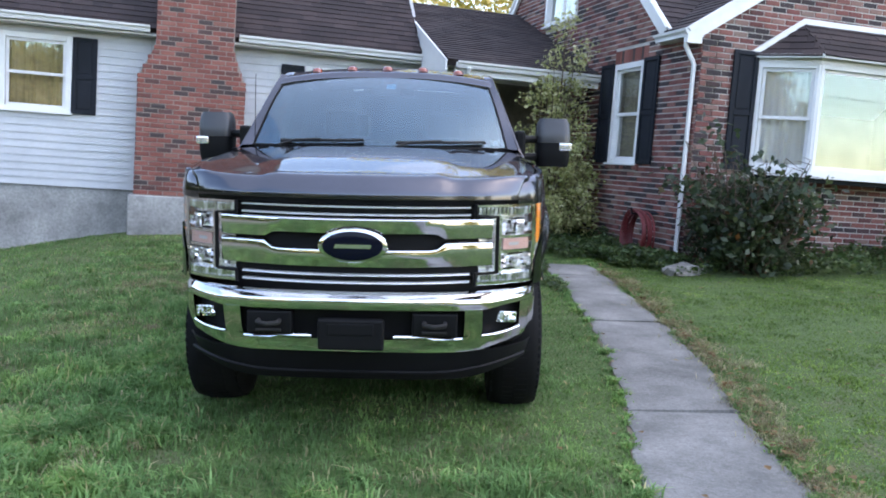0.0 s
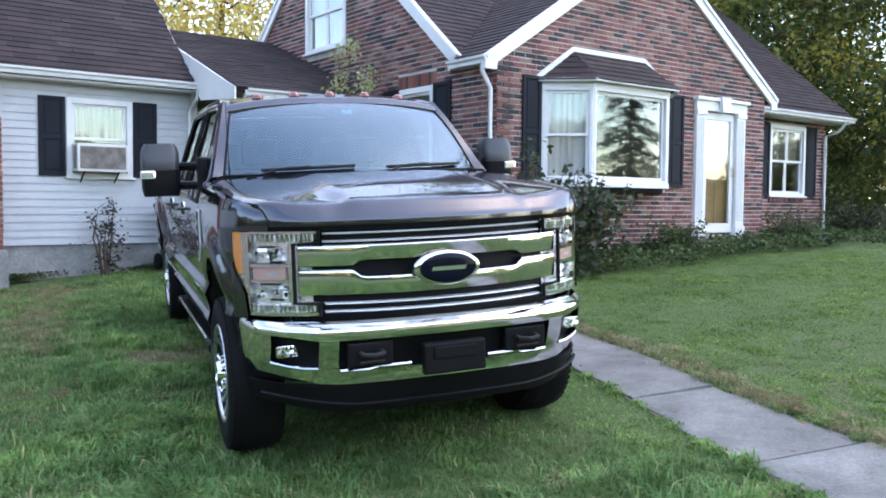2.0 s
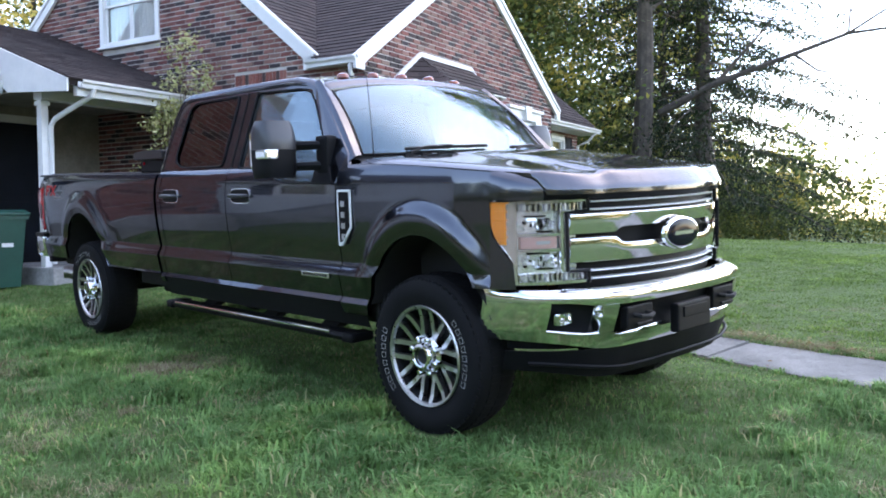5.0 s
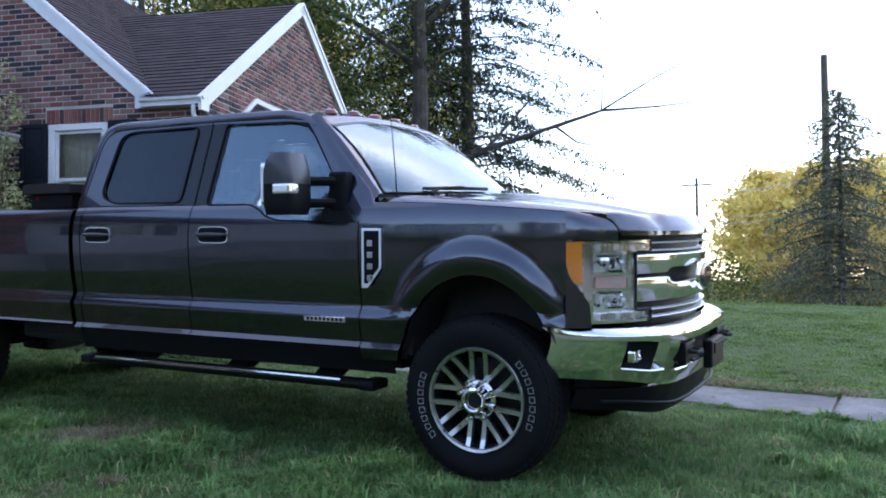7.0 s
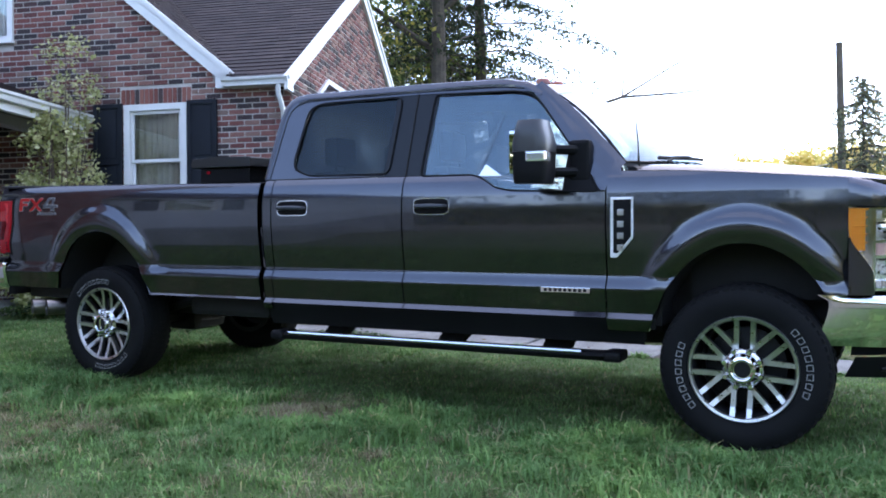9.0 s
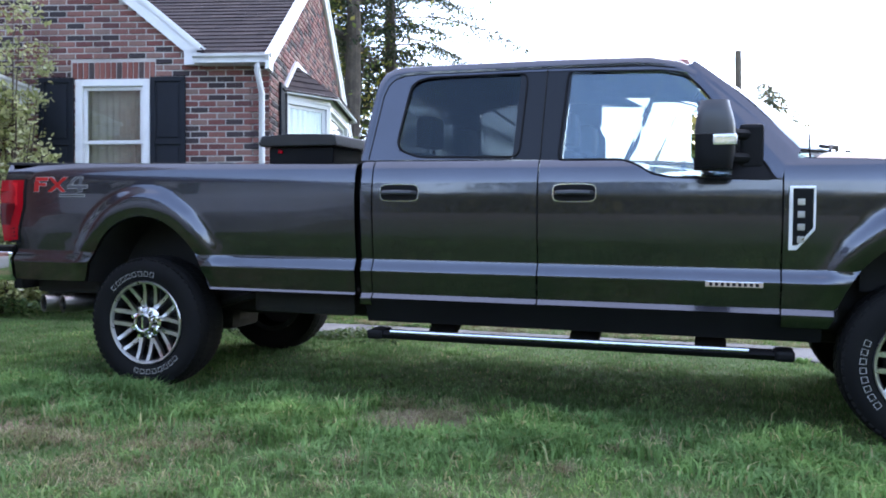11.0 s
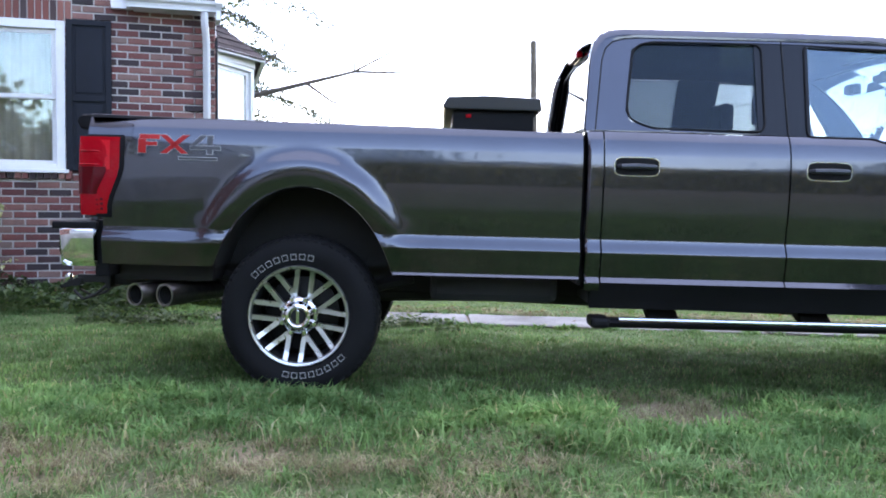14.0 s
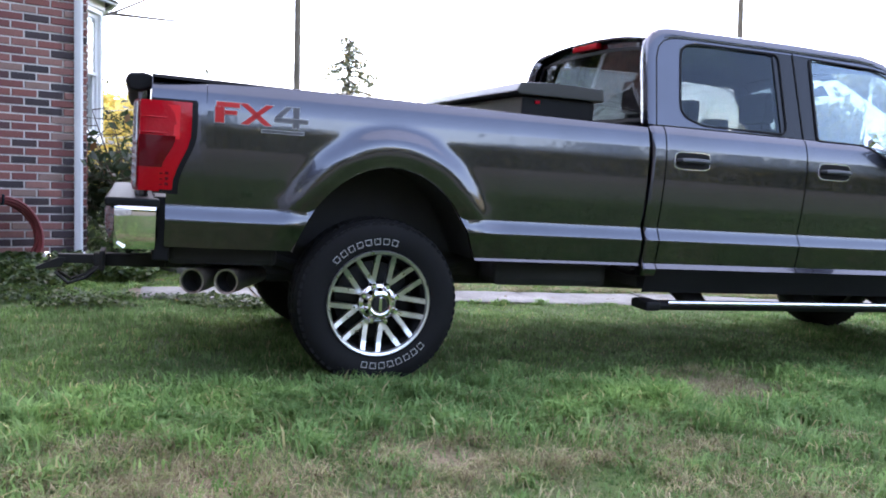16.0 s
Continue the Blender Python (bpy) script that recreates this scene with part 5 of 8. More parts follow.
# the embossed wording on the hood's edge stays a row of plain raised blocks
for k in range(9):
    a = -0.42 + k * 0.105 + (0.03 if k > 4 else 0)
    bm = bmesh.new()
    p0 = [Vector(hood_point(a + i * 0.07, t)) for i, t in ((0, 0.935), (1, 0.935), (1, 0.965), (0, 0.965))]
    prism(bm, [p + Vector((0, 0.002, -0.001)) for p in p0], (0, -0.0026, 0.001))
    part("marking_block", bm, M_PAINT, hood, "plain raised block")

# cowl, wipers, windscreen, roof
bm = bmesh.new()
loft(bm, [[(x, 0.24 + 0.30 * abs(x / 0.9) ** 2.4 + d, 1.455 + 0.02 * (1 - abs(x / 0.9)) + z) for x in spaced(-0.9, 0.9, 24)] for d, z in ((-0.01, -0.03), (0.03, -0.005), (0.12, 0.0), (0.2, 0.02))])
cowl = part("cowl", bm, M_PLASTIC, truck, "black slatted cowl", smooth=True)


def screen_point(a, t):
    x = a * (0.825 + (0.690 - 0.825) * t)
    y0, y1 = 0.33 + 0.30 * abs(a) ** 2.2, 1.10 + 0.06 * abs(a) ** 2
    bulge = 0.03 * math.sin(math.pi * t)
    return (x, y0 + (y1 - y0) * t - bulge, 1.478 + (1.938 - 1.478 - 0.02 * abs(a) ** 2) * t + bulge)


bm = shell([[screen_point(a, t) for a in spaced(-1, 1, 24)] for t in spaced(0, 1, 8)], 0.006, (0, 0.6, -0.8))
screen = part("windscreen", bm, M_SCREEN, truck, "curved windscreen", smooth=True)
screen.visible_shadow = False
bm = bmesh.new()
ring = [screen_point(a, 0) for a in spaced(-1, 1, 24)] + [screen_point(1, t) for t in spaced(0.12, 1, 7)] + [screen_point(a, 1) for a in spaced(0.92, -1, 24)] + [screen_point(-1, t) for t in spaced(0.88, 0.12, 7)]
tube(bm, ring + [ring[0]], 0.008, 6)
part("windscreen_seal", bm, M_PLASTIC, truck, smooth=True)
for s in (-1, 1):
    rows = []
    for t in spaced(0, 1, 8):
        a = Vector(screen_point(s, t))
        y, z = 0.63 + 0.53 * t, 1.44 + 0.475 * t
        b = Vector((s * (side_x(y, z) + 0.002), y, z))
        mid = a.lerp(b, 0.55) + Vector((s * 0.012, -0.02, 0.016))
        rows.append([a, mid, b, b + Vector((0, 0.03, -0.015))])
    bm = bmesh.new()
    loft(bm, rows)
    part("pillar_skin", bm, M_PAINT, truck, smooth=True)
bm = shell([[(x, y, roof_z(x, y)) for x in [-0.757, -0.752, -0.744, -0.735, -0.725] + spaced(-0.71, 0.71, 26) + [0.725, 0.735, 0.744, 0.752, 0.757]] for y in [1.045, 1.06, 1.075, 1.09, 1.11, 1.14, 1.2, 1.3, 1.45, 1.7, 2.0, 2.3, 2.6, 2.72, 2.80, 2.86, 2.90]], 0.012, (0, 0, -1))
part("roof", bm, M_PAINT, truck, smooth=True)
for s in (-1, 1):
    bm = bmesh.new()
    crest = ((1.12, 1.878), (1.22, 1.928), (1.38, 1.958), (1.64, 1.964), (1.90, 1.967), (2.30, 1.967), (2.77, 1.966), (2.83, 1.955), (2.872, 1.930), (2.900, 1.885), (2.915, 1.83), (2.927, 1.74), (2.957, 1.44))
    rows = []
    for k, (y, z) in enumerate(crest):
        (ya, za), (yb, zb) = crest[max(k - 1, 0)], crest[min(k + 1, len(crest) - 1)]
        run = math.hypot(yb - ya, zb - za)
        ny, nz = -(zb - za) / run, (yb - ya) / run
        row = []
        for out, into in ((-0.032, -0.0025), (-0.010, -0.0025), (0.002, 0.004), (0.007, 0.018), (0.007, 0.05), (-0.012, 0.10)):
            row.append((s * (side_x(y, z + nz * out) - into), y + ny * out, z + nz * out))
        rows.append(row)
    loft(bm, rows)
    part("roof_edge", bm, M_PAINT, truck, smooth=True)
    bm = bmesh.new()
    base = [(s * (0.12 if s > 0 else 0.62), 0.34), (s * (0.68 if s > 0 else 0.08), 0.40 if s > 0 else 0.30)]
    (xa, ya), (xb, yb) = base
    pts = [Vector(screen_point((xa + (xb - xa) * k / 6) / 0.82, 0.035 + 0.02 * k / 6)) + Vector((0, -0.014, 0.010)) for k in range(7)]
    tube(bm, pts, 0.010, 6)
    tube(bm, [pts[3] + Vector((0, -0.010, 0.008)), pts[1] + Vector((0, -0.02, 0.002)), pts[0] + Vector((0, -0.05, -0.025))], 0.009, 6)
    part("wiper", bm, M_WIPER, truck, "black wiper blade", smooth=True)
for k in range(-7, 8):
    bm = bmesh.new()
    x = k * 0.1
    box(bm, x - 0.03, x + 0.03, 0.25 + 0.25 * abs(x) ** 2.2, 0.27 + 0.25 * abs(x) ** 2.2, 1.462, 1.476)
    part("cowl_slat", bm, M_PLASTIC, cowl)
for x in (-0.50, -0.25, 0.0, 0.25, 0.50):
    bm = bmesh.new()
    z0 = roof_z(x, 1.22)
    loft(bm, [[(x + w * math.cos(t), 1.22 + 1.25 * w * math.sin(t), z0 - 0.004 + h) for t in (2 * math.pi * i / 16 for i in range(16))] for w, h in ((0.038, 0.0), (0.037, 0.012), (0.031, 0.024), (0.018, 0.031), (0.004, 0.033))], True)
    part("clearance_lamp", bm, M_AMBERDIM, truck, "small amber roof lamp", smooth=True)
bm = bmesh.new()
tube(bm, [(-0.80, 0.56, 1.42), (-0.80, 0.57, 1.60), (-0.80, 0.60, 1.93)], [0.006, 0.003, 0.002], 6)
part("aerial", bm, M_PLASTIC, truck, "thin black aerial")

# a solid black box stands in for the shade between cab and bed
bm = bmesh.new()
box(bm, -0.89, 0.89, 2.985, 3.018, 0.62, 1.40)
part("cab_gap", bm, M_CHASSIS, truck, "black filler drawn as the shade between cab and bed")

# cab back with its window, floor, dashboard, seats
def cab_rear(fx, fz, out=0.0):
    """The curved back of the cab; fx from -1 to 1 across, fz from 0 at the belt to 1 at the roof."""
    z = 1.40 + fz * (1.935 - 0.045 * abs(fx) ** 2.6 - 1.40)
    half = side_x(2.9, z) - 0.004
    y = 2.932 - 0.052 * fz - 0.045 * max(0.0, (abs(fx) - 0.86) / 0.14) ** 2.2 + 0.012 * (1 - fx * fx)
    return (fx * half, y + out, z)


cab_xs = [-1, -0.985, -0.96, -0.92, -0.86] + spaced(-0.74, 0.74, 12) + [0.86, 0.92, 0.96, 0.985, 1]
bm = bmesh.new()
for fx0, fx1, fz0, fz1 in ((-1, 1, 0.0, 0.13), (-1, 1, 0.91, 1.0), (-1, -0.86, 0.13, 0.91), (0.86, 1, 0.13, 0.91)):
    loft(bm, [[cab_rear(fx, fz) for fx in cab_xs if fx0 <= fx <= fx1] for fz in spaced(fz0, fz1, 5)])
bmesh.ops.remove_doubles(bm, verts=bm.verts, dist=0.0005)
part("cab_back", bm, M_PAINT, truck, smooth=True)
bm = shell([[cab_rear(fx, fz, 0.004) for fx in spaced(-0.875, 0.875, 14)] for fz in spaced(0.12, 0.92, 5)], 0.005, (0, -1, 0))
part("rear_window", bm, M_PRIVACY, truck, "dark cab rear window", smooth=True).visible_shadow = False
bm = bmesh.new()
for fx0, fx1, fz0, fz1 in ((-0.875, 0.875, 0.115, 0.15), (-0.875, 0.875, 0.89, 0.93), (-0.885, -0.84, 0.115, 0.93), (0.84, 0.885, 0.115, 0.93)):
    loft(bm, [[cab_rear(fx, fz, 0.008) for fx in spaced(fx0, fx1, 8)] for fz in spaced(fz0, fz1, 4)])
part("rear_window_border", bm, M_PLASTIC, truck, "black border of the rear window", smooth=True)
bm = bmesh.new()
box(bm, -0.16, 0.16, 2.87, 2.905, 1.905, 1.94, 0.01)
part("brake_lamp", bm, M_RED, truck, "red high brake lamp")
bm = bmesh.new()
box(bm, -0.90, 0.90, 0.45, 2.92, 0.58, 0.64), box(bm, -0.88, 0.88, 0.42, 0.48, 0.60, 1.42)
part("cab_floor", bm, M_CHASSIS, truck)
bm = bmesh.new()
prism(bm, [(-0.82, 0.55, 1.05), (-0.82, 0.98, 1.05), (-0.82, 1.02, 1.30), (-0.82, 0.90, 1.42), (-0.82, 0.50, 1.44)], (1.64, 0, 0), 0.02)
part("dashboard", bm, M_SEAT, truck, "dark dashboard")
bm = bmesh.new()
ring = [(0.40 + 0.19 * math.cos(t), 1.15 + 0.09 * math.sin(t), 1.32 + 0.17 * math.sin(t)) for t in spaced(0, 2 * math.pi, 24)]
tube(bm, ring, 0.015, 6)
tube(bm, [(0.40, 1.02, 1.25), (0.40, 1.15, 1.32)], 0.03, 6), tube(bm, [ring[0], ring[12]], 0.012, 6)
part("steering_wheel", bm, M_SEAT, truck, smooth=True)
for x in (-0.40, 0.40):
    for y in (1.55, 2.42):
        bm = bmesh.new()
        box(bm, x - 0.25, x + 0.25, y - 0.25, y + 0.25, 0.78, 0.98, 0.05)
        prism(bm, [(x - 0.24, y + 0.16, 0.95), (x - 0.24, y + 0.30, 0.95), (x - 0.22, y + 0.38, 1.50), (x - 0.22, y + 0.26, 1.50)], (0.46, 0, 0), 0.03)
        box(bm, x - 0.13, x + 0.13, y + 0.27, y + 0.37, 1.53, 1.72, 0.04)
        tube(bm, [(x - 0.06, y + 0.32, 1.48), (x - 0.06, y + 0.32, 1.56)], 0.008, 6), tube(bm, [(x + 0.06, y + 0.32, 1.48), (x + 0.06, y + 0.32, 1.56)], 0.008, 6)
        part("seat", bm, M_SEAT, truck, "dark cab seat with headrest", smooth=True)
bm = bmesh.new()
box(bm, -0.10, 0.10, 1.00, 1.02, 1.82, 1.88, 0.01), box(bm, -0.04, 0.04, 0.98, 1.0, 1.86, 1.90)
part("inner_mirror", bm, M_SEAT, truck)


bm = bmesh.new()
box(bm, 0.10, 0.20, 1.05, 1.12, 1.79, 1.85, 0.015)
part("sensor_pod", bm, M_PLASTIC, truck, "dark sensor pod behind the windscreen")
for a0, a1, t0, t1, mat, label in ((0.02, 0.11, 0.78, 0.85, M_STICKER, "small blue windscreen sticker"), (0.89, 0.95, 0.07, 0.13, M_BLIND, "small pale inspection sticker")):
    bm = shell([[Vector(screen_point(a, t)) + Vector((0, 0.012, -0.016)) for a in spaced(a0, a1, 3)] for t in (t0, t1)], 0.001, (0, 0.6, -0.8))
    part("windscreen_sticker", bm, mat, truck, label)

# grille
def front_strip(name, outline_top, outline_low, x0, x1, proud, mat, parent, label="", n=24, round_over=0.0):
    """A bar across the front, between two heights that may vary with x."""
    rows = []
    xs = spaced(x0, x1, n)
    for f, out in ((0.0, -0.022), (0.05, -round_over), (0.5, -0.4 * round_over), (0.88, 0.0), (0.95, -0.003), (1.0, -0.014)):
        rows.append([(x, face_y(x) - proud - out, outline_low(x) + (outline_top(x) - outline_low(x)) * f) for x in xs])
    bm = shell(rows, 0.03, (0, 1, 0))
    return part(name, bm, mat, parent, label, smooth=True)


bm = bmesh.new()
loft(bm, [[(x, face_y(x) + 0.035, z) for x in spaced(-0.70, 0.70, 20)] for z in (0.775, 0.9, 1.1, 1.262)])
loft(bm, [[(x, face_y(x) + d, 1.262 - 0.002) for x in spaced(-0.70, 0.70, 20)] for d in (-0.03, 0.2)])
grille = part("grille", bm, M_PLASTIC, truck, "black grille with broad chrome bars", smooth=True)
slot = lambda x: smooth_step(0.445, 0.395, abs(x))  # noqa: E731
front_strip("upper_bar", lambda x: 1.150, lambda x: 1.046 + 0.026 * slot(x), -0.678, 0.678, 0.02, M_CHROME, grille, "broad chrome bar", 40, 0.010)
front_strip("lower_bar", lambda x: 1.034 - 0.034 * slot(x), lambda x: 0.908, -0.678, 0.678, 0.02, M_CHROME, grille, "broad chrome bar", 40, 0.010)
for z in (1.203, 1.165, 0.870, 0.832):
    front_strip("slat", lambda x: z + 0.0045, lambda x: z - 0.0035, -0.566, 0.566, 0.008, M_BRIGHT, grille, "thin chrome slat", 20, 0.003)
for scale_e, mat, out, name in ((1.0, M_CHROME, 0.035, "emblem"), (0.87, M_BLUE, 0.049, "emblem_field")):
    bm = bmesh.new()
    rows = []
    for f, d in ((1.0, 0.0), (0.97, 0.012), (0.88, 0.018), (0.4, 0.021), (0.02, 0.021)):
        rows.append([(0.171 * scale_e * f * math.cos(t), face_y(0) - out - d * (0.5 if scale_e < 1 else 1), 1.020 + 0.083 * scale_e * f * math.sin(t)) for t in (2 * math.pi * i / 40 for i in range(40))])
    loft(bm, rows, True)
    emblem = part(name, bm, mat, grille, "oval emblem with chrome rim, left plain", smooth=True)
bm = bmesh.new()
prism(bm, [(x, face_y(0) - 0.0595, z) for x, z in ((-0.088, 1.010), (0.086, 1.010), (0.092, 1.029), (-0.082, 1.029))], (0, -0.003, 0))
part("emblem_stroke", bm, M_CHROME, grille, "plain slanted chrome bar")

bm = bmesh.new()
loft(bm, [[(x, nose_y(x) + d, z) for x in spaced(-0.935, 0.935, 56)] for z, d in ((1.215, 0.01), (1.235, -0.004), (1.26, 0.0), (1.275, 0.03), (1.30, 0.08))])
part("nose_strip", bm, M_PLASTIC, truck, "black strip under the hood lip", smooth=True)

# head lamps: a C of silvery cells round the grille's end, a bright column, an amber corner, a clear cover
def lamp_y(x):
    return curve_at(LAMP_CURVE, x)


def lamp_x(y):
    xs, ys = zip(*LAMP_CURVE)
    return float(np.interp(y, ys, xs))


def lamp_back(z):
    """How far back the lamp reaches on the fender's side."""
    return curve_at(((0.80, -0.590), (0.92, -0.580), (1.05, -0.492), (1.10, -0.476), (1.25, -0.474)), z)


def lamp_patch(s, name, x0, x1, z0, z1, mat, parent, depth, label="", n=8, thick=0.012):
    bm = shell([[(s * x, lamp_y(x) + depth, z) for x in spaced(x0, x1, n)] for z in spaced(z0, z1, 3)], thick, (0, 1, 0))
    return part(name, bm, mat, parent, label, smooth=True)


def lamp_facets(s, x0, x1, z0, z1, nx, nz, mat, parent, depth, seed, share, tilt):
    """Small tilted reflector facets over a cell of the lamp."""
    rng = random.Random(seed)
    bm = bmesh.new()
    for i in range(nx):
        for j in range(nz):
            if rng.random() > share:
                continue
            x, z = x0 + (x1 - x0) * (i + 0.5) / nx, z0 + (z1 - z0) * (j + 0.5) / nz
            w, h = (x1 - x0) / nx * 0.46, (z1 - z0) / nz * 0.46
            dx, dz = rng.uniform(-tilt, tilt), rng.uniform(-0.5, 1.6) * tilt
            y = lamp_y(x) + depth
            prism(bm, [(s * (x + a * w), y + a * dx * w + c * dz * h, z + c * h) for a, c in ((-1, -1), (1, -1), (1, 1), (-1, 1))], (0, 0.010, 0))
    return part("reflector_facets", bm, mat, parent, "reflector facets, the black ones drawn as dark reflections")


for s in (-1, 1):
    head = lamp_patch(s, "head_lamp", 0.595, 0.93, 0.815, 1.224, M_SILVER, truck, 0.060, "clear C-shaped head lamp with silvery cells and amber corner")
    for name, x0, x1, z0, z1, mat, d in (
        ("lamp_trim", 0.600, 0.905, 1.206, 1.220, M_CHROME, 0.008), ("lamp_trim", 0.600, 0.90, 0.818, 0.832, M_CHROME, 0.008),
        ("lamp_trim", 0.600, 0.720, 1.152, 1.163, M_CHROME, 0.010), ("lamp_trim", 0.600, 0.720, 0.872, 0.884, M_CHROME, 0.010),
        ("lamp_trim", 0.712, 0.724, 0.884, 1.152, M_CHROME, 0.010),
        ("bright_column", 0.886, 0.912, 0.832, 1.206, M_CHROME, 0.006),
        ("marker_lens", 0.735, 0.868, 0.990, 1.046, M_SALMON, 0.020), ("lamp_trim", 0.726, 0.882, 1.048, 1.062, M_CHROME, 0.012), ("lamp_trim", 0.726, 0.882, 0.974, 0.988, M_CHROME, 0.012),
        ("marker_core", 0.765, 0.815, 1.010, 1.026, M_LETTER, 0.016),
        ("lamp_shade", 0.745, 0.80, 1.066, 1.074, M_PLASTIC, 0.030), ("lamp_shade", 0.77, 0.845, 1.140, 1.147, M_PLASTIC, 0.034),
        ("lamp_shade", 0.76, 0.84, 0.962, 0.969, M_PLASTIC, 0.030), ("lamp_shade", 0.74, 0.80, 0.888, 0.895, M_PLASTIC, 0.034)):
        lamp_patch(s, name, x0, x1, z0, z1, mat, head, d)
    for z0, z1 in ((1.166, 1.203), (0.834, 0.870)):
        for k in range(14):
            x = 0.606 + k * 0.0200
            bm = bmesh.new()
            box(bm, *sorted((s * x, s * (x + 0.0135))), lamp_y(x + 0.007) + 0.018, lamp_y(x) + 0.055, z0, z1, 0.004)
            part("lamp_rib", bm, M_CHROME if k % 4 else M_SILVER, head)
    for k, (z0, z1) in enumerate(((1.078, 1.136), (0.898, 0.958))):
        lamp_facets(s, 0.728, 0.884, z0, z1, 8, 4, M_SILVER, head, 0.030, 11 + k, 0.72, 0.9)
        # scattered black facets paint the dark reflections between the silver ones
        lamp_facets(s, 0.728, 0.884, z0, z1, 11, 4, M_PLASTIC, head, 0.030, 21 + k, 0.16, 0.5)
        x, z = 0.79, (z0 + z1) / 2
        at = Matrix.Translation((s * x, lamp_y(x) + 0.026, z)) @ pose(0, 0, 0, 0, 0, 90)
        bm = bmesh.new()
        revolve(bm, [(0.026, 0.010), (0.026, -0.004), (0.021, -0.010), (0.012, -0.015), (0.002, -0.017)], 20, at)
        part("bulb_lens", bm, M_LENS, head, "clear round bulb lens", smooth=True)
    bm = bmesh.new()
    loft(bm, [[(s * (lamp_x(y) - 0.006), y, z) for y in spaced(-0.560, lamp_back(z) + 0.002, 6)] for z in spaced(1.012, 1.214, 8)])
    amber = part("corner_lens", bm, M_AMBER, head, "amber corner lens", smooth=True)
    for z in (1.05, 1.09, 1.13, 1.17):
        bm = bmesh.new()
        tube(bm, [(s * (lamp_x(y) - 0.003), y, z) for y in spaced(-0.555, lamp_back(z) - 0.010, 4)], 0.0025, 5)
        part("lens_ridge", bm, M_AMBER, amber)
    bm = bmesh.new()
    loft(bm, [[(s * (lamp_x(y) - 0.004), y, z) for y in spaced(-0.582, lamp_back(z), 5)] for z in spaced(0.83, 1.010, 7)])
    part("corner_reflector", bm, M_CHROME, head, smooth=True)
    bm = bmesh.new()
    loft(bm, [[(s * side_x(-0.472, z), -0.472, z)] + [(s * (lamp_x(y) + 0.010), y, z) for y in spaced(-0.476, min(-0.480, lamp_back(z)), 5)] for z in spaced(0.80, 1.075, 18)])
    part("fender_front", bm, M_PAINT, truck, smooth=True)
    for x0, z0, z1 in ((0.598, 1.166, 1.221), (0.712, 0.870, 1.164), (0.598, 0.817, 0.868)):
        bm = shell([[(s * x, lamp_y(x) - 0.003, z) for x in spaced(x0, lamp_x(lamp_back(z) - 0.003), 14)] for z in spaced(z0, z1, 8)], 0.003, (-0.4 * s, 0.9, 0))
        part("lamp_cover", bm, M_LENS, head, "clear lamp cover", smooth=True).visible_shadow = False
    bm = bmesh.new()
    tube(bm, [(s * 0.592, -0.786, 1.222), (s * 0.592, -0.786, 1.160), (s * 0.702, -0.742, 1.156), (s * 0.702, -0.742, 0.878), (s * 0.592, -0.786, 0.874), (s * 0.592, -0.786, 0.815)], 0.011, 6)
    part("lamp_surround", bm, M_PLASTIC, head, "black edge round the head lamp", smooth=True)


# front bumper
BUMPER = ((0.0, -0.975), (0.30, -0.968), (0.50, -0.945), (0.66, -0.895), (0.78, -0.80), (0.87, -0.68), (0.915, -0.56), (0.925, -0.45))


def bumper_point(x, z, out=0.0):
    f = (z - 0.65) / 0.14
    bulge = 0.06 * smooth_step(0.755, 0.50, z) + 0.055 * smooth_step(0.755, 0.80, z) ** 1.6
    shrink = 1 - 0.03 * smooth_step(0.62, 0.50, z)
    return (x * shrink, curve_at(BUMPER, abs(x)) + bulge - out, z)


def bumper_patch(bm, x0, x1, low, high, n, out=0.0):
    xs = spaced(x0, x1, n)
    rows = [[bumper_point(x, low(x) + (high(x) - low(x)) * f, out) for x in xs] for f in spaced(0, 1, 6)]
    g = loft(bm, rows)
    for r in (g[0], g[-1]):
        loft_back = [bm.verts.new(v.co + Vector((0, 0.06, 0))) for v in r]
        for i in range(len(r) - 1):
            bm.faces.new((r[i], r[i + 1], loft_back[i + 1], loft_back[i]))
    for k in (0, -1):
        col = [r[k] for r in g]
        back = [bm.verts.new(v.co + Vector((0, 0.06, 0))) for v in col]
        for i in range(len(col) - 1):
            bm.faces.new((col[i], col[i + 1], back[i + 1], back[i]))


bm = bmesh.new()
bumper_patch(bm, -0.925, 0.925, lambda x: 0.716 + 0.02 * smooth_step(0.6, 0.8, abs(x)), lambda x: 0.795, 60)
bumper_patch(bm, -0.925, 0.925, lambda x: 0.498 + 0.05 * smooth_step(0.55, 0.92, abs(x)), lambda x: 0.562 + 0.018 * smooth_step(0.45, 0.6, abs(x)) + 0.03 * smooth_step(0.70, 0.84, abs(x)), 60)
for s in (-1, 1):
    bumper_patch(bm, s * 0.545, s * 0.632, lambda x: 0.58, lambda x: 0.719, 6, 0.001)
    bumper_patch(bm, s * 0.825, s * 0.925, lambda x: 0.60, lambda x: 0.735, 8, 0.001)
bumper = part("front_bumper", bm, M_CHROME, truck, "wide chrome front bumper", smooth=True)
bm = bmesh.new()
loft(bm, [[(p[0] * 0.985, p[1] + 0.055, z) for p in (bumper_point(x, z) for x in spaced(-0.90, 0.90, 40))] for z in (0.50, 0.56, 0.65, 0.75, 0.785)])
part("bumper_insert", bm, M_PLASTIC, bumper, "black bumper insert", smooth=True)
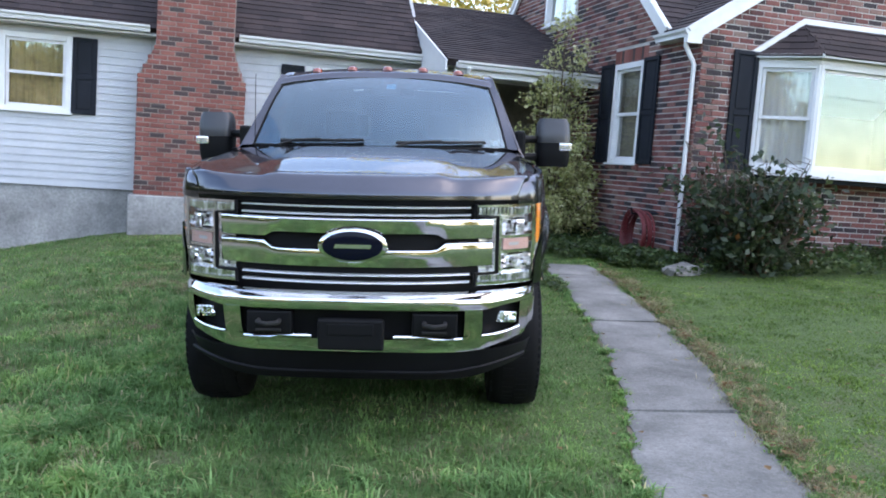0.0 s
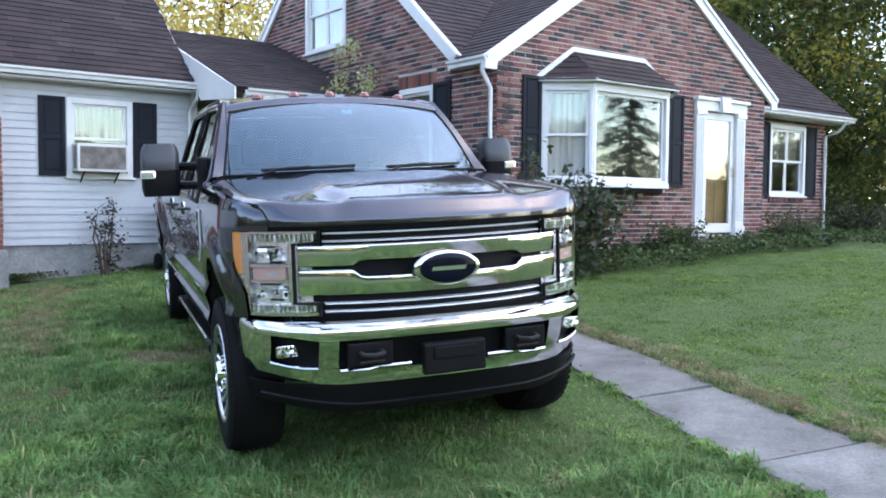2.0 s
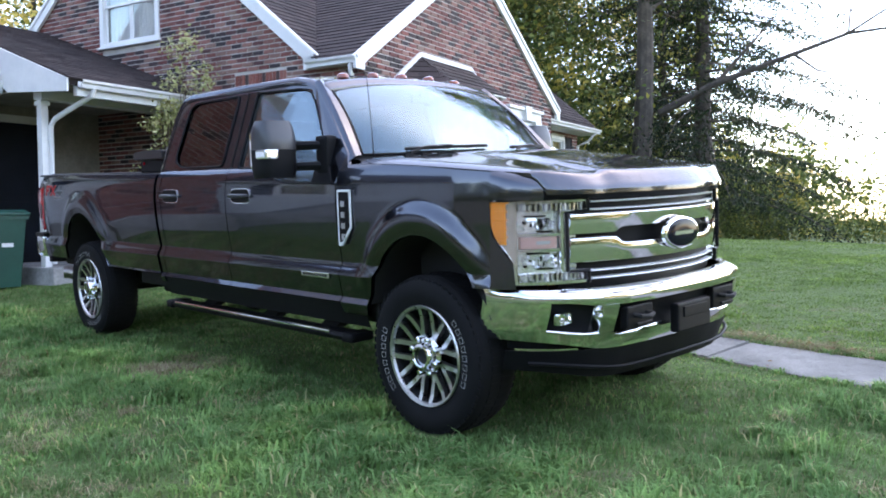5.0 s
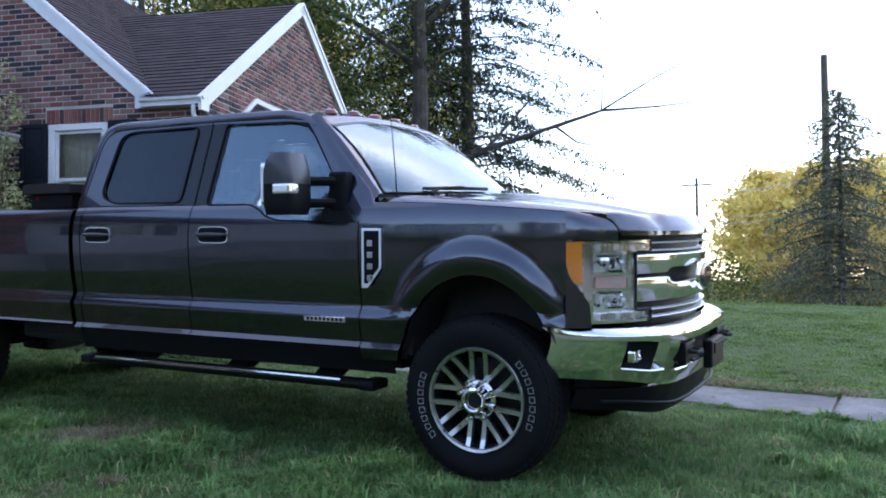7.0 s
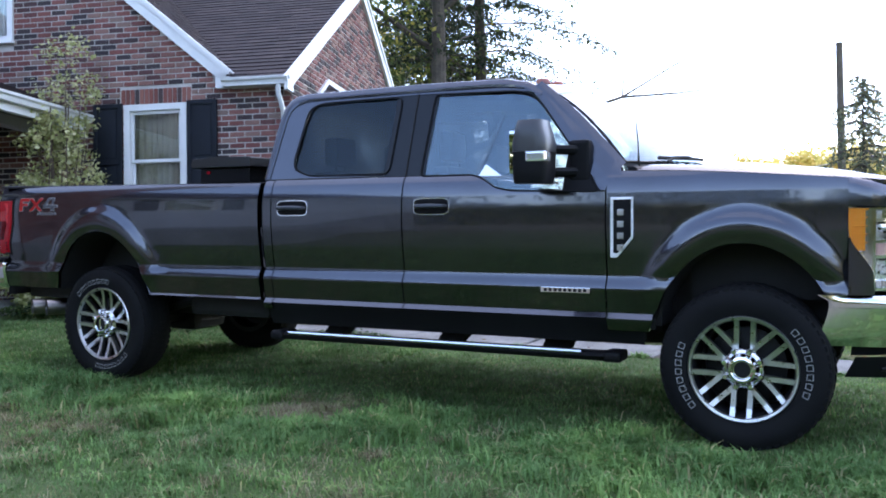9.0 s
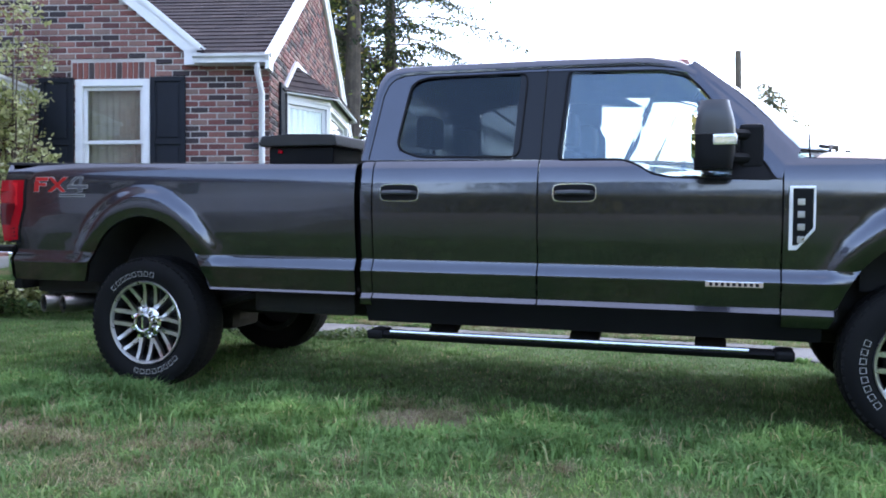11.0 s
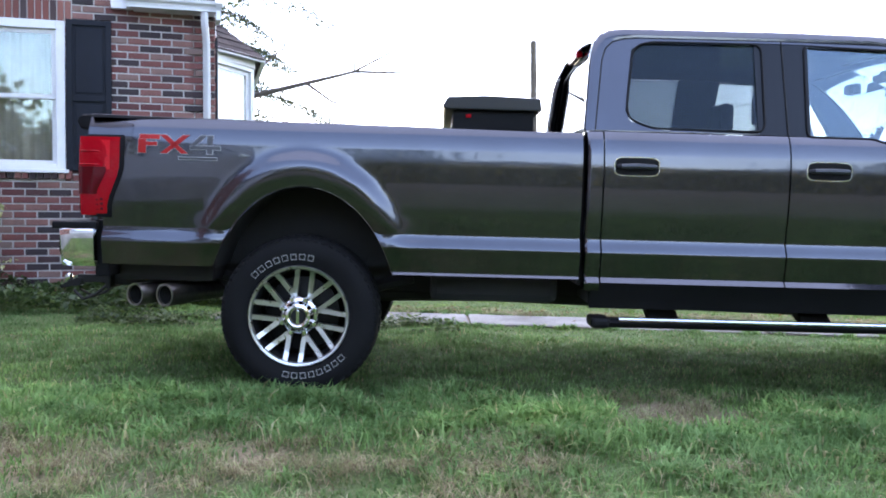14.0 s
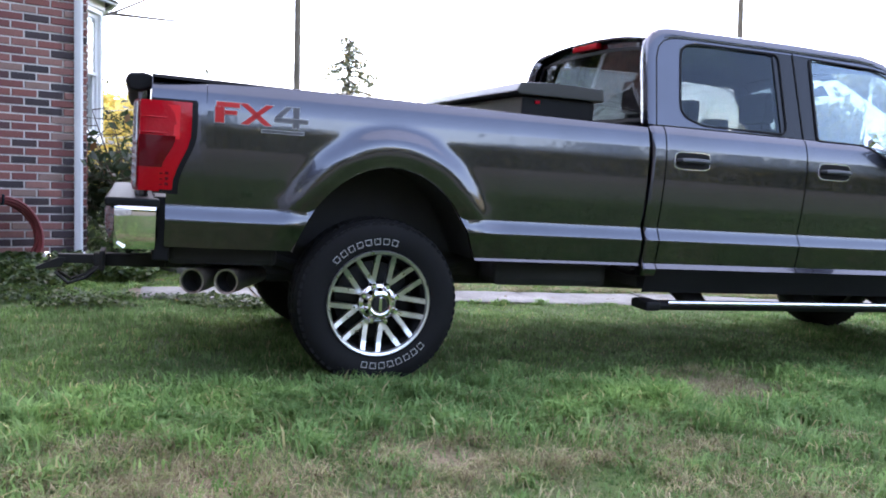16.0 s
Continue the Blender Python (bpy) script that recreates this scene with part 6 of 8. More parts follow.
for z, h in ((0.578, 0.010),):
    for s in (-1, 1):
        bm = bmesh.new()
        tube(bm, [bumper_point(s * x, 0.566 + (0.0 if x > 0.36 else 0.012), 0.004) for x in (0.20, 0.30, 0.36, 0.40, 0.48, 0.54)], 0.011, 8)
        part("bumper_lip", bm, M_CHROME, bumper, smooth=True)
        bm = bmesh.new()
        tube(bm, [bumper_point(s * x, 0.58 + 0.02 * smooth_step(0.7, 0.84, x), 0.004) for x in (0.635, 0.70, 0.76, 0.80, 0.825)], 0.009, 8)
        part("bumper_lip", bm, M_CHROME, bumper, smooth=True)
for s in (-1, 1):
    bm = bmesh.new()
    cx, cy = s * 0.755, curve_at(BUMPER, 0.755) + 0.02
    box(bm, cx - 0.052, cx + 0.052, cy + 0.030, cy + 0.075, 0.628, 0.688, 0.012)
    fog = part("fog_lamp", bm, M_CHROME, bumper, "bright rectangular fog lamp")
    rng = random.Random(4)
    bm = bmesh.new()
    for i in range(5):
        for j in range(3):
            x, z = cx - 0.038 + i * 0.019, 0.640 + j * 0.018
            t1, t2 = rng.uniform(-0.008, 0.008), rng.uniform(-0.008, 0.008)
            prism(bm, [(x + a * 0.008, cy + 0.028 + a * t1 + c * t2, z + c * 0.0075) for a, c in ((-1, -1), (1, -1), (1, 1), (-1, 1))], (0, 0.012, 0))
    part("fog_facets", bm, M_SILVER if s > 0 else M_CHROME, fog, "bright fog lamp facets")
    bm = bmesh.new()
    hx = s * 0.40
    box(bm, hx - 0.11, hx + 0.11, -0.945, -0.90, 0.585, 0.70, 0.01)
    part("hook_surround", bm, M_PLASTIC, bumper)
    bm = bmesh.new()
    tube(bm, [(hx - 0.05, -0.93, 0.655), (hx - 0.05, -0.985, 0.65), (hx, -1.0, 0.645), (hx + 0.05, -0.985, 0.65), (hx + 0.05, -0.93, 0.655)], 0.012, 8)
    tube(bm, [(hx - 0.06, -0.965, 0.61), (hx + 0.06, -0.965, 0.61)], 0.008, 6)
    part("tow_hook", bm, M_CHASSIS, bumper, "black tow hook", smooth=True)
bm = bmesh.new()
box(bm, -0.158, 0.158, -1.005, -0.955, 0.525, 0.675, 0.012)
bracket = part("plate_bracket", bm, M_PLASTIC, truck, "empty black number plate bracket")
bm = bmesh.new()
box(bm, -0.11, 0.11, -1.012, -1.003, 0.60, 0.655, 0.004)
part("bracket_panel", bm, M_PLASTIC, bracket)
bm = shell([[(x * (1 - 0.03 * f), curve_at(BUMPER, abs(x)) + 0.07 + 0.05 * f, 0.50 - 0.155 * f + 0.05 * smooth_step(0.5, 0.9, abs(x)) * f) for x in spaced(-0.90, 0.90, 40)] for f in spaced(0, 1, 5)], 0.02, (0, 1, 0))
dam = part("air_dam", bm, M_PLASTIC, truck, "black lower air dam", smooth=True)
bm = bmesh.new()
tube(bm, [(x, curve_at(BUMPER, abs(x)) + 0.075, 0.392 + 0.05 * smooth_step(0.4, 0.9, abs(x))) for x in spaced(-0.86, 0.86, 30)], 0.010, 6)
part("dam_lip", bm, M_PLASTIC, dam, smooth=True)

# bed: floor, front wall, tailgate, rear bumper, hitch, exhaust
bm = bmesh.new()
box(bm, -0.59, 0.59, 3.04, 5.60, 0.80, 0.84), box(bm, -0.86, 0.86, 3.02, 3.06, 0.70, 1.43)
part("bed_floor", bm, M_PLASTIC, truck, "black bed floor and front wall")
bm = bmesh.new()
box(bm, -0.91, 0.91, 5.50, 5.575, 0.60, 0.90, 0.01)
part("bumper_filler", bm, M_PLASTIC, truck, "black plastic filler behind the rear bumper")
bm = bmesh.new()
box(bm, -0.78, 0.78, 4.98, 5.50, 0.57, 0.72, 0.03)
part("spare_wheel_carrier", bm, M_CHASSIS, truck)
bm = bmesh.new()
box(bm, -0.765, 0.765, 5.60, 5.66, 0.86, 1.425, 0.02)
tailgate = part("tailgate", bm, M_PAINT, truck, "closed dark grey tailgate")
bm = bmesh.new()
prism(bm, [(-0.80, 5.58, 1.40), (-0.80, 5.66, 1.375), (-0.80, 5.70, 1.385), (-0.80, 5.72, 1.425), (-0.80, 5.70, 1.458), (-0.80, 5.64, 1.466), (-0.80, 5.60, 1.456)], (1.60, 0, 0), 0.012)
part("tailgate_cap", bm, M_PLASTIC, tailgate, "dark moulded tailgate top cap")
bm = bmesh.new()
rows = [[(x, 5.80 - 0.06 * (abs(x) / 0.97) ** 4 - d, z) for x in spaced(-0.955, 0.955, 30)] for z, d in ((0.655, 0.05), (0.68, 0.015), (0.74, 0.0), (0.80, 0.0), (0.835, 0.012))]
loft(bm, rows)
for s in (-1, 1):
    loft(bm, [[(s * (xx - d * 0.4 - 0.08 * (0.85 - z)), y, z) for xx, y in ((0.945, 5.555), (0.965, 5.565), (0.968, 5.64), (0.966, 5.70), (0.955, 5.742))] for z, d in ((0.655, 0.05), (0.68, 0.015), (0.70, 0.003), (0.74, 0.0), (0.80, 0.0), (0.835, 0.0), (0.845, 0.006), (0.852, 0.02))])
rear_bumper = part("rear_bumper", bm, M_CHROME, truck, "chrome rear step bumper", smooth=True)
bm = bmesh.new()
box(bm, -0.955, 0.955, 5.55, 5.785, 0.848, 0.890, 0.012)
part("step_pad", bm, M_PLASTIC, rear_bumper)
bm = bmesh.new()
box(bm, -0.035, 0.035, 5.45, 5.86, 0.46, 0.53, 0.006), box(bm, -0.025, 0.025, 5.86, 6.04, 0.470, 0.520, 0.006)
prism(bm, [(-0.032, 6.02, 0.45), (-0.032, 6.14, 0.43), (-0.032, 6.15, 0.445), (-0.032, 6.04, 0.50), (-0.032, 6.0, 0.50)], (0.064, 0, 0), 0.004)
box(bm, -0.10, 0.10, 5.80, 5.83, 0.44, 0.55, 0.01)
for x in (-0.08, 0.08):
    tube(bm, [(x, 5.83, 0.46), (x * 1.1, 5.90, 0.40), (x, 5.98, 0.37), (x * 0.5, 6.05, 0.42)], 0.010, 6)
hitch = part("hitch", bm, M_CHASSIS, truck, "black ball mount hitch")
bm = bmesh.new()
revolve(bm, [(0.003, 0.058), (0.018, 0.052), (0.026, 0.03), (0.02, 0.008), (0.013, 0.0), (0.013, -0.03)], 14, Matrix.Translation((0, 6.10, 0.47)) @ pose(0, 0, 0, 0, -90, 0))
part("hitch_ball", bm, M_CHROME, hitch, "chrome hitch ball", smooth=True)
for k, y in enumerate((5.20, 5.36)):
    bm = bmesh.new()
    tip = Vector((-0.84, y + 0.03, 0.50))
    back = Vector((-0.45, y - 0.18, 0.50))
    d = (back - tip).normalized()
    tube(bm, [tip, tip + d * 0.13], [0.062, 0.060], 20, cap=False), tube(bm, [tip, tip + d * 0.0015], [0.062, 0.0525], 20, cap=False), tube(bm, [tip + d * 0.0015, tip + d * 0.02], [0.0525, 0.0522], 20, cap=False)
    tube(bm, [tip + d * 0.13, back], [0.056, 0.05], 16)
    exhaust_tip = part("exhaust_tip", bm, M_STEEL, truck, "round steel exhaust tip", smooth=True)
    bm = bmesh.new()
    tube(bm, [tip + d * 0.010, tip + d * 0.125], [0.0525, 0.0485], 20, cap=False), tube(bm, [tip + d * 0.12, tip + d * 0.126], 0.048, 20)
    part("sooty_bore", bm, M_CHASSIS, exhaust_tip, "sooty black inside of the pipe", smooth=True)

# chassis
bm = bmesh.new()
for s in (-1, 1):
    box(bm, *sorted((s * 0.40, s * 0.50)), -0.6, 5.5, 0.52, 0.68)
    tube(bm, [(s * 0.52, 3.9, 0.60), (s * 0.52, 4.47, 0.44), (s * 0.52, 5.1, 0.62)], 0.035, 6)
    tube(bm, [(s * 0.62, 0.05, 0.45), (s * 0.60, 0.12, 1.0)], 0.04, 8), tube(bm, [(s * 0.60, 4.30, 0.42), (s * 0.55, 4.05, 0.95)], 0.03, 8)
tube(bm, [(-0.70, 0, 0.42), (0.70, 0, 0.42)], 0.055, 8), tube(bm, [(-0.70, 4.47, 0.42), (0.70, 4.47, 0.42)], 0.06, 8)
tube(bm, [(0, 1.2, 0.52), (0, 4.4, 0.44)], 0.05, 8)
box(bm, -0.20, 0.20, 4.30, 4.66, 0.28, 0.58, 0.08), box(bm, -0.35, 0.1, 0.3, 1.6, 0.42, 0.62, 0.05)
box(bm, 0.5, 0.78, 1.6, 3.0, 0.44, 0.66, 0.05), box(bm, -0.78, -0.52, 3.1, 3.8, 0.50, 0.66, 0.04)
box(bm, -0.58, 0.58, 3.0, 5.5, 0.66, 0.80), box(bm, -0.86, 0.86, 0.5, 2.95, 0.52, 0.58)
tube(bm, [(-0.3, 1.5, 0.46), (-0.32, 3.4, 0.5), (-0.45, 5.02, 0.5)], 0.05, 8)
part("chassis", bm, M_CHASSIS, truck, "black chassis frame, axles and driveshaft")
bm = bmesh.new()
box(bm, -0.70, 0.70, -0.62, 0.3, 0.75, 1.30)
part("engine_bay", bm, M_CHASSIS, truck)


# wheels
def wheel(m, turn, mark, drive):
    """A wheel with its outer side to -x."""
    bm = bmesh.new()
    open_revolve(bm, [(0.268, -0.125), (0.272, -0.133), (0.264, -0.137), (0.252, -0.130), (0.240, -0.10), (0.234, 0.05), (0.262, 0.13), (0.225, 0.13), (0.20, 0.01), (0.12, -0.01), (0.004, -0.01)], 48)
    w = part("wheel", bm, M_RIMDARK, truck, "black and machined alloy wheel with outlined all-terrain tyre", smooth=True, m=m)
    bm = bmesh.new()
    prof = [(0.262, 0.120), (0.300, 0.140), (0.350, 0.144), (0.392, 0.136), (0.412, 0.118), (0.420, 0.09), (0.4235, 0.04), (0.4235, -0.04), (0.420, -0.09), (0.412, -0.118), (0.392, -0.136), (0.350, -0.146), (0.318, -0.143), (0.290, -0.136), (0.268, -0.128), (0.258, -0.118)]
    open_revolve(bm, prof, 64)
    tyre = part("tyre", bm, M_RUBBER, w, "worn black all-terrain tyre", smooth=True)
    bm = bmesh.new()
    for k in range(60):
        a = 2 * math.pi * k / 60
        for x0, x1, da in ((-0.132, -0.075, 0.0), (-0.065, -0.008, 0.05), (0.008, 0.065, 0.0), (0.075, 0.132, 0.05)):
            r0, r1 = (0.396, 0.4095) if abs(x0 + x1) > 0.15 else (0.415, 0.4265)
            c = [(x, r * math.cos(a + da + e), r * math.sin(a + da + e)) for r in (r0, r1) for x, e in ((x0, -0.036), (x1, -0.030), (x1, 0.036), (x0, 0.030))]
            vs = [bm.verts.new(p) for p in c]
            for f in ((4, 5, 6, 7), (0, 1, 5, 4), (1, 2, 6, 5), (2, 3, 7, 6), (3, 0, 4, 7)):
                bm.faces.new([vs[i] for i in f])
    part("tread", bm, M_RUBBER, tyre)
    for centre in (mark, mark + math.pi):
        for k in range(8):
            a = centre + (k - 3.5) * 0.145
            bm = bmesh.new()
            for r0, r1, e0, e1 in ((0.299, 0.302, -0.048, 0.048), (0.327, 0.330, -0.048, 0.048), (0.302, 0.327, -0.048, -0.040), (0.302, 0.327, 0.040, 0.048)):
                loft(bm, [[(-0.1465 + 0.10 * max(0.0, 0.322 - r), r * math.cos(a + e), r * math.sin(a + e)) for e in (e0, (e0 + e1) / 2, e1)] for r in (r0, r1)])
            part("tyre_marking", bm, M_LETTER, tyre, "plain white outline bars")
    for k in range(8):
        a = turn + 2 * math.pi * k / 8
        for off in (-0.040, 0.040):
            bm = bmesh.new()
            ca, sa = math.cos(a), math.sin(a)
            P = lambda r, t, x: (x, r * ca - (off + t) * sa, r * sa + (off + t) * ca)  # noqa: E731
            rows = [[P(r, -0.0135, x + 0.03), P(r, -0.0125, x), P(r, 0.0125, x), P(r, 0.0135, x + 0.03)] for r, x in ((0.080, -0.095), (0.13, -0.102), (0.20, -0.112), (0.252, -0.130))]
            loft(bm, rows)
            part("spoke", bm, M_MACHINED, w)
    bm = bmesh.new()
    open_revolve(bm, [(0.246, -0.124), (0.252, -0.138), (0.264, -0.1415), (0.270, -0.132)], 48)
    part("rim_lip", bm, M_MACHINED, w, smooth=True)
    bm = bmesh.new()
    revolve(bm, [(0.100, -0.07), (0.100, -0.106), (0.092, -0.116), (0.080, -0.122), (0.072, -0.146), (0.066, -0.160), (0.054, -0.163), (0.047, -0.158), (0.044, -0.140), (0.004, -0.138)], 32)
    hub = part("hub_cap", bm, M_CHROME, w, "chrome hub cap", smooth=True)
    bm = bmesh.new()
    revolve(bm, [(0.040, -0.136), (0.040, -0.150 if drive else -0.142), (0.034, -0.156 if drive else -0.1425), (0.004, -0.157 if drive else -0.143)], 20)
    part("hub_centre", bm, M_RIMDARK, hub, "dark hub centre", smooth=True)
    if drive:
        bm = bmesh.new()
        box(bm, -0.164, -0.150, -0.008, 0.008, -0.036, 0.036, 0.003)
        part("hub_bar", bm, M_CHROME, hub)
    for k in range(8):
        a = turn + 0.3 + 2 * math.pi * k / 8
        bm = bmesh.new()
        revolve(bm, [(0.016, -0.10), (0.016, -0.140), (0.011, -0.148)], 8, Matrix.Translation((0, 0.092 * math.cos(a), 0.094 * math.sin(a))))
        part("lug_nut", bm, M_CHROME, w)
    return w


for s, y, turn, mark in ((-1, FRONT_HUB, 0.04, -0.17), (-1, REAR_HUB, 0.12, 1.26), (1, FRONT_HUB, 0.1, 0.6), (1, REAR_HUB, 0.3, 2.2)):
    wheel(Matrix.Translation((s * (0.816 if y > 1 else 0.84), y + (0.017 if y > 1 else 0.0), HUB_Z - (0.004 if y > 1 else 0.011))) @ pose(0, 0, 0, 0, 0, 0 if s < 0 else 180), turn, mark, y > 1)

def lift_cab(rise, back):
    """Above the belt line the cab stands a little taller and reaches back to the bed."""
    for ob in truck.children_recursive:
        if ob.type != "MESH" or "mirror" in ob.name or "aerial" in ob.name:
            continue
        for v in ob.data.vertices:
            if v.co.z > 1.436 and v.co.y < 3.012 and abs(v.co.x) < 0.97:
                v.co.y += (0.012 if ob.name.startswith(("cab_back", "rear_window")) else back) * smooth_step(2.66, 2.92, v.co.y)
                v.co.z += rise * min(1.0, (v.co.z - 1.436) / 0.52) * smooth_step(0.55, 1.05, v.co.y)


lift_cab(0.036, 0.046)

# toolbox across the bed
toolbox = thing("toolbox", "black steel crossover toolbox in the truck bed", "toolbox", truck.matrix_basis @ Matrix.Translation((0, 0, -0.015)))
bm = bmesh.new()
box(bm, -0.76, 0.76, 3.26, 3.70, 1.449, 1.555, 0.01)
part("tray", bm, M_PLASTIC, toolbox)
bm = bmesh.new()
prism(bm, [(-0.80, 3.22, 1.556), (-0.80, 3.74, 1.556), (-0.80, 3.755, 1.575), (-0.80, 3.73, 1.622), (-0.80, 3.52, 1.632), (-0.80, 3.23, 1.625)], (1.60, 0, 0), 0.008)
lid = part("lid", bm, M_GLOSSBLACK, toolbox, "glossy black ribbed lid")
for s in (-1, 1):
    bm = bmesh.new()
    box(bm, *sorted((s * 0.765, s * 0.775)), 3.60, 3.63, 1.515, 1.535, 0.004)
    part("latch", bm, M_RED, lid, "small red latch")


# ---- house fittings and loose things ----
def house_point(u, v, z=0.0):
    return HOUSE_POSE @ Vector((u, v, z))


M_ACWHITE = varied("yellowed_white_plastic", [(0.0, (0.62, 0.62, 0.58)), (1.0, (0.72, 0.71, 0.68))], 0.5, wear=0.12, grain=18)
M_ACBACK = varied("stained_ac_panel", [(0.0, (0.16, 0.13, 0.11)), (1.0, (0.34, 0.31, 0.28))], 0.7, wear=0.4, grain=9, coarse=5)
ac = thing("air_conditioner", "off-white window air conditioner with side louvres", "air conditioner", HOUSE_POSE @ Matrix.Translation((0, 0, 0)))
bm = bmesh.new()
box(bm, 0.68, 1.42, 9.17, 9.60, 1.79, 2.20, 0.012)
part("casing", bm, M_ACWHITE, ac)
for k in range(9):
    bm = bmesh.new()
    box(bm, 0.672, 0.682, 9.22, 9.36, 1.84 + k * 0.037, 1.858 + k * 0.037)
    part("louvre", bm, M_SHUTTER, ac)
bm = bmesh.new()
box(bm, 0.72, 1.38, 9.160, 9.172, 1.83, 2.16, 0.004)
part("back_grille", bm, M_ACBACK, ac, "stained brownish rear panel")
bm = bmesh.new()
tube(bm, [(0.80, 9.25, 1.79), (0.80, 9.48, 1.64)], 0.012, 6)
part("support", bm, M_SHUTTER, ac)
bm = bmesh.new()
tube(bm, [(1.30, 9.25, 1.79), (1.30, 9.48, 1.64)], 0.012, 6)
part("support", bm, M_SHUTTER, ac)

M_BIN = varied("green_bin_plastic", [(0.0, (0.007, 0.055, 0.040)), (1.0, (0.011, 0.078, 0.055))], 0.45, wear=0.15, grain=30, relief=0.1)
bin_z = ground_z(*house_point(2.12, 9.0).xy)
wheelie = thing("rubbish_bin", "green plastic wheeled rubbish bin, lid shut, beside the wing", "bin", HOUSE_POSE @ Matrix.Translation((2.12, 8.86, bin_z)))
bm = bmesh.new()
g = loft(bm, [[(-0.23, -0.28, 0.03), (0.23, -0.28, 0.03), (0.23, 0.24, 0.03), (-0.23, 0.24, 0.03)], [(-0.29, -0.34, 0.92), (0.29, -0.34, 0.92), (0.29, 0.34, 0.92), (-0.29, 0.34, 0.92)], [(-0.30, -0.36, 0.92), (0.30, -0.36, 0.92), (0.30, 0.36, 0.92), (-0.30, 0.36, 0.92)], [(-0.30, -0.36, 0.97), (0.30, -0.36, 0.97), (0.30, 0.36, 0.97), (-0.30, 0.36, 0.97)]], True)
bm.faces.new(g[0]), bm.faces.new(g[-1])
bmesh.ops.bevel(bm, geom=[e for e in bm.edges if abs(e.verts[0].co.z - e.verts[1].co.z) > 0.1], offset=0.03, segments=3, affect="EDGES")
bin_body = part("body", bm, M_BIN, wheelie, smooth=True)
bm = bmesh.new()
prism(bm, [(-0.315, -0.38, 0.972), (-0.315, 0.38, 0.972), (-0.315, 0.38, 1.02), (-0.315, 0.2, 1.06), (-0.315, -0.25, 1.05), (-0.315, -0.38, 1.01)], (0.63, 0, 0), 0.012)
part("lid", bm, M_BIN, wheelie, "green domed lid")
bm = bmesh.new()
box(bm, -0.07, 0.09, -0.325, -0.318, 0.56, 0.61)
part("label", bm, M_TRIM, bin_body, "small white label, unreadable")
for x in (-0.27, 0.27):
    bm = bmesh.new()
    revolve(bm, [(0.02, -0.03), (0.115, -0.03), (0.13, -0.02), (0.13, 0.02), (0.115, 0.03), (0.02, 0.03)], 24, Matrix.Translation((x, 0.30, 0.13)))
    part("bin_wheel", bm, M_RUBBER, wheelie, smooth=True)

M_HOSE = varied("red_rubber_hose", [(0.0, (0.17, 0.02, 0.025)), (1.0, (0.26, 0.035, 0.035))], 0.45, grain=20)
hose = thing("garden_hose", "coiled dark red garden hose hung on the brick wall", "hose", HOUSE_POSE @ Matrix.Translation((4.80, 5.62, 0.70)))
for k in range(9):
    bm = bmesh.new()
    rr, dx = 0.31 - 0.012 * (k % 4), -0.10 + 0.022 * k
    tube(bm, [(dx + 0.01 * math.sin(3 * t + k), (rr + 0.012 * math.sin(2 * t + k)) * math.cos(t), (rr * 1.08) * math.sin(t) - 0.01 * (k % 3)) for t in spaced(0, 2 * math.pi, 32)], 0.013, 8)
    part("hose_loop", bm, M_HOSE, hose, smooth=True)
bm = bmesh.new()
tube(bm, [(0.22, 0, 0.28), (-0.12, 0, 0.28), (-0.14, 0, 0.36)], 0.012, 6), tube(bm, [(0.22, -0.1, 0.30), (0.22, 0.1, 0.30)], 0.012, 6)
part("hose_hook", bm, M_SHUTTER, hose)

M_ROCK = varied("grey_field_stone", [(0.0, (0.20, 0.19, 0.17)), (1.0, (0.38, 0.36, 0.33))], 0.95, wear=0.35, grain=14, coarse=4, relief=0.6)


def rock(x, y, sx, sy, sz, seed):
    bm = bmesh.new()
    bmesh.ops.create_icosphere(bm, subdivisions=3, radius=1.0)
    for v in bm.verts:
        d = 1 + 0.28 * noise.noise(v.co * 1.6 + Vector((seed, 0, 0))) + 0.08 * noise.noise(v.co * 5)
        v.co = Vector((v.co.x * sx * d, v.co.y * sy * d, max(-0.4, v.co.z) * sz * d))
    ob = part("rock", bm, M_ROCK, None, smooth=True, m=Matrix.Translation((x, y, ground_z(x, y) + sz * 0.3)) @ pose(0, 0, 0, 0, 0, seed * 40))
    return tagged(ob, "flat grey field stone at the edge of the bed", "rock")


rock(3.3, 5.15, 0.36, 0.17, 0.10, 1.0)
rock(2.85, 6.2, 0.14, 0.10, 0.07, 3.0)

# ---- path of concrete slabs ----
PATH_MID = ((-9.0, 1.75), (-4.0, 1.72), (-2.0, 1.74), (-1.0, 1.79), (0.0, 1.89), (1.0, 1.99), (2.0, 2.03), (4.0, 2.02), (6.0, 1.95), (8.6, 1.75))
PATH_HALF = ((-9.0, 0.40), (-1.5, 0.38), (0.0, 0.31), (1.0, 0.325), (2.2, 0.31), (8.6, 0.28))


def path_edges(y):
    mid, half = curve_at(PATH_MID, y), curve_at(PATH_HALF, y)
    return mid - half, mid + half


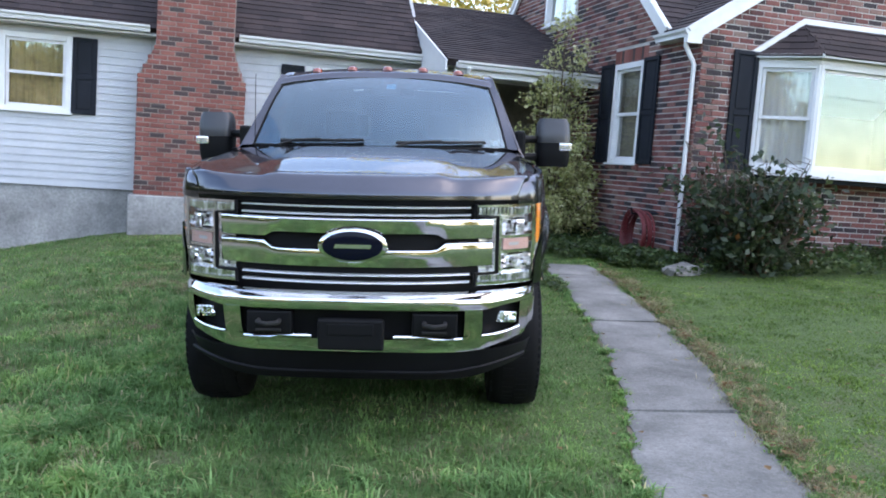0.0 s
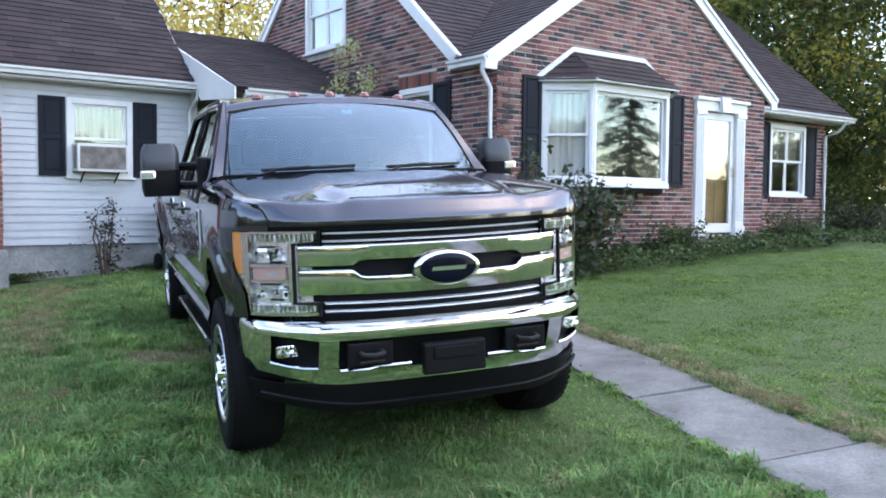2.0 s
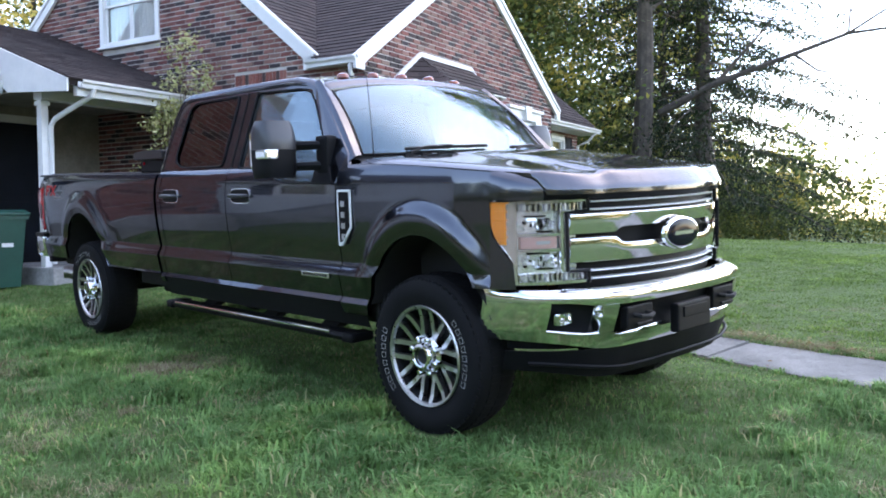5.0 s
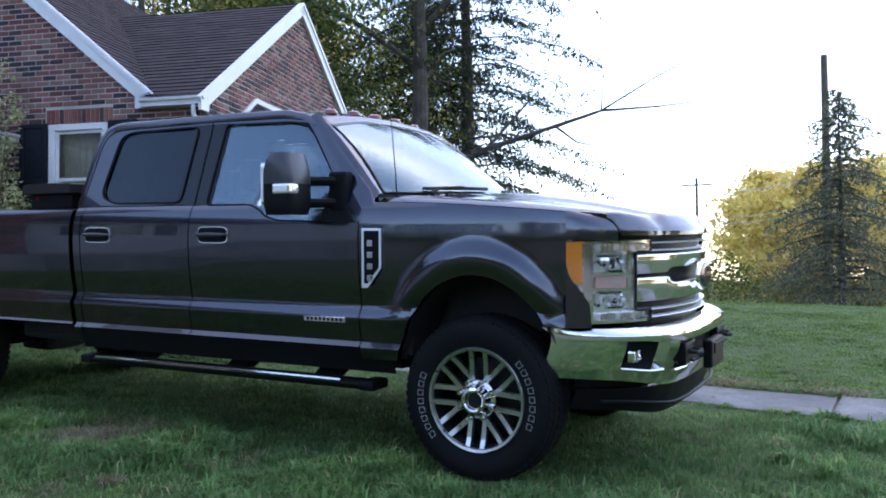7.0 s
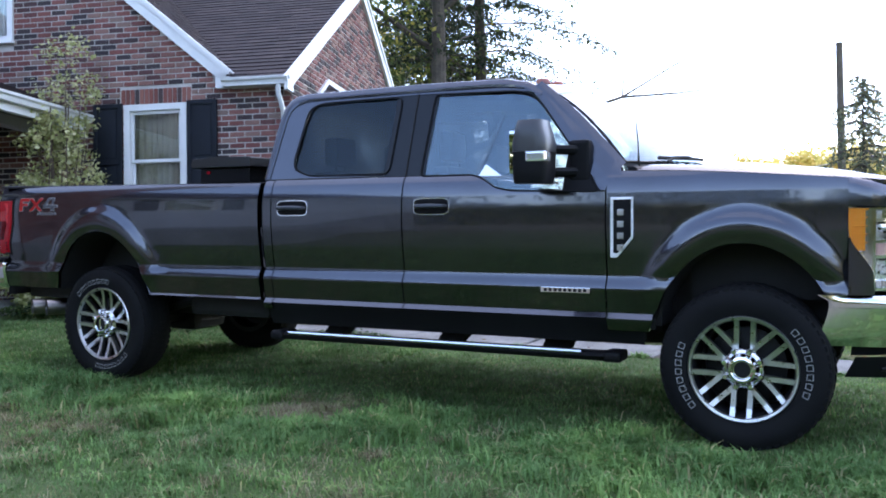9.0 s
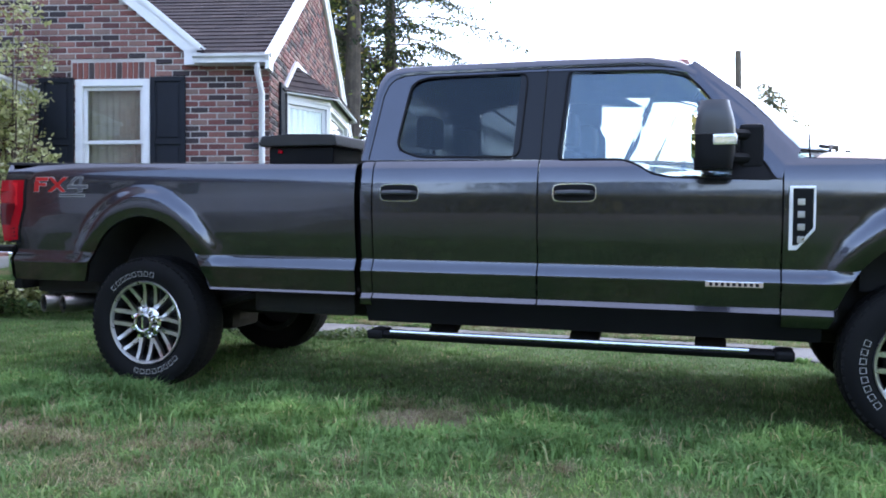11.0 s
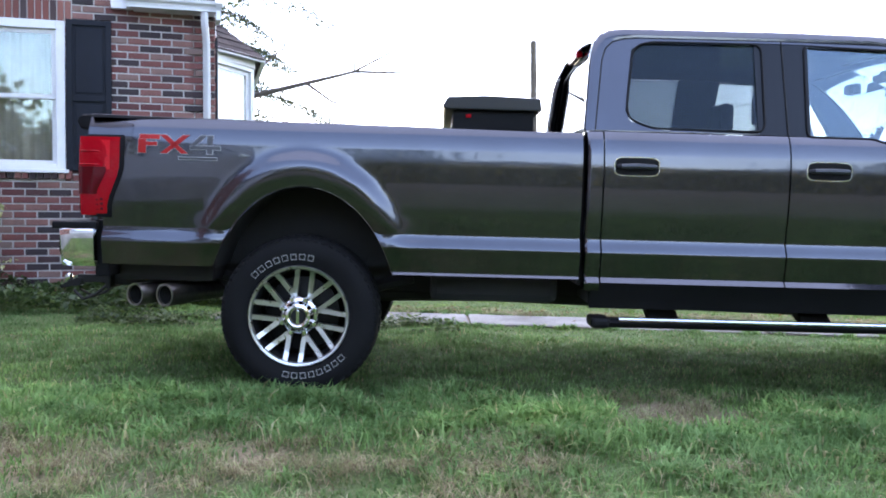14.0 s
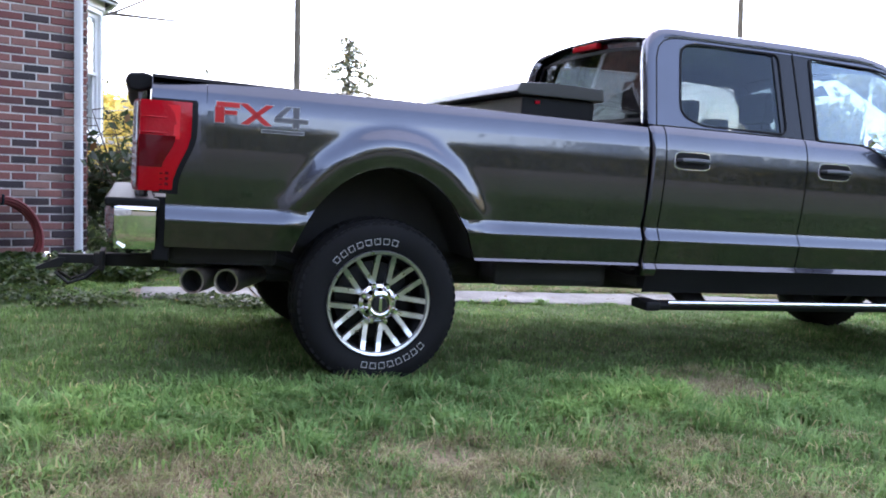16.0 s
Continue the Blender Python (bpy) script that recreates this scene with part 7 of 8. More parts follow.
def path_material():
    m = material("weathered_path_concrete", (0.4, 0.4, 0.38), 0.92)
    fine, mid, pebble = noise_tex(m, 45, 6), noise_tex(m, 2.2, 5), noise_tex(m, 140, 3)
    base = ramp(m, mid, [(0.3, (0.13, 0.13, 0.122)), (0.5, (0.225, 0.223, 0.212)), (0.75, (0.33, 0.325, 0.31))])
    base = mix(m, 1.0, base, ramp(m, fine, [(0.3, (0.72, 0.72, 0.70)), (0.6, (1.0, 1.0, 1.0))]), "MULTIPLY")
    base = mix(m, 1.0, base, ramp(m, pebble, [(0.35, (0.75, 0.74, 0.72)), (0.6, (1.0, 1.0, 1.0))]), "MULTIPLY")
    tint = ramp(m, node(m, "ShaderNodeObjectInfo").outputs["Random"], [(0.0, (0.88, 0.88, 0.88)), (1.0, (1.0, 1.0, 1.0))])
    link(m, mix(m, 1.0, base, tint, "MULTIPLY"), bsdf(m).inputs["Base Color"])
    bump(m, fine, 0.5, 0.01)
    return m


M_PATH = path_material()
path_bed = bmesh.new()
loft(path_bed, [[(path_edges(y)[0] - 0.02, y, ground_z(path_edges(y)[0], y) + 0.004), (path_edges(y)[1] + 0.06 + 0.05 * math.sin(2.3 * y) * math.sin(5.1 * y + 1), y, ground_z(path_edges(y)[1], y) + 0.005)] for y in spaced(-9, 5.7, 120)])
M_SOIL = varied("bare_soil", [(0.0, (0.10, 0.075, 0.05)), (1.0, (0.20, 0.16, 0.11))], 0.95, grain=50, relief=0.6)
path = tagged(part("path", path_bed, M_SOIL, None, "old concrete slab path beside the lawn"), category="path", kind="structure")
joints = [-9.0, -7.7, -6.45, -5.2, -3.95, -2.7, -1.46, -0.21, 1.03, 2.28, 3.5, 4.75, 5.62]
for k, (y0, y1) in enumerate(zip(joints, joints[1:])):
    rng = random.Random(k + 5)
    bm = bmesh.new()
    ys = [y0 + 0.012] + spaced(y0 + 0.06, y1 - 0.06, 10) + [y1 - 0.012]
    rows = []
    for y in ys:
        a, b = path_edges(y)
        a, b = a + rng.uniform(-0.018, 0.018), b + rng.uniform(-0.018, 0.018)
        sk = 0.02 * math.sin(k * 2.1)
        rows.append([(a + (b - a) * f, y + sk * (f - 0.5), ground_z(a + (b - a) * f, y) + 0.020 + 0.005 * math.sin(k * 3.7 + f) - (0.008 if f in (0, 1) else 0)) for f in (0, 0.03, 0.25, 0.5, 0.75, 0.97, 1)])
    loft(bm, rows)
    geom = bmesh.ops.extrude_face_region(bm, geom=bm.faces[:])
    bmesh.ops.translate(bm, verts=[v for v in geom["geom"] if isinstance(v, bmesh.types.BMVert)], vec=(0, 0, -0.06))
    part("slab", bm, M_PATH, path, smooth=True)


# ---- plants ----
def leaf_material(name, stops, rough=0.55, patch=0.0, turned=None, low=0.5):
    m = material(name, stops[0][1], rough)
    base = ramp(m, node(m, "ShaderNodeNewGeometry").outputs["Random Per Island"], stops)
    wide = noise_tex(m, 1.3 if not patch else patch, 3)
    base = mix(m, 1.0, base, ramp(m, wide, [(0.35, (low, low * 1.1, low * 0.9)), (0.65, (1.0, 1.0, 1.0))]), "MULTIPLY")
    if turned:
        base = mix(m, ramp(m, noise_tex(m, 0.42, 4, 0.65), [(0.53, (0, 0, 0)), (0.68, (0.85, 0.85, 0.85))]), base, turned)
    b = bsdf(m)
    link(m, base, b.inputs["Base Color"])
    t = node(m, "ShaderNodeBsdfTranslucent")
    link(m, base, t.inputs["Color"])
    s = node(m, "ShaderNodeMixShader", Fac=0.48)
    link(m, b.outputs["BSDF"], s.inputs[1]), link(m, t.outputs["BSDF"], s.inputs[2])
    link(m, s.outputs["Shader"], m.node_tree.nodes["Material Output"].inputs["Surface"])
    return m


M_BARK = varied("grey_brown_bark", [(0.0, (0.055, 0.045, 0.038)), (1.0, (0.12, 0.10, 0.085))], 0.95, grain=12, coarse=3, relief=0.8)
M_TWIG = varied("brown_twig", [(0.0, (0.08, 0.055, 0.04)), (1.0, (0.15, 0.11, 0.08))], 0.9, grain=20)
M_OAK = leaf_material("green_autumn_leaf", [(0.0, (0.050, 0.085, 0.026)), (0.6, (0.11, 0.155, 0.040)), (1.0, (0.20, 0.235, 0.055))], patch=0.5, turned=(0.50, 0.40, 0.07))
M_GOLD = leaf_material("golden_autumn_leaf", [(0.0, (0.52, 0.42, 0.11)), (0.5, (0.78, 0.60, 0.18)), (1.0, (0.92, 0.66, 0.24))], low=0.8)
M_FIR = leaf_material("dark_fir_needles", [(0.0, (0.012, 0.024, 0.012)), (0.7, (0.028, 0.05, 0.02)), (1.0, (0.07, 0.075, 0.03))])
M_CONIFER = leaf_material("olive_conifer_needles", [(0.0, (0.10, 0.13, 0.09)), (0.65, (0.18, 0.20, 0.13)), (1.0, (0.42, 0.31, 0.14))])
M_RHODO = leaf_material("dark_shrub_leaf", [(0.0, (0.026, 0.044, 0.022)), (0.7, (0.055, 0.086, 0.040)), (0.97, (0.105, 0.13, 0.06)), (1.0, (0.25, 0.09, 0.03))], 0.4)
M_HOLLY = leaf_material("variegated_leaf", [(0.0, (0.30, 0.33, 0.12)), (0.4, (0.55, 0.56, 0.24)), (0.8, (0.74, 0.70, 0.38)), (1.0, (0.85, 0.80, 0.52))], 0.4, 3.0)
M_IVY = leaf_material("ground_cover_leaf", [(0.0, (0.035, 0.065, 0.022)), (0.7, (0.08, 0.14, 0.045)), (1.0, (0.17, 0.22, 0.08))], 0.45)
M_PURPLE = leaf_material("dull_purple_leaf", [(0.0, (0.03, 0.02, 0.03)), (1.0, (0.07, 0.06, 0.06))])
M_DRYLEAF = leaf_material("fallen_dry_leaf", [(0.0, (0.16, 0.09, 0.04)), (0.6, (0.30, 0.19, 0.09)), (1.0, (0.42, 0.32, 0.17))], 0.8)


def leaves(rng, points, size, flat=0.0, long=1.7, droop=0.0):
    """Folded leaves at points: arrays of corners and faces. flat: how level they lie."""
    p = np.asarray(points, float)
    n = len(p)
    d = rng.normal(size=(n, 3))
    d[:, 2] = d[:, 2] * (1 - flat) - droop
    d /= np.linalg.norm(d, axis=1, keepdims=True) + 1e-9
    up = rng.normal(size=(n, 3)) * (1 - flat) + np.array([0, 0, 1.2 * flat + 0.2])
    s = np.cross(d, up)
    s /= np.linalg.norm(s, axis=1, keepdims=True) + 1e-9
    nrm = np.cross(s, d)
    ln = (size * rng.uniform(0.6, 1.3, n))[:, None]
    w = ln / long * 0.5
    v = np.stack([p - d * ln * 0.5, p + s * w + nrm * w * 0.3, p + d * ln * 0.5, p - s * w + nrm * w * 0.3], 1)
    return v.reshape(-1, 3)


def leaf_mesh(name, corners, mat, parent, label=""):
    n = len(corners) // 4
    me = bpy.data.meshes.new(name)
    me.vertices.add(4 * n)
    me.vertices.foreach_set("co", np.asarray(corners, np.float32).ravel())
    k = np.arange(n)[:, None] * 4
    tris = np.concatenate([k + [0, 1, 2], k + [0, 2, 3]], 1).reshape(-1, 3)
    me.loops.add(tris.size)
    me.loops.foreach_set("vertex_index", tris.ravel().astype(np.int32))
    me.polygons.add(len(tris))
    me.polygons.foreach_set("loop_start", np.arange(0, tris.size, 3, dtype=np.int32))
    me.materials.append(mat)
    me.update(calc_edges=True)
    ob = new(name, me)
    if parent is not None:
        ob.parent = parent
    return tagged(ob, label)


def broad_tree(x, y, height, spread, mat, seed, n_leaf=5000, size=0.22, trunk=0.3, label="tall broad-leaved tree in autumn green", bare=0.25, limbs=9, lobes=None):
    rng, r2 = np.random.default_rng(seed), random.Random(seed)
    tree = thing("tree", label, "tree", Matrix.Translation((x, y, ground_z(x, y) - 0.1)))
    bm = bmesh.new()
    lean = (r2.uniform(-0.04, 0.04), r2.uniform(-0.04, 0.04))
    spine = [Vector((lean[0] * z + 0.15 * math.sin(z * 0.5 + seed), lean[1] * z + 0.15 * math.cos(z * 0.4 + seed), z)) for z in spaced(0, height * 0.85, 8)]
    tube(bm, spine, [trunk * (1.35 if i == 0 else 1.0) * (1 - 0.85 * i / 8) for i in range(9)], 10)
    tips = []
    for k in range(limbs):
        f = bare + (0.95 - bare) * (k + r2.random()) / limbs
        base = spine[0].lerp(spine[-1], f)
        a = k * 2.4 + r2.uniform(-0.4, 0.4)
        reach = spread * (0.55 + 0.5 * r2.random()) * math.sin(math.pi * (0.25 + 0.62 * f))
        end = base + Vector((math.cos(a) * reach, math.sin(a) * reach, reach * r2.uniform(0.15, 0.75)))
        mid = base.lerp(end, 0.5) + Vector((0, 0, 0.1 * reach))
        tube(bm, [base, mid, end], [trunk * 0.38 * (1 - f * 0.6), trunk * 0.2, 0.02], 6)
        for j in range(6):
            q = base.lerp(end, 0.35 + 0.65 * (j + 1) / 6)
            t = q + Vector((r2.gauss(0, 1), r2.gauss(0, 1), r2.gauss(0, 0.6))) * reach * 0.28
            tube(bm, [q, t], [0.035, 0.008], 5)
            tips.append((t, reach * 0.17 + 0.25))
    for _ in range(6):
        t = spine[-1] + Vector((r2.gauss(0, 0.8), r2.gauss(0, 0.8), r2.uniform(-1.5, height * 0.14)))
        tips.append((t, 0.6))
    part("trunk", bm, M_BARK, tree, smooth=True)
    pts = []
    share = rng.uniform(0.3, 1.7, len(tips))
    for (t, r), w in zip(tips, share):
        m = max(8, int(n_leaf / len(tips) * w))
        pts.append(np.array(t) + rng.normal(size=(m, 3)) * r * np.array([1.15, 1.15, 0.75]))
    leaf_mesh("crown", leaves(rng, np.concatenate(pts), size, 0.25), mat, tree, "ragged crown of leaves")
    return tree


def fir_tree(x, y, height, spread, seed, n=26, needle=0.22, label="tall dark conifer with drooping open branches", thin=1.0, start=0.06, trunk=0.28, mat=None, dense=1.0):
    rng, r2 = np.random.default_rng(seed), random.Random(seed)
    tree = thing("conifer", label, "tree", Matrix.Translation((x, y, ground_z(x, y) - 0.1)))
    bm = bmesh.new()
    tube(bm, [(0.1 * math.sin(z * 0.3), 0, z) for z in spaced(0, height, 8)], [trunk * (1 - 0.93 * i / 8) for i in range(9)], 10)
    part("trunk", bm, M_BARK, tree, smooth=True)
    bm = bmesh.new()
    pts = []
    for k in range(n * 4):
        f = start + (0.98 - start) * (k / (n * 4))
        a = k * 2.39996 + r2.uniform(-0.3, 0.3)
        reach = spread * (1 - f) ** 0.8 * r2.uniform(0.45, 1.1) + 0.15
        if r2.random() > thin:
            reach *= 0.3
        z0 = f * height
        b = [Vector((math.cos(a) * reach * q, math.sin(a) * reach * q, z0 + reach * (0.10 * q - 0.38 * q * q))) for q in (0, 0.35, 0.7, 1.0)]
        tube(bm, b, [0.045 * (1 - f) + 0.012, 0.03, 0.018, 0.006], 5, cap=False)
        m = int((14 + 75 * reach) * (0.22 / needle) ** 1.2 * dense)
        q = rng.uniform(0.25, 1.0, m)
        line = np.stack([np.cos(a) * reach * q, np.sin(a) * reach * q, z0 + reach * (0.10 * q - 0.38 * q * q)], 1)
        side = rng.normal(size=(m, 1)) * reach * 0.13 * np.array([[-math.sin(a), math.cos(a), 0]])
        drop = -np.abs(rng.normal(size=(m, 1))) * 0.16 * np.array([[0, 0, 1.0]])
        pts.append(line + side + drop)
    tagged(part("branchwork", bm, M_BARK, tree, "thin drooping branches", smooth=True), kind="stuff")
    leaf_mesh("crown", leaves(rng, np.concatenate(pts), needle, 0.0, 2.6, 0.7), mat or M_FIR, tree, "dark drooping needle sprays")
    return tree


def shrub(name, label, m, radius, height, mat, seed, n_leaf, size, stems=14, cone=0.0, twig=M_TWIG, gaps=0.4, category="shrub", wild=0.12, bare=0.0):
    rng, r2 = np.random.default_rng(seed), random.Random(seed)
    bush = thing(name, label, category, m)
    bm = bmesh.new()
    tips = []
    for k in range(stems):
        a = k * 2.39996
        rr = radius * math.sqrt((k + 0.5) / stems)
        top = height * (r2.uniform(0.55, 1.0) if not cone else max(0.15, 1 - (rr / radius) * cone) * r2.uniform(0.85, 1.02))
        foot = Vector((math.cos(a) * rr * 0.25, math.sin(a) * rr * 0.25, 0))
        end = Vector((math.cos(a) * rr, math.sin(a) * rr, top))
        mid = foot.lerp(end, 0.5) + Vector((r2.gauss(0, 0.04), r2.gauss(0, 0.04), 0.05))
        tube(bm, [foot, mid, end], [0.022, 0.013, 0.004], 5)
        for j in range(9):
            q = foot.lerp(end, 0.18 + 0.82 * j / 8)
            t = q + Vector((r2.gauss(0, 1), r2.gauss(0, 1), r2.gauss(0, 0.6))) * radius * wild * 1.6
            t.z = max(t.z, 0.05)
            tube(bm, [q, t], [0.007, 0.003], 4, cap=False)
            if r2.random() > gaps * 0.4 and (t.z < 0.68 * height or r2.random() > bare):
                tips.append(t)
    part("branchwork", bm, twig, bush, "bare brown twigs", smooth=True)
    per = max(3, n_leaf // len(tips))
    pts = np.concatenate([np.array(t) + rng.normal(size=(int(per * rng.uniform(0.3, 1.7)) + 1, 3)) * radius * wild for t in tips])
    pts[:, 2] = np.maximum(pts[:, 2], 0.03)
    leaf_mesh("foliage", leaves(rng, pts, size, 0.2), mat, bush)
    return bush


def at_house(u, v, dz=0.0):
    p = house_point(u, v)
    return Matrix.Translation((p.x, p.y, ground_z(p.x, p.y) + dz))


shrub("rhododendron", "dark leafy shrub with bare upper twigs at the house corner", at_house(5.42, 4.05), 0.88, 1.55, M_RHODO, 11, 4600, 0.105, 34, gaps=0.7, bare=0.80)
shrub("variegated_shrub", "tall cone of yellow-green variegated leaves by the side window", at_house(4.30, 7.62), 0.70, 4.0, M_HOLLY, 12, 19000, 0.066, 56, cone=0.88, gaps=0.2, wild=0.11)
shrub("small_rose_bush", "thin sapling with sparse dull purple leaves", at_house(1.06, 9.15), 0.24, 1.15, M_PURPLE, 13, 420, 0.06, 5, gaps=0.9, wild=0.25)
shrub("corner_shrub", "low leafy shrub at the far house corner", at_house(15.7, 5.2), 0.7, 0.9, M_RHODO, 14, 1600, 0.08, 14)
shrub("corner_shrub", "low leafy shrub beside the front steps", at_house(11.6, 4.3), 0.55, 0.6, M_IVY, 15, 1400, 0.06, 14)


shrub("corner_shrub", "low dark shrub under the bay window", at_house(8.2, 4.25), 0.48, 0.55, M_IVY, 16, 1300, 0.06, 14)


def ground_cover(name, label, spots, n, size, high, mat, seed):
    rng = np.random.default_rng(seed)
    pts = []
    while len(pts) < n:
        u0, u1, v0, v1 = spots[int(rng.integers(len(spots)))]
        u, v = rng.uniform(u0, u1), rng.uniform(v0, v1)
        edge = 0.35 * noise.noise((u * 1.1, v * 1.1, seed))
        lump = 0.5 + 0.5 * noise.noise((u * 2.3, v * 2.3, seed + 3))
        if v < v0 + 0.25 + edge:
            continue
        p = house_point(u, v)
        pts.append((p.x, p.y, ground_z(p.x, p.y) + high * lump * rng.uniform(0.1, 1.0) ** 0.6))
    return tagged(leaf_mesh(name, leaves(rng, np.array(pts), size, 0.55, 1.4), mat, None, label), category="plants", kind="stuff")


ground_cover("ground_cover", "dark ivy and low plants along the house front", [(4.3, 16.0, 3.35, 4.8), (6.0, 12.5, 3.2, 4.8), (11.5, 16.5, 4.2, 5.85)], 17000, 0.065, 0.38, M_IVY, 21)
ground_cover("ground_cover", "ivy along the brick side wall", [(3.55, 5.0, 5.0, 8.0), (4.0, 5.0, 4.2, 6.0)], 9000, 0.06, 0.30, M_IVY, 22)
ground_cover("ground_cover", "weeds along the wing foundation", [(-0.3, 2.5, 9.0, 9.45), (-4.5, -2.0, 9.2, 9.45)], 1500, 0.05, 0.22, M_IVY, 23)

# trees behind the houses and to the side
oak = broad_tree(19.7, 12.3, 19, 5.4, M_OAK, 31, 20000, 0.17, 0.38, "large oak with a long dead limb reaching sideways", bare=0.42, limbs=12)
bm = bmesh.new()
limb = [(0.1, -0.6, 4.0), (0.3, -2.4, 4.7), (0.7, -4.6, 5.3), (1.0, -6.0, 5.7), (1.5, -7.6, 5.75), (1.8, -9.2, 5.85)]
tube(bm, limb, [0.14, 0.10, 0.065, 0.045, 0.028, 0.008], 7)
tube(bm, [limb[3], (1.3, -7.6, 6.6), (1.6, -8.8, 7.2)], [0.035, 0.02, 0.006], 6), tube(bm, [limb[3], (1.0, -6.1, 6.9)], [0.03, 0.008], 5)
tube(bm, [limb[1], (0.9, -3.3, 5.9), (0.7, -4.2, 6.6)], [0.07, 0.04, 0.01], 6), tube(bm, [limb[2], (0.4, -5.4, 4.7), (0.3, -6.4, 4.4)], [0.05, 0.03, 0.008], 6)
part("dead_limb", bm, M_BARK, oak, "bare grey dead limb", smooth=True)
fir_tree(23.2, 12.2, 20, 7.4, 32, 36, 0.15, thin=0.85, trunk=0.34)
fir_tree(27.5, 16.5, 18, 5.0, 33, 26, 0.17, thin=0.85)
fir_tree(20.4, -0.35, 6.1, 3.0, 34, 24, 0.13, label="small scraggly grey-green conifer", thin=0.8, start=0.08, trunk=0.10, mat=M_CONIFER, dense=0.62)
for k, (x, y, h, sp, mat, n) in enumerate((
    (14.5, 19.5, 15, 5.0, M_OAK, 17000), (18.5, 22.0, 17, 5.5, M_OAK, 15000), (23.5, 21.0, 16, 5.5, M_OAK, 12000), (16.8, 15.6, 11, 4.2, M_OAK, 20000),
    (28.0, 24.0, 17, 6.0, M_GOLD, 14000), (24.0, 28.0, 18, 6.0, M_GOLD, 14000), (32.0, 19.5, 15, 5.5, M_OAK, 16000), (18.0, 29.0, 18, 6.0, M_GOLD, 12000),
    (3.0, 31.0, 16, 6.0, M_GOLD, 14000), (8.5, 33.0, 17, 6.5, M_OAK, 14000), (-3.0, 34.0, 16, 6.0, M_GOLD, 12000), (12.0, 27.0, 16, 5.5, M_OAK, 14000))):
    broad_tree(x, y, h, sp, mat, 50 + k, n, 0.24 if y > 29 else 0.19, 0.24, "autumn tree in the woods behind the house" if mat is M_OAK else "golden autumn tree in the woods behind the house", bare=0.18, limbs=10)
for k, (x, y, h, sp) in enumerate(((67, 4, 9.5, 5.5), (74, 9.0, 10.0, 5.0), (72, -4, 8.0, 5.5), (78, 0.5, 11.5, 6.5), (80, -12, 5.5, 4.5), (82, 10, 10.0, 5.0), (76, -18, 5.0, 4.5), (27.5, -26.5, 8.3, 3.4))):
    broad_tree(x, y, h, sp, M_GOLD if k % 4 != 2 else M_OAK, 80 + k, 9000, 0.46, 0.25, "golden autumn tree across the road", bare=0.15, limbs=9)


def thicket(name, label, area, n, high, size, mat, seed):
    rng = np.random.default_rng(seed)
    x0, y0, x1, y1, wide = area
    pts = []
    for f in rng.uniform(0, 1, n):
        x, y = x0 + (x1 - x0) * f + rng.normal() * wide, y0 + (y1 - y0) * f + rng.normal() * wide
        top = high * (0.45 + 0.75 * abs(noise.noise((x * 0.35, y * 0.35, seed))) + 0.3 * noise.noise((x * 1.2, y * 1.2, seed)))
        pts.append((x, y, ground_z(x, y) + max(0.05, top) * rng.uniform(0, 1) ** 0.7))
    return tagged(leaf_mesh(name, leaves(rng, np.array(pts), size, 0.2), mat, None, label), category="bushes", kind="stuff")


thicket("undergrowth", "dark undergrowth at the edge of the woods", (14.5, 15.5, 27, 11.5, 1.2), 18000, 2.6, 0.11, M_OAK, 41)
thicket("undergrowth", "dark undergrowth along the far lawn", (26, 11, 33, -6, 1.3), 16000, 2.0, 0.14, M_OAK, 42)
M_RUSSET = leaf_material("russet_autumn_leaf", [(0.0, (0.20, 0.12, 0.045)), (0.5, (0.42, 0.25, 0.08)), (1.0, (0.62, 0.42, 0.15))], low=0.7)
thicket("undergrowth", "russet and gold saplings beyond the small conifer", (29, 2.5, 32, -8, 0.9), 6500, 3.4, 0.17, M_RUSSET, 49)
thicket("far_woods", "dense woods closing the view behind the house", (13, 37, 40, 27, 2.5), 15000, 13.0, 0.50, M_OAK, 44)
thicket("far_woods", "dense woods closing the view beyond the oak", (20, 17.5, 40, 15.5, 1.8), 9000, 6.0, 0.34, M_OAK, 45)
# two hedges never in view, added for paint and glass to reflect
thicket("far_hedge", "unseen hedge and brush added to darken reflections", (-34, 30, -38, -20, 3.0), 9000, 5.0, 0.55, M_OAK, 46)
thicket("far_hedge", "unseen hedge and brush added to darken reflections", (-36, -22, 10, -44, 3.0), 9000, 5.0, 0.55, M_OAK, 47)
thicket("undergrowth", "orange-gold autumn saplings at the edge of the woods", (37.0, 21.0, 41, 17.0, 0.9), 7000, 5.5, 0.26, M_GOLD, 48)
thicket("undergrowth", "low autumn brush beyond the lawn", (37, 7, 44, -16, 1.6), 12000, 1.9, 0.18, M_OAK, 43)

# woods all round behind the camera, seen in the paint and the windows
for k in range(20):
    a = radians(122 + k * 9.2)
    d = 44 + 8 * ((k * 7) % 5) / 4
    broad_tree(d * math.cos(a), d * math.sin(a) - 2, 9 + 4 * ((k * 3) % 4) / 3, 6.5, M_GOLD if k % 6 == 1 or k in (14, 16, 18) else M_OAK, 120 + k, 7000, 0.55, 0.28, "autumn tree at the edge of the property", bare=0.12, limbs=8)

# utility poles and wires
M_POLE = varied("weathered_pole_wood", [(0.0, (0.09, 0.07, 0.055)), (1.0, (0.16, 0.13, 0.10))], 0.95, grain=14)
# cable grey is raised to hold the bright sunlight on the wires
M_CABLE = material("sunlit_pale_cable", (0.45, 0.44, 0.42), 0.5)


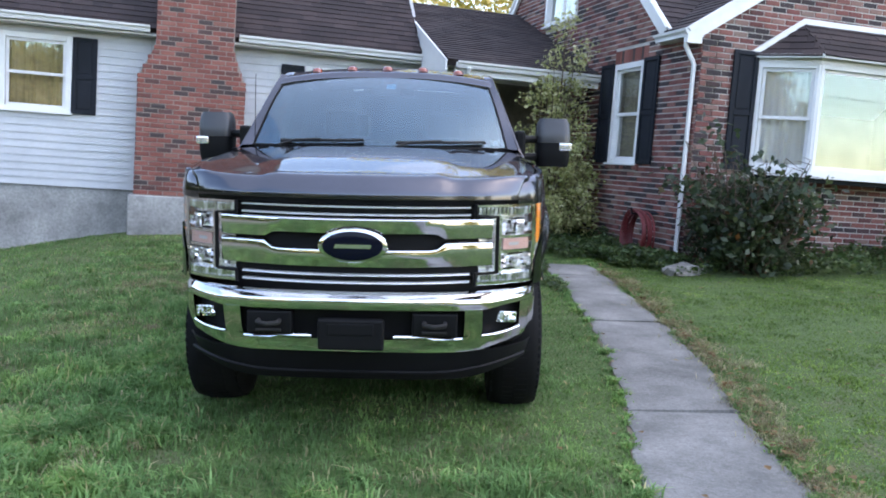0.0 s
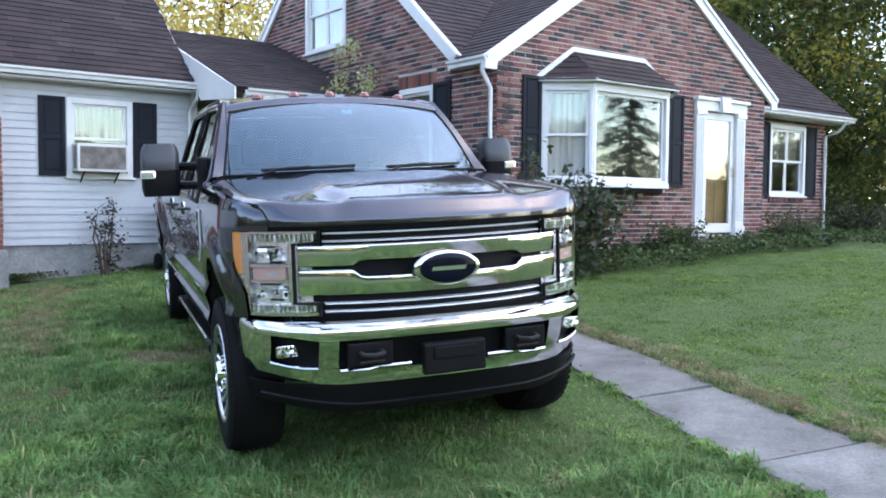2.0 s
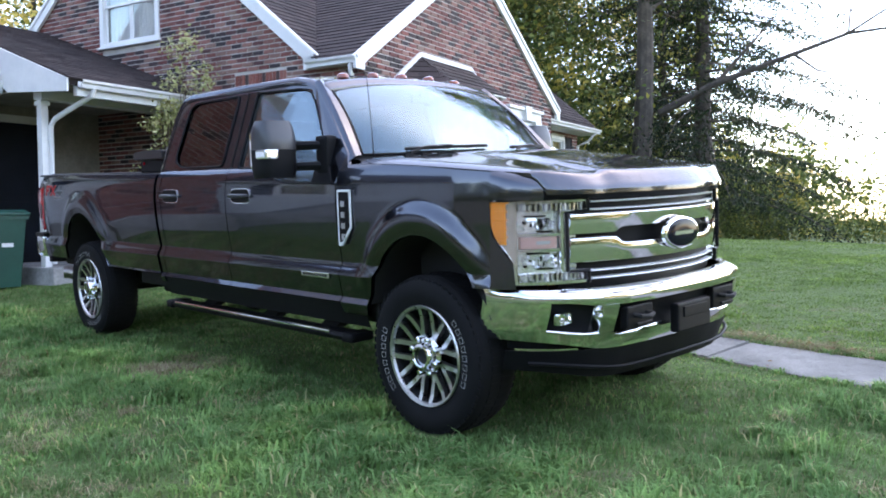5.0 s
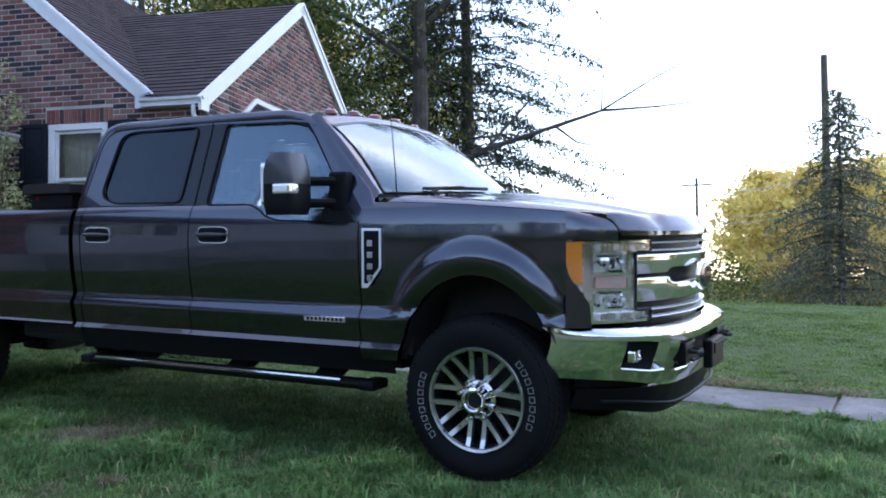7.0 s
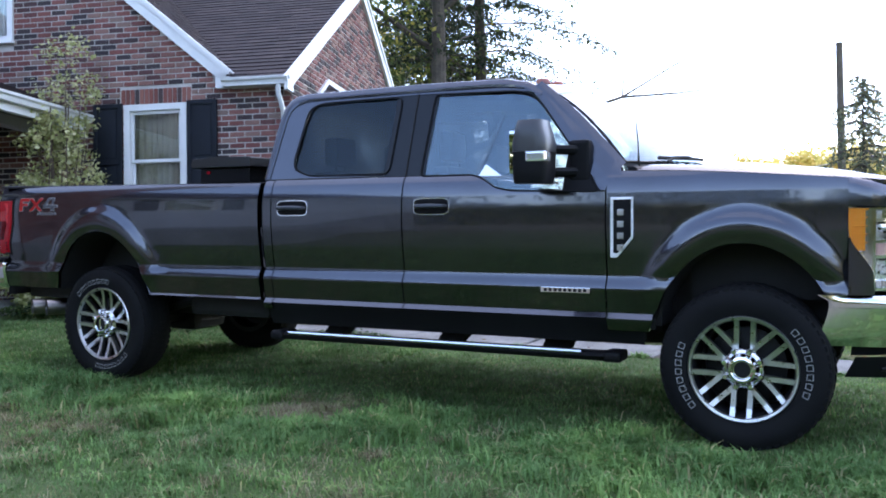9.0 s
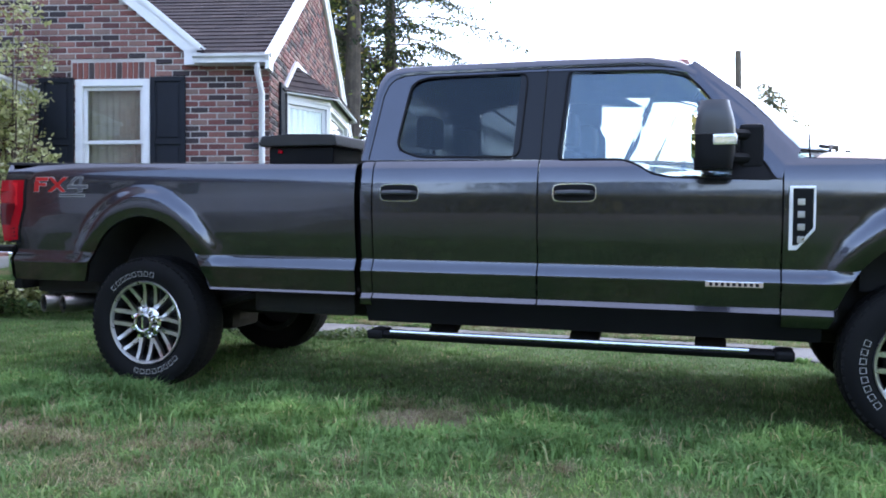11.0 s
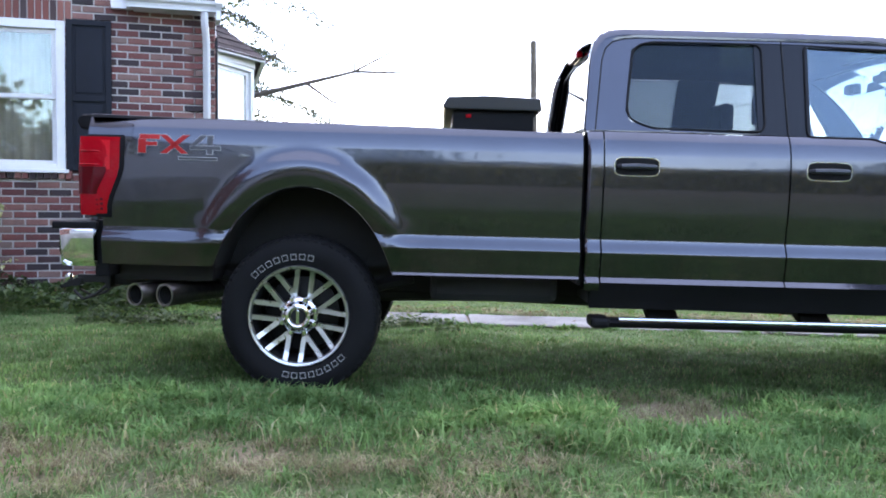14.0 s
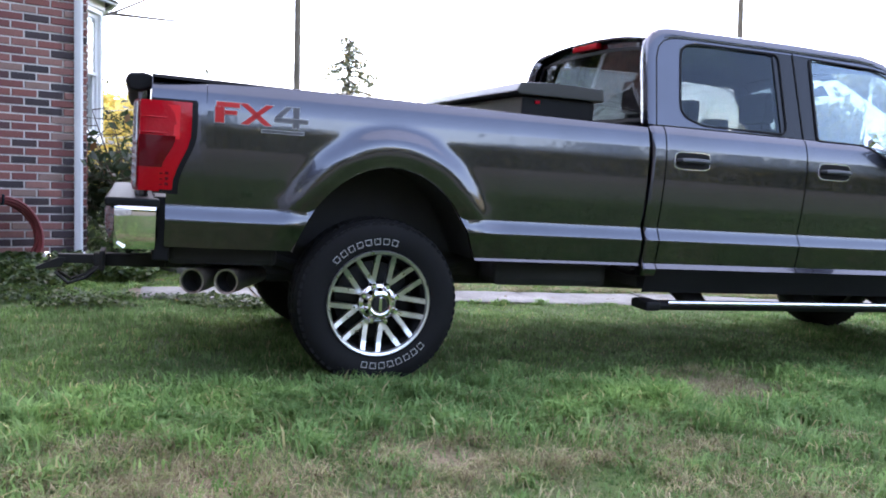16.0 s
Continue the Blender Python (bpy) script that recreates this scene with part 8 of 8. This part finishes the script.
def utility_pole(x, y, h, arm=False):
    pole = thing("utility_pole", "weathered wooden utility pole", "utility pole", Matrix.Translation((x, y, ground_z(x, y) - 0.3)))
    bm = bmesh.new()
    tube(bm, [(0, 0, 0), (0, 0, h)], [0.15, 0.105], 10)
    part("shaft", bm, M_POLE, pole, smooth=True)
    if arm:
        bm = bmesh.new()
        box(bm, -0.06, 0.06, -1.2, 1.2, h - 0.6, h - 0.48)
        part("crossarm", bm, M_POLE, pole)
    return pole


utility_pole(25.4, 0.35, 8.45)
utility_pole(62, 12.2, 8.9, True)
utility_pole(27, -19.5, 14.5)
for k, (z0, z1) in enumerate(((7.4, 7.0), (5.6, 5.4), (5.2, 5.0))):
    bm = bmesh.new()
    a, b = Vector((62, 12.2, z0 - 0.5)), Vector((27, -19.5, z1 + 1.5))
    tube(bm, [a.lerp(b, f) - Vector((0, 0, 3.0 * f * (1 - f))) for f in spaced(0, 1, 12)], 0.025, 5)
    tagged(part("power_line", bm, M_CABLE, None, "sagging overhead cable between the poles"), category="cable")


# ---- grass ----
def grass_field():
    rng = np.random.default_rng(77)
    xs, ys = [], []
    for x0, x1, y0, y1, per in ((-3.9, 2.7, -3.4, 8.4, 2700), (2.3, 9.5, -3.6, 6.6, 2100), (-7.0, -3.9, -1.0, 8.8, 700), (-3.5, 1.0, 8.4, 10.0, 900), (9.5, 18.0, -5.0, 9.0, 650), (-3.9, 9.5, -5.4, -3.4, 700)):
        n = int((x1 - x0) * (y1 - y0) * per)
        xs.append(rng.uniform(x0, x1, n)), ys.append(rng.uniform(y0, y1, n))
    x, y = np.concatenate(xs), np.concatenate(ys)
    x, y = x + rng.normal(0, 0.5, len(x)), y + rng.normal(0, 0.5, len(y))
    u, v = x * math.cos(radians(16)) + y * math.sin(radians(16)), -x * math.sin(radians(16)) + y * math.cos(radians(16))
    mid = np.interp(y, *zip(*PATH_MID))
    half = np.interp(y, *zip(*PATH_HALF)) - 0.012 + 0.025 * np.sin(y * 5.3 + np.sign(x - mid)) * np.sin(y * 2.1) + 0.012 * np.sin(y * 23) + (x > mid) * (0.05 + 0.05 * np.sin(2.3 * y) * np.sin(5.1 * y + 1)) * (rng.uniform(0, 1, len(x)) > 0.3)
    keep = ((np.abs(x - mid) > half) | (y > 5.66)) & ~((u > 4.9) & (v > 3.6)) & ~((u > 2.5) & (v > 8.3)) & ~((u < 2.6) & (v > 9.45)) & ~((u > -2.05) & (u < -0.3) & (v > 8.95))
    for hy in (0.0, 4.47):
        for hx in (-0.85, 0.85):
            keep &= ~((np.abs(x - hx) < 0.15) & (np.abs(y - hy) < 0.12))
    bare = 1.4 * np.exp(-(((x + 1.16) / 0.30) ** 2 + ((y - 2.55) / 0.42) ** 2)) + 0.6 * np.exp(-(((x + 1.95) / 0.45) ** 2 + ((y - 4.5) / 0.5) ** 2)) + 0.6 * np.exp(-(((x + 2.1) / 0.4) ** 2 + ((y - 5.5) / 0.6) ** 2)) + 0.5 * np.exp(-(((x + 2.6) / 0.6) ** 2 + ((y - 6.3) / 0.6) ** 2)) + 0.5 * np.exp(-(((x + 2.2) / 0.6) ** 2 + ((y - 7.6) / 0.6) ** 2))
    keep &= rng.uniform(0, 1, len(x)) > bare * 0.9
    x, y = x[keep], y[keep]
    worn = 0.5 + 0.5 * np.sin(x * 3.1 + 1.7 * np.sin(y * 2.3 + 1)) * np.sin(y * 3.7 + 1.9 * np.sin(x * 2.9))
    keep = rng.uniform(0, 1, len(x)) > np.clip((worn - 0.45) * 3, 0, 0.6) * ((x < -1.6) & (x > -3.9)) * np.clip((y - 2.5) / 2.0, 0.12, 1)
    x, y = x[keep], y[keep]
    tufts = 1250
    tx, ty = rng.uniform(-3.8, -1.0, tufts), rng.uniform(-3.2, 8.2, tufts)
    kind = rng.uniform(0, 1, tufts)
    tx = np.where(kind < 0.58, rng.normal(-1.38, 0.24, tufts), tx)
    ty = np.where(kind < 0.58, np.clip(ty + 0.35 * np.sin(ty * 4.3) + 0.2 * np.sin(ty * 9.1 + 1), -3.2, 8.2), ty)
    tx = np.where(kind > 0.84, rng.uniform(-2.6, 1.4, tufts), tx)
    ty = np.where(kind > 0.84, rng.uniform(-3.4, -1.25, tufts), ty)
    away = np.hypot(tx + 1.16, ty - 2.55) < 0.36
    tx = np.where(away, tx - 0.6, tx)
    for side in (0, 1):
        ey = rng.uniform(-3.2, 6.0, 110)
        ex = np.interp(ey, *zip(*PATH_MID)) + (1 if side else -1) * (np.interp(ey, *zip(*PATH_HALF)) + rng.uniform(0.0, 0.06, 110))
        pick = rng.choice(tufts, 55, replace=False)
        tx[pick], ty[pick] = ex[:55], ey[:55]
    per, spread_t = 64, np.where(tx > 1.2, 0.025, rng.uniform(0.025, 0.10, tufts))
    x = np.concatenate([x, (tx[:, None] + rng.normal(size=(tufts, per)) * spread_t[:, None]).ravel()])
    y = np.concatenate([y, (ty[:, None] + rng.normal(size=(tufts, per)) * spread_t[:, None]).ravel()])
    tall = np.concatenate([np.zeros(len(x) - tufts * per), np.repeat(rng.uniform(0.02, 0.105, tufts) * np.where(tx > 1.2, 0.45, np.where(tx < -2.0, 0.55, 1.0)), per)])
    n = len(x)
    near = np.exp(-((x * x + y * y) / 900))
    sm = lambda a, b, q: (lambda t: t * t * (3 - 2 * t))(np.clip((q - a) / (b - a), 0, 1))  # noqa: E731
    gx = np.array([slope_x(q) for q in np.linspace(-10, 20, 601)])
    gy = np.array([slope_y(q) for q in np.linspace(-6, 12, 361)])
    z = 0.043 + np.interp(x, np.linspace(-10, 20, 601), gx) + np.interp(y, np.linspace(-6, 12, 361), gy) + 0.008 * np.sin(1.3 * x + 0.7 * y) * np.sin(1.1 * y - 0.5 * x) * near - 0.25 * sm(-4.2, -7.0, x) * sm(3, 8, y) * near
    tuft = 0.5 + 0.5 * np.sin(x * 2.1 + 1.3 * np.sin(y * 1.7)) * np.sin(y * 2.6 + 1.1 * np.sin(x * 2.3 + 2))
    fine = 0.5 + 0.5 * np.sin(x * 7.3 + 2 * np.sin(y * 5.1)) * np.sin(y * 8.7 + 2 * np.sin(x * 6.1))
    front = np.exp(-(((x + 1.40) / 0.38) ** 2))
    h = 0.016 + 0.052 * tuft * fine + 0.018 * rng.uniform(0, 1, n) + front * 0.022 * tuft ** 1.5 * fine
    h *= 0.75 + 0.35 * (x < 1.2)
    h += tall * rng.uniform(0.4, 1.0, n)
    h = h * (1 - 0.25 * (x > 2.5))
    w = 0.0024 + (tall > 0) * 0.0010 + 0.0026 * rng.uniform(0, 1, n) + front * 0.0008 + 0.0014 * (x > 2.5)
    a, lean = rng.uniform(0, 2 * np.pi, n), rng.uniform(0.4, 1.7, n)
    d = np.stack([np.cos(a), np.sin(a), np.zeros(n)], 1)
    s = np.stack([-np.sin(a), np.cos(a), np.zeros(n)], 1) * w[:, None]
    lush = (tall > 0) | (rng.uniform(0, 1, n) < front * 0.8)
    fresh = ~lush & (x > rng.normal(2.4, 0.35, n))
    for pick, name, label, gain in ((~lush & ~fresh, "grass", "uneven mown grass with dry patches", 1.45), (fresh, "lawn_grass", "short fresh green lawn grass beyond the path", 1.42), (lush, "tall_grass", "taller bright green tufts of grass", 1.95)):
        blades(name, label, gain, x[pick], y[pick], z[pick], h[pick], lean[pick], d[pick], s[pick])
    dry_mats(rng)


def dry_mats(rng):
    """Flattened straw-coloured mats in the worn strip, round the bare spot and along the path."""
    cx, cy = rng.normal(-2.05, 0.40, 320), rng.uniform(3.2, 8.0, 320)
    ex = rng.uniform(-2.6, 5.0, 120)
    px = np.array([path_edges(q)[1] for q in ex]) + np.abs(rng.normal(0, 0.09, 120)) + 0.02
    sx, sy = rng.uniform(-3.2, 1.2, 90), rng.uniform(-3.2, 3.5, 90)
    sx = np.where((sx > -1.15) & (sy > -1.2), sx - 2.2, sx)
    bx, by = -1.16 + rng.normal(0, 0.22, 16), 2.55 + rng.normal(0, 0.30, 16)
    cx, cy = np.concatenate([cx, px, sx, bx]), np.concatenate([cy, ex, sy, by])
    per = 75
    wide = np.repeat(rng.uniform(0.025, 0.085, len(cx)), per)
    x = np.repeat(cx, per) + rng.normal(size=len(wide)) * wide
    y = np.repeat(cy, per) + rng.normal(size=len(wide)) * wide
    n = len(x)
    z = np.array([ground_z(p, q) for p, q in zip(x, y)]) + 0.012 + 0.02 * rng.uniform(0, 1, n)
    h, lean = rng.uniform(0.02, 0.055, n), rng.uniform(1.2, 3.2, n)
    a = rng.uniform(0, 2 * np.pi, n)
    d = np.stack([np.cos(a), np.sin(a), np.zeros(n)], 1)
    w = np.stack([-np.sin(a), np.cos(a), np.zeros(n)], 1) * rng.uniform(0.0012, 0.0024, n)[:, None]
    blades("dry_grass", "flattened straw-coloured dead grass in mats", 1.0, x, y, z, h, lean, d, w)


def blades(name, label, gain, x, y, z, h, lean, d, s):
    n = len(x)
    root = np.stack([x, y, z - 0.006], 1)
    up = np.array([0, 0, 1.0])
    midp = root + up * (h * 0.6)[:, None] + d * (h * lean * 0.25)[:, None]
    tip = root + up * (h * (1.0 - 0.25 * lean))[:, None] + d * (h * lean * 0.85)[:, None]
    co = np.stack([root - s, root + s, midp + s * 0.8, midp - s * 0.8, tip], 1).reshape(-1, 3)
    k = np.arange(n)[:, None] * 5
    loops = np.concatenate([k + [0, 1, 2, 3], k + [3, 2, 4]], 1)
    me = bpy.data.meshes.new(name)
    me.vertices.add(5 * n)
    me.vertices.foreach_set("co", co.astype(np.float32).ravel())
    me.loops.add(7 * n)
    me.loops.foreach_set("vertex_index", loops.astype(np.int32).ravel())
    me.polygons.add(2 * n)
    me.polygons.foreach_set("loop_start", (np.arange(n)[:, None] * 7 + [0, 4]).astype(np.int32).ravel())
    me.update(calc_edges=True)
    stops = [(0.0, (0.073, 0.136, 0.048)), (0.5, (0.114, 0.200, 0.075)), (0.92, (0.158, 0.250, 0.102)), (0.945, (0.26, 0.23, 0.135)), (1.0, (0.32, 0.28, 0.17))]
    if name == "lawn_grass":
        stops = [(0.0, (0.085, 0.138, 0.036)), (0.5, (0.132, 0.205, 0.056)), (0.97, (0.180, 0.260, 0.075)), (1.0, (0.25, 0.245, 0.12))]
    if name == "dry_grass":
        stops = [(0.0, (0.16, 0.115, 0.075)), (0.4, (0.38, 0.315, 0.20)), (0.72, (0.58, 0.51, 0.34)), (0.76, (0.30, 0.36, 0.15)), (1.0, (0.34, 0.40, 0.17))]
    m = leaf_material(name + "_blade", [(at, tuple(gain * q for q in c)) for at, c in stops], 0.8, 5.0)
    bsdf(m).inputs["Specular IOR Level"].default_value = 0.25
    me.materials.append(m)
    if name == "dry_grass":
        return tagged(new(name, me), label, "grass", kind="stuff")
    wide, mid_n = noise_tex(m, 0.45, 4), noise_tex(m, 3.0, 5)
    zone = mix(m, 1.0, ramp(m, mid_n, [(0.52, (0, 0, 0)), (0.68, (1, 1, 1))]), ramp(m, wide, [(0.48, (0.02, 0.02, 0.02)), (0.66, (0.22, 0.22, 0.22))]), "MULTIPLY")
    zone = mix(m, 1.0, zone, dry_strip(m), "ADD")
    old = bsdf(m).inputs["Base Color"].links[0].from_socket
    old = mix(m, 1.0, old, ramp(m, noise_tex(m, 1.1, 4, 0.65), [(0.30, (0.40, 0.50, 0.44)), (0.48, (0.92, 0.95, 0.90)), (0.66, (1.55, 1.48, 1.10))]), "MULTIPLY")
    tan = ramp(m, node(m, "ShaderNodeNewGeometry").outputs["Random Per Island"], [(0.0, (0.20, 0.16, 0.10)), (0.34, (0.40, 0.345, 0.225)), (0.50, (0.56, 0.50, 0.34)), (0.56, (0.19, 0.28, 0.11)), (1.0, (0.27, 0.36, 0.14))])
    for q in list(bsdf(m).inputs["Base Color"].links):
        m.node_tree.links.remove(q)
    link(m, mix(m, zone, old, tan), bsdf(m).inputs["Base Color"])
    return tagged(new(name, me), label, "grass", kind="stuff")


grass_field()


def path_weeds():
    rng = np.random.default_rng(61)
    pts = []
    while len(pts) < 3200:
        x, y = rng.uniform(1.15, 1.72), rng.uniform(3.6, 6.6)
        lump = noise.noise((x * 2.1, y * 1.7, 8.0))
        if lump > -0.12:
            pts.append((x, y, ground_z(x, y) + 0.02 + 0.11 * (lump + 0.25) * rng.uniform(0.1, 1)))
    tagged(leaf_mesh("path_weeds", leaves(rng, np.array(pts), 0.036, 0.6, 1.3), M_IVY, None, "low clover and weeds along the path edge"), category="plants", kind="stuff")


path_weeds()


def litter():
    rng = np.random.default_rng(5)
    pts = []
    while len(pts) < 480:
        y = rng.uniform(-3, 5.5)
        a, b = path_edges(y)
        x = b + abs(rng.normal()) * 0.12 - 0.02 if rng.uniform() < 0.75 else rng.uniform(a - 0.4, b + 2.5)
        pts.append((x, y, ground_z(x, y) + 0.045 + rng.uniform(0, 0.02)))
    leaf_ob = leaf_mesh("fallen_leaves", leaves(rng, np.array(pts), 0.045, 0.85, 1.4), M_DRYLEAF, None, "dry brown leaves along the path edge")
    tagged(leaf_ob, category="leaves", kind="stuff")


litter()


# ---- brickwork ----
lay_bricks(wall_side, F_SIDE, SIDE_W, 0.02, side_top, [(a - 0.01, b + 0.01, c - 0.11, d + 0.015) for a, b, c, d in side_holes] + [(13.4 - 7.265, 13.4 - 6.235, 3.13, 3.352)], (M_BRICK, M_BRICKS), (13.4 - 6.4, 13.4 - 4.8, 1.3, 3.3), 1)
lay_bricks(wall_front, F_FRONT, FRONT_W, 0.12, lambda a: XR_Z if a is None else XR_Z - abs(a + SIDE - XR_U) * XSLOPE - 0.04, [(0.80, 3.66, 1.60, 3.14), (4.38, 5.80, 0.1, 3.18)], (M_BRICK, M_BRICKS), (0.0, 6.0, 0.7, 1.6), 2)
lay_bricks(wall_set, F_BACKSET, 4.12, 0.12, lambda a: EAVE - 0.12, [(1.91, 3.29, 1.50, 3.09)], (M_BRICK, M_BRICKS), None, 3)
lay_bricks(chim_body, CHF, 1.58, 0.675, lambda a: 5.2, CHIM_HOLES, (M_CBRICK, M_CBRICKS), (0.05, 1.5, 1.0, 2.6), 4)
CHR = Matrix.Translation((-0.36, 9.0, 0)) @ pose(0, 0, 0, 0, 0, 90)
lay_bricks(chim_body, CHR, 0.5, 0.675, lambda a: 2.5, [], (M_CBRICK, M_CBRICKS), None, 5)
CHL = Matrix.Translation((-1.94, 9.5, 0)) @ pose(0, 0, 0, 0, 0, -90)
lay_bricks(chim_body, CHL, 0.5, 0.675, lambda a: 2.5, [], (M_CBRICK, M_CBRICKS), None, 6)
RET = Matrix.Translation((11.50, FRONT + 0.02, 0)) @ pose(0, 0, 0, 0, 0, 90)
lay_bricks(wall_front, RET, 1.05, 0.12, lambda a: EAVE - 0.12, [], (M_BRICK, M_BRICKS), None, 7)
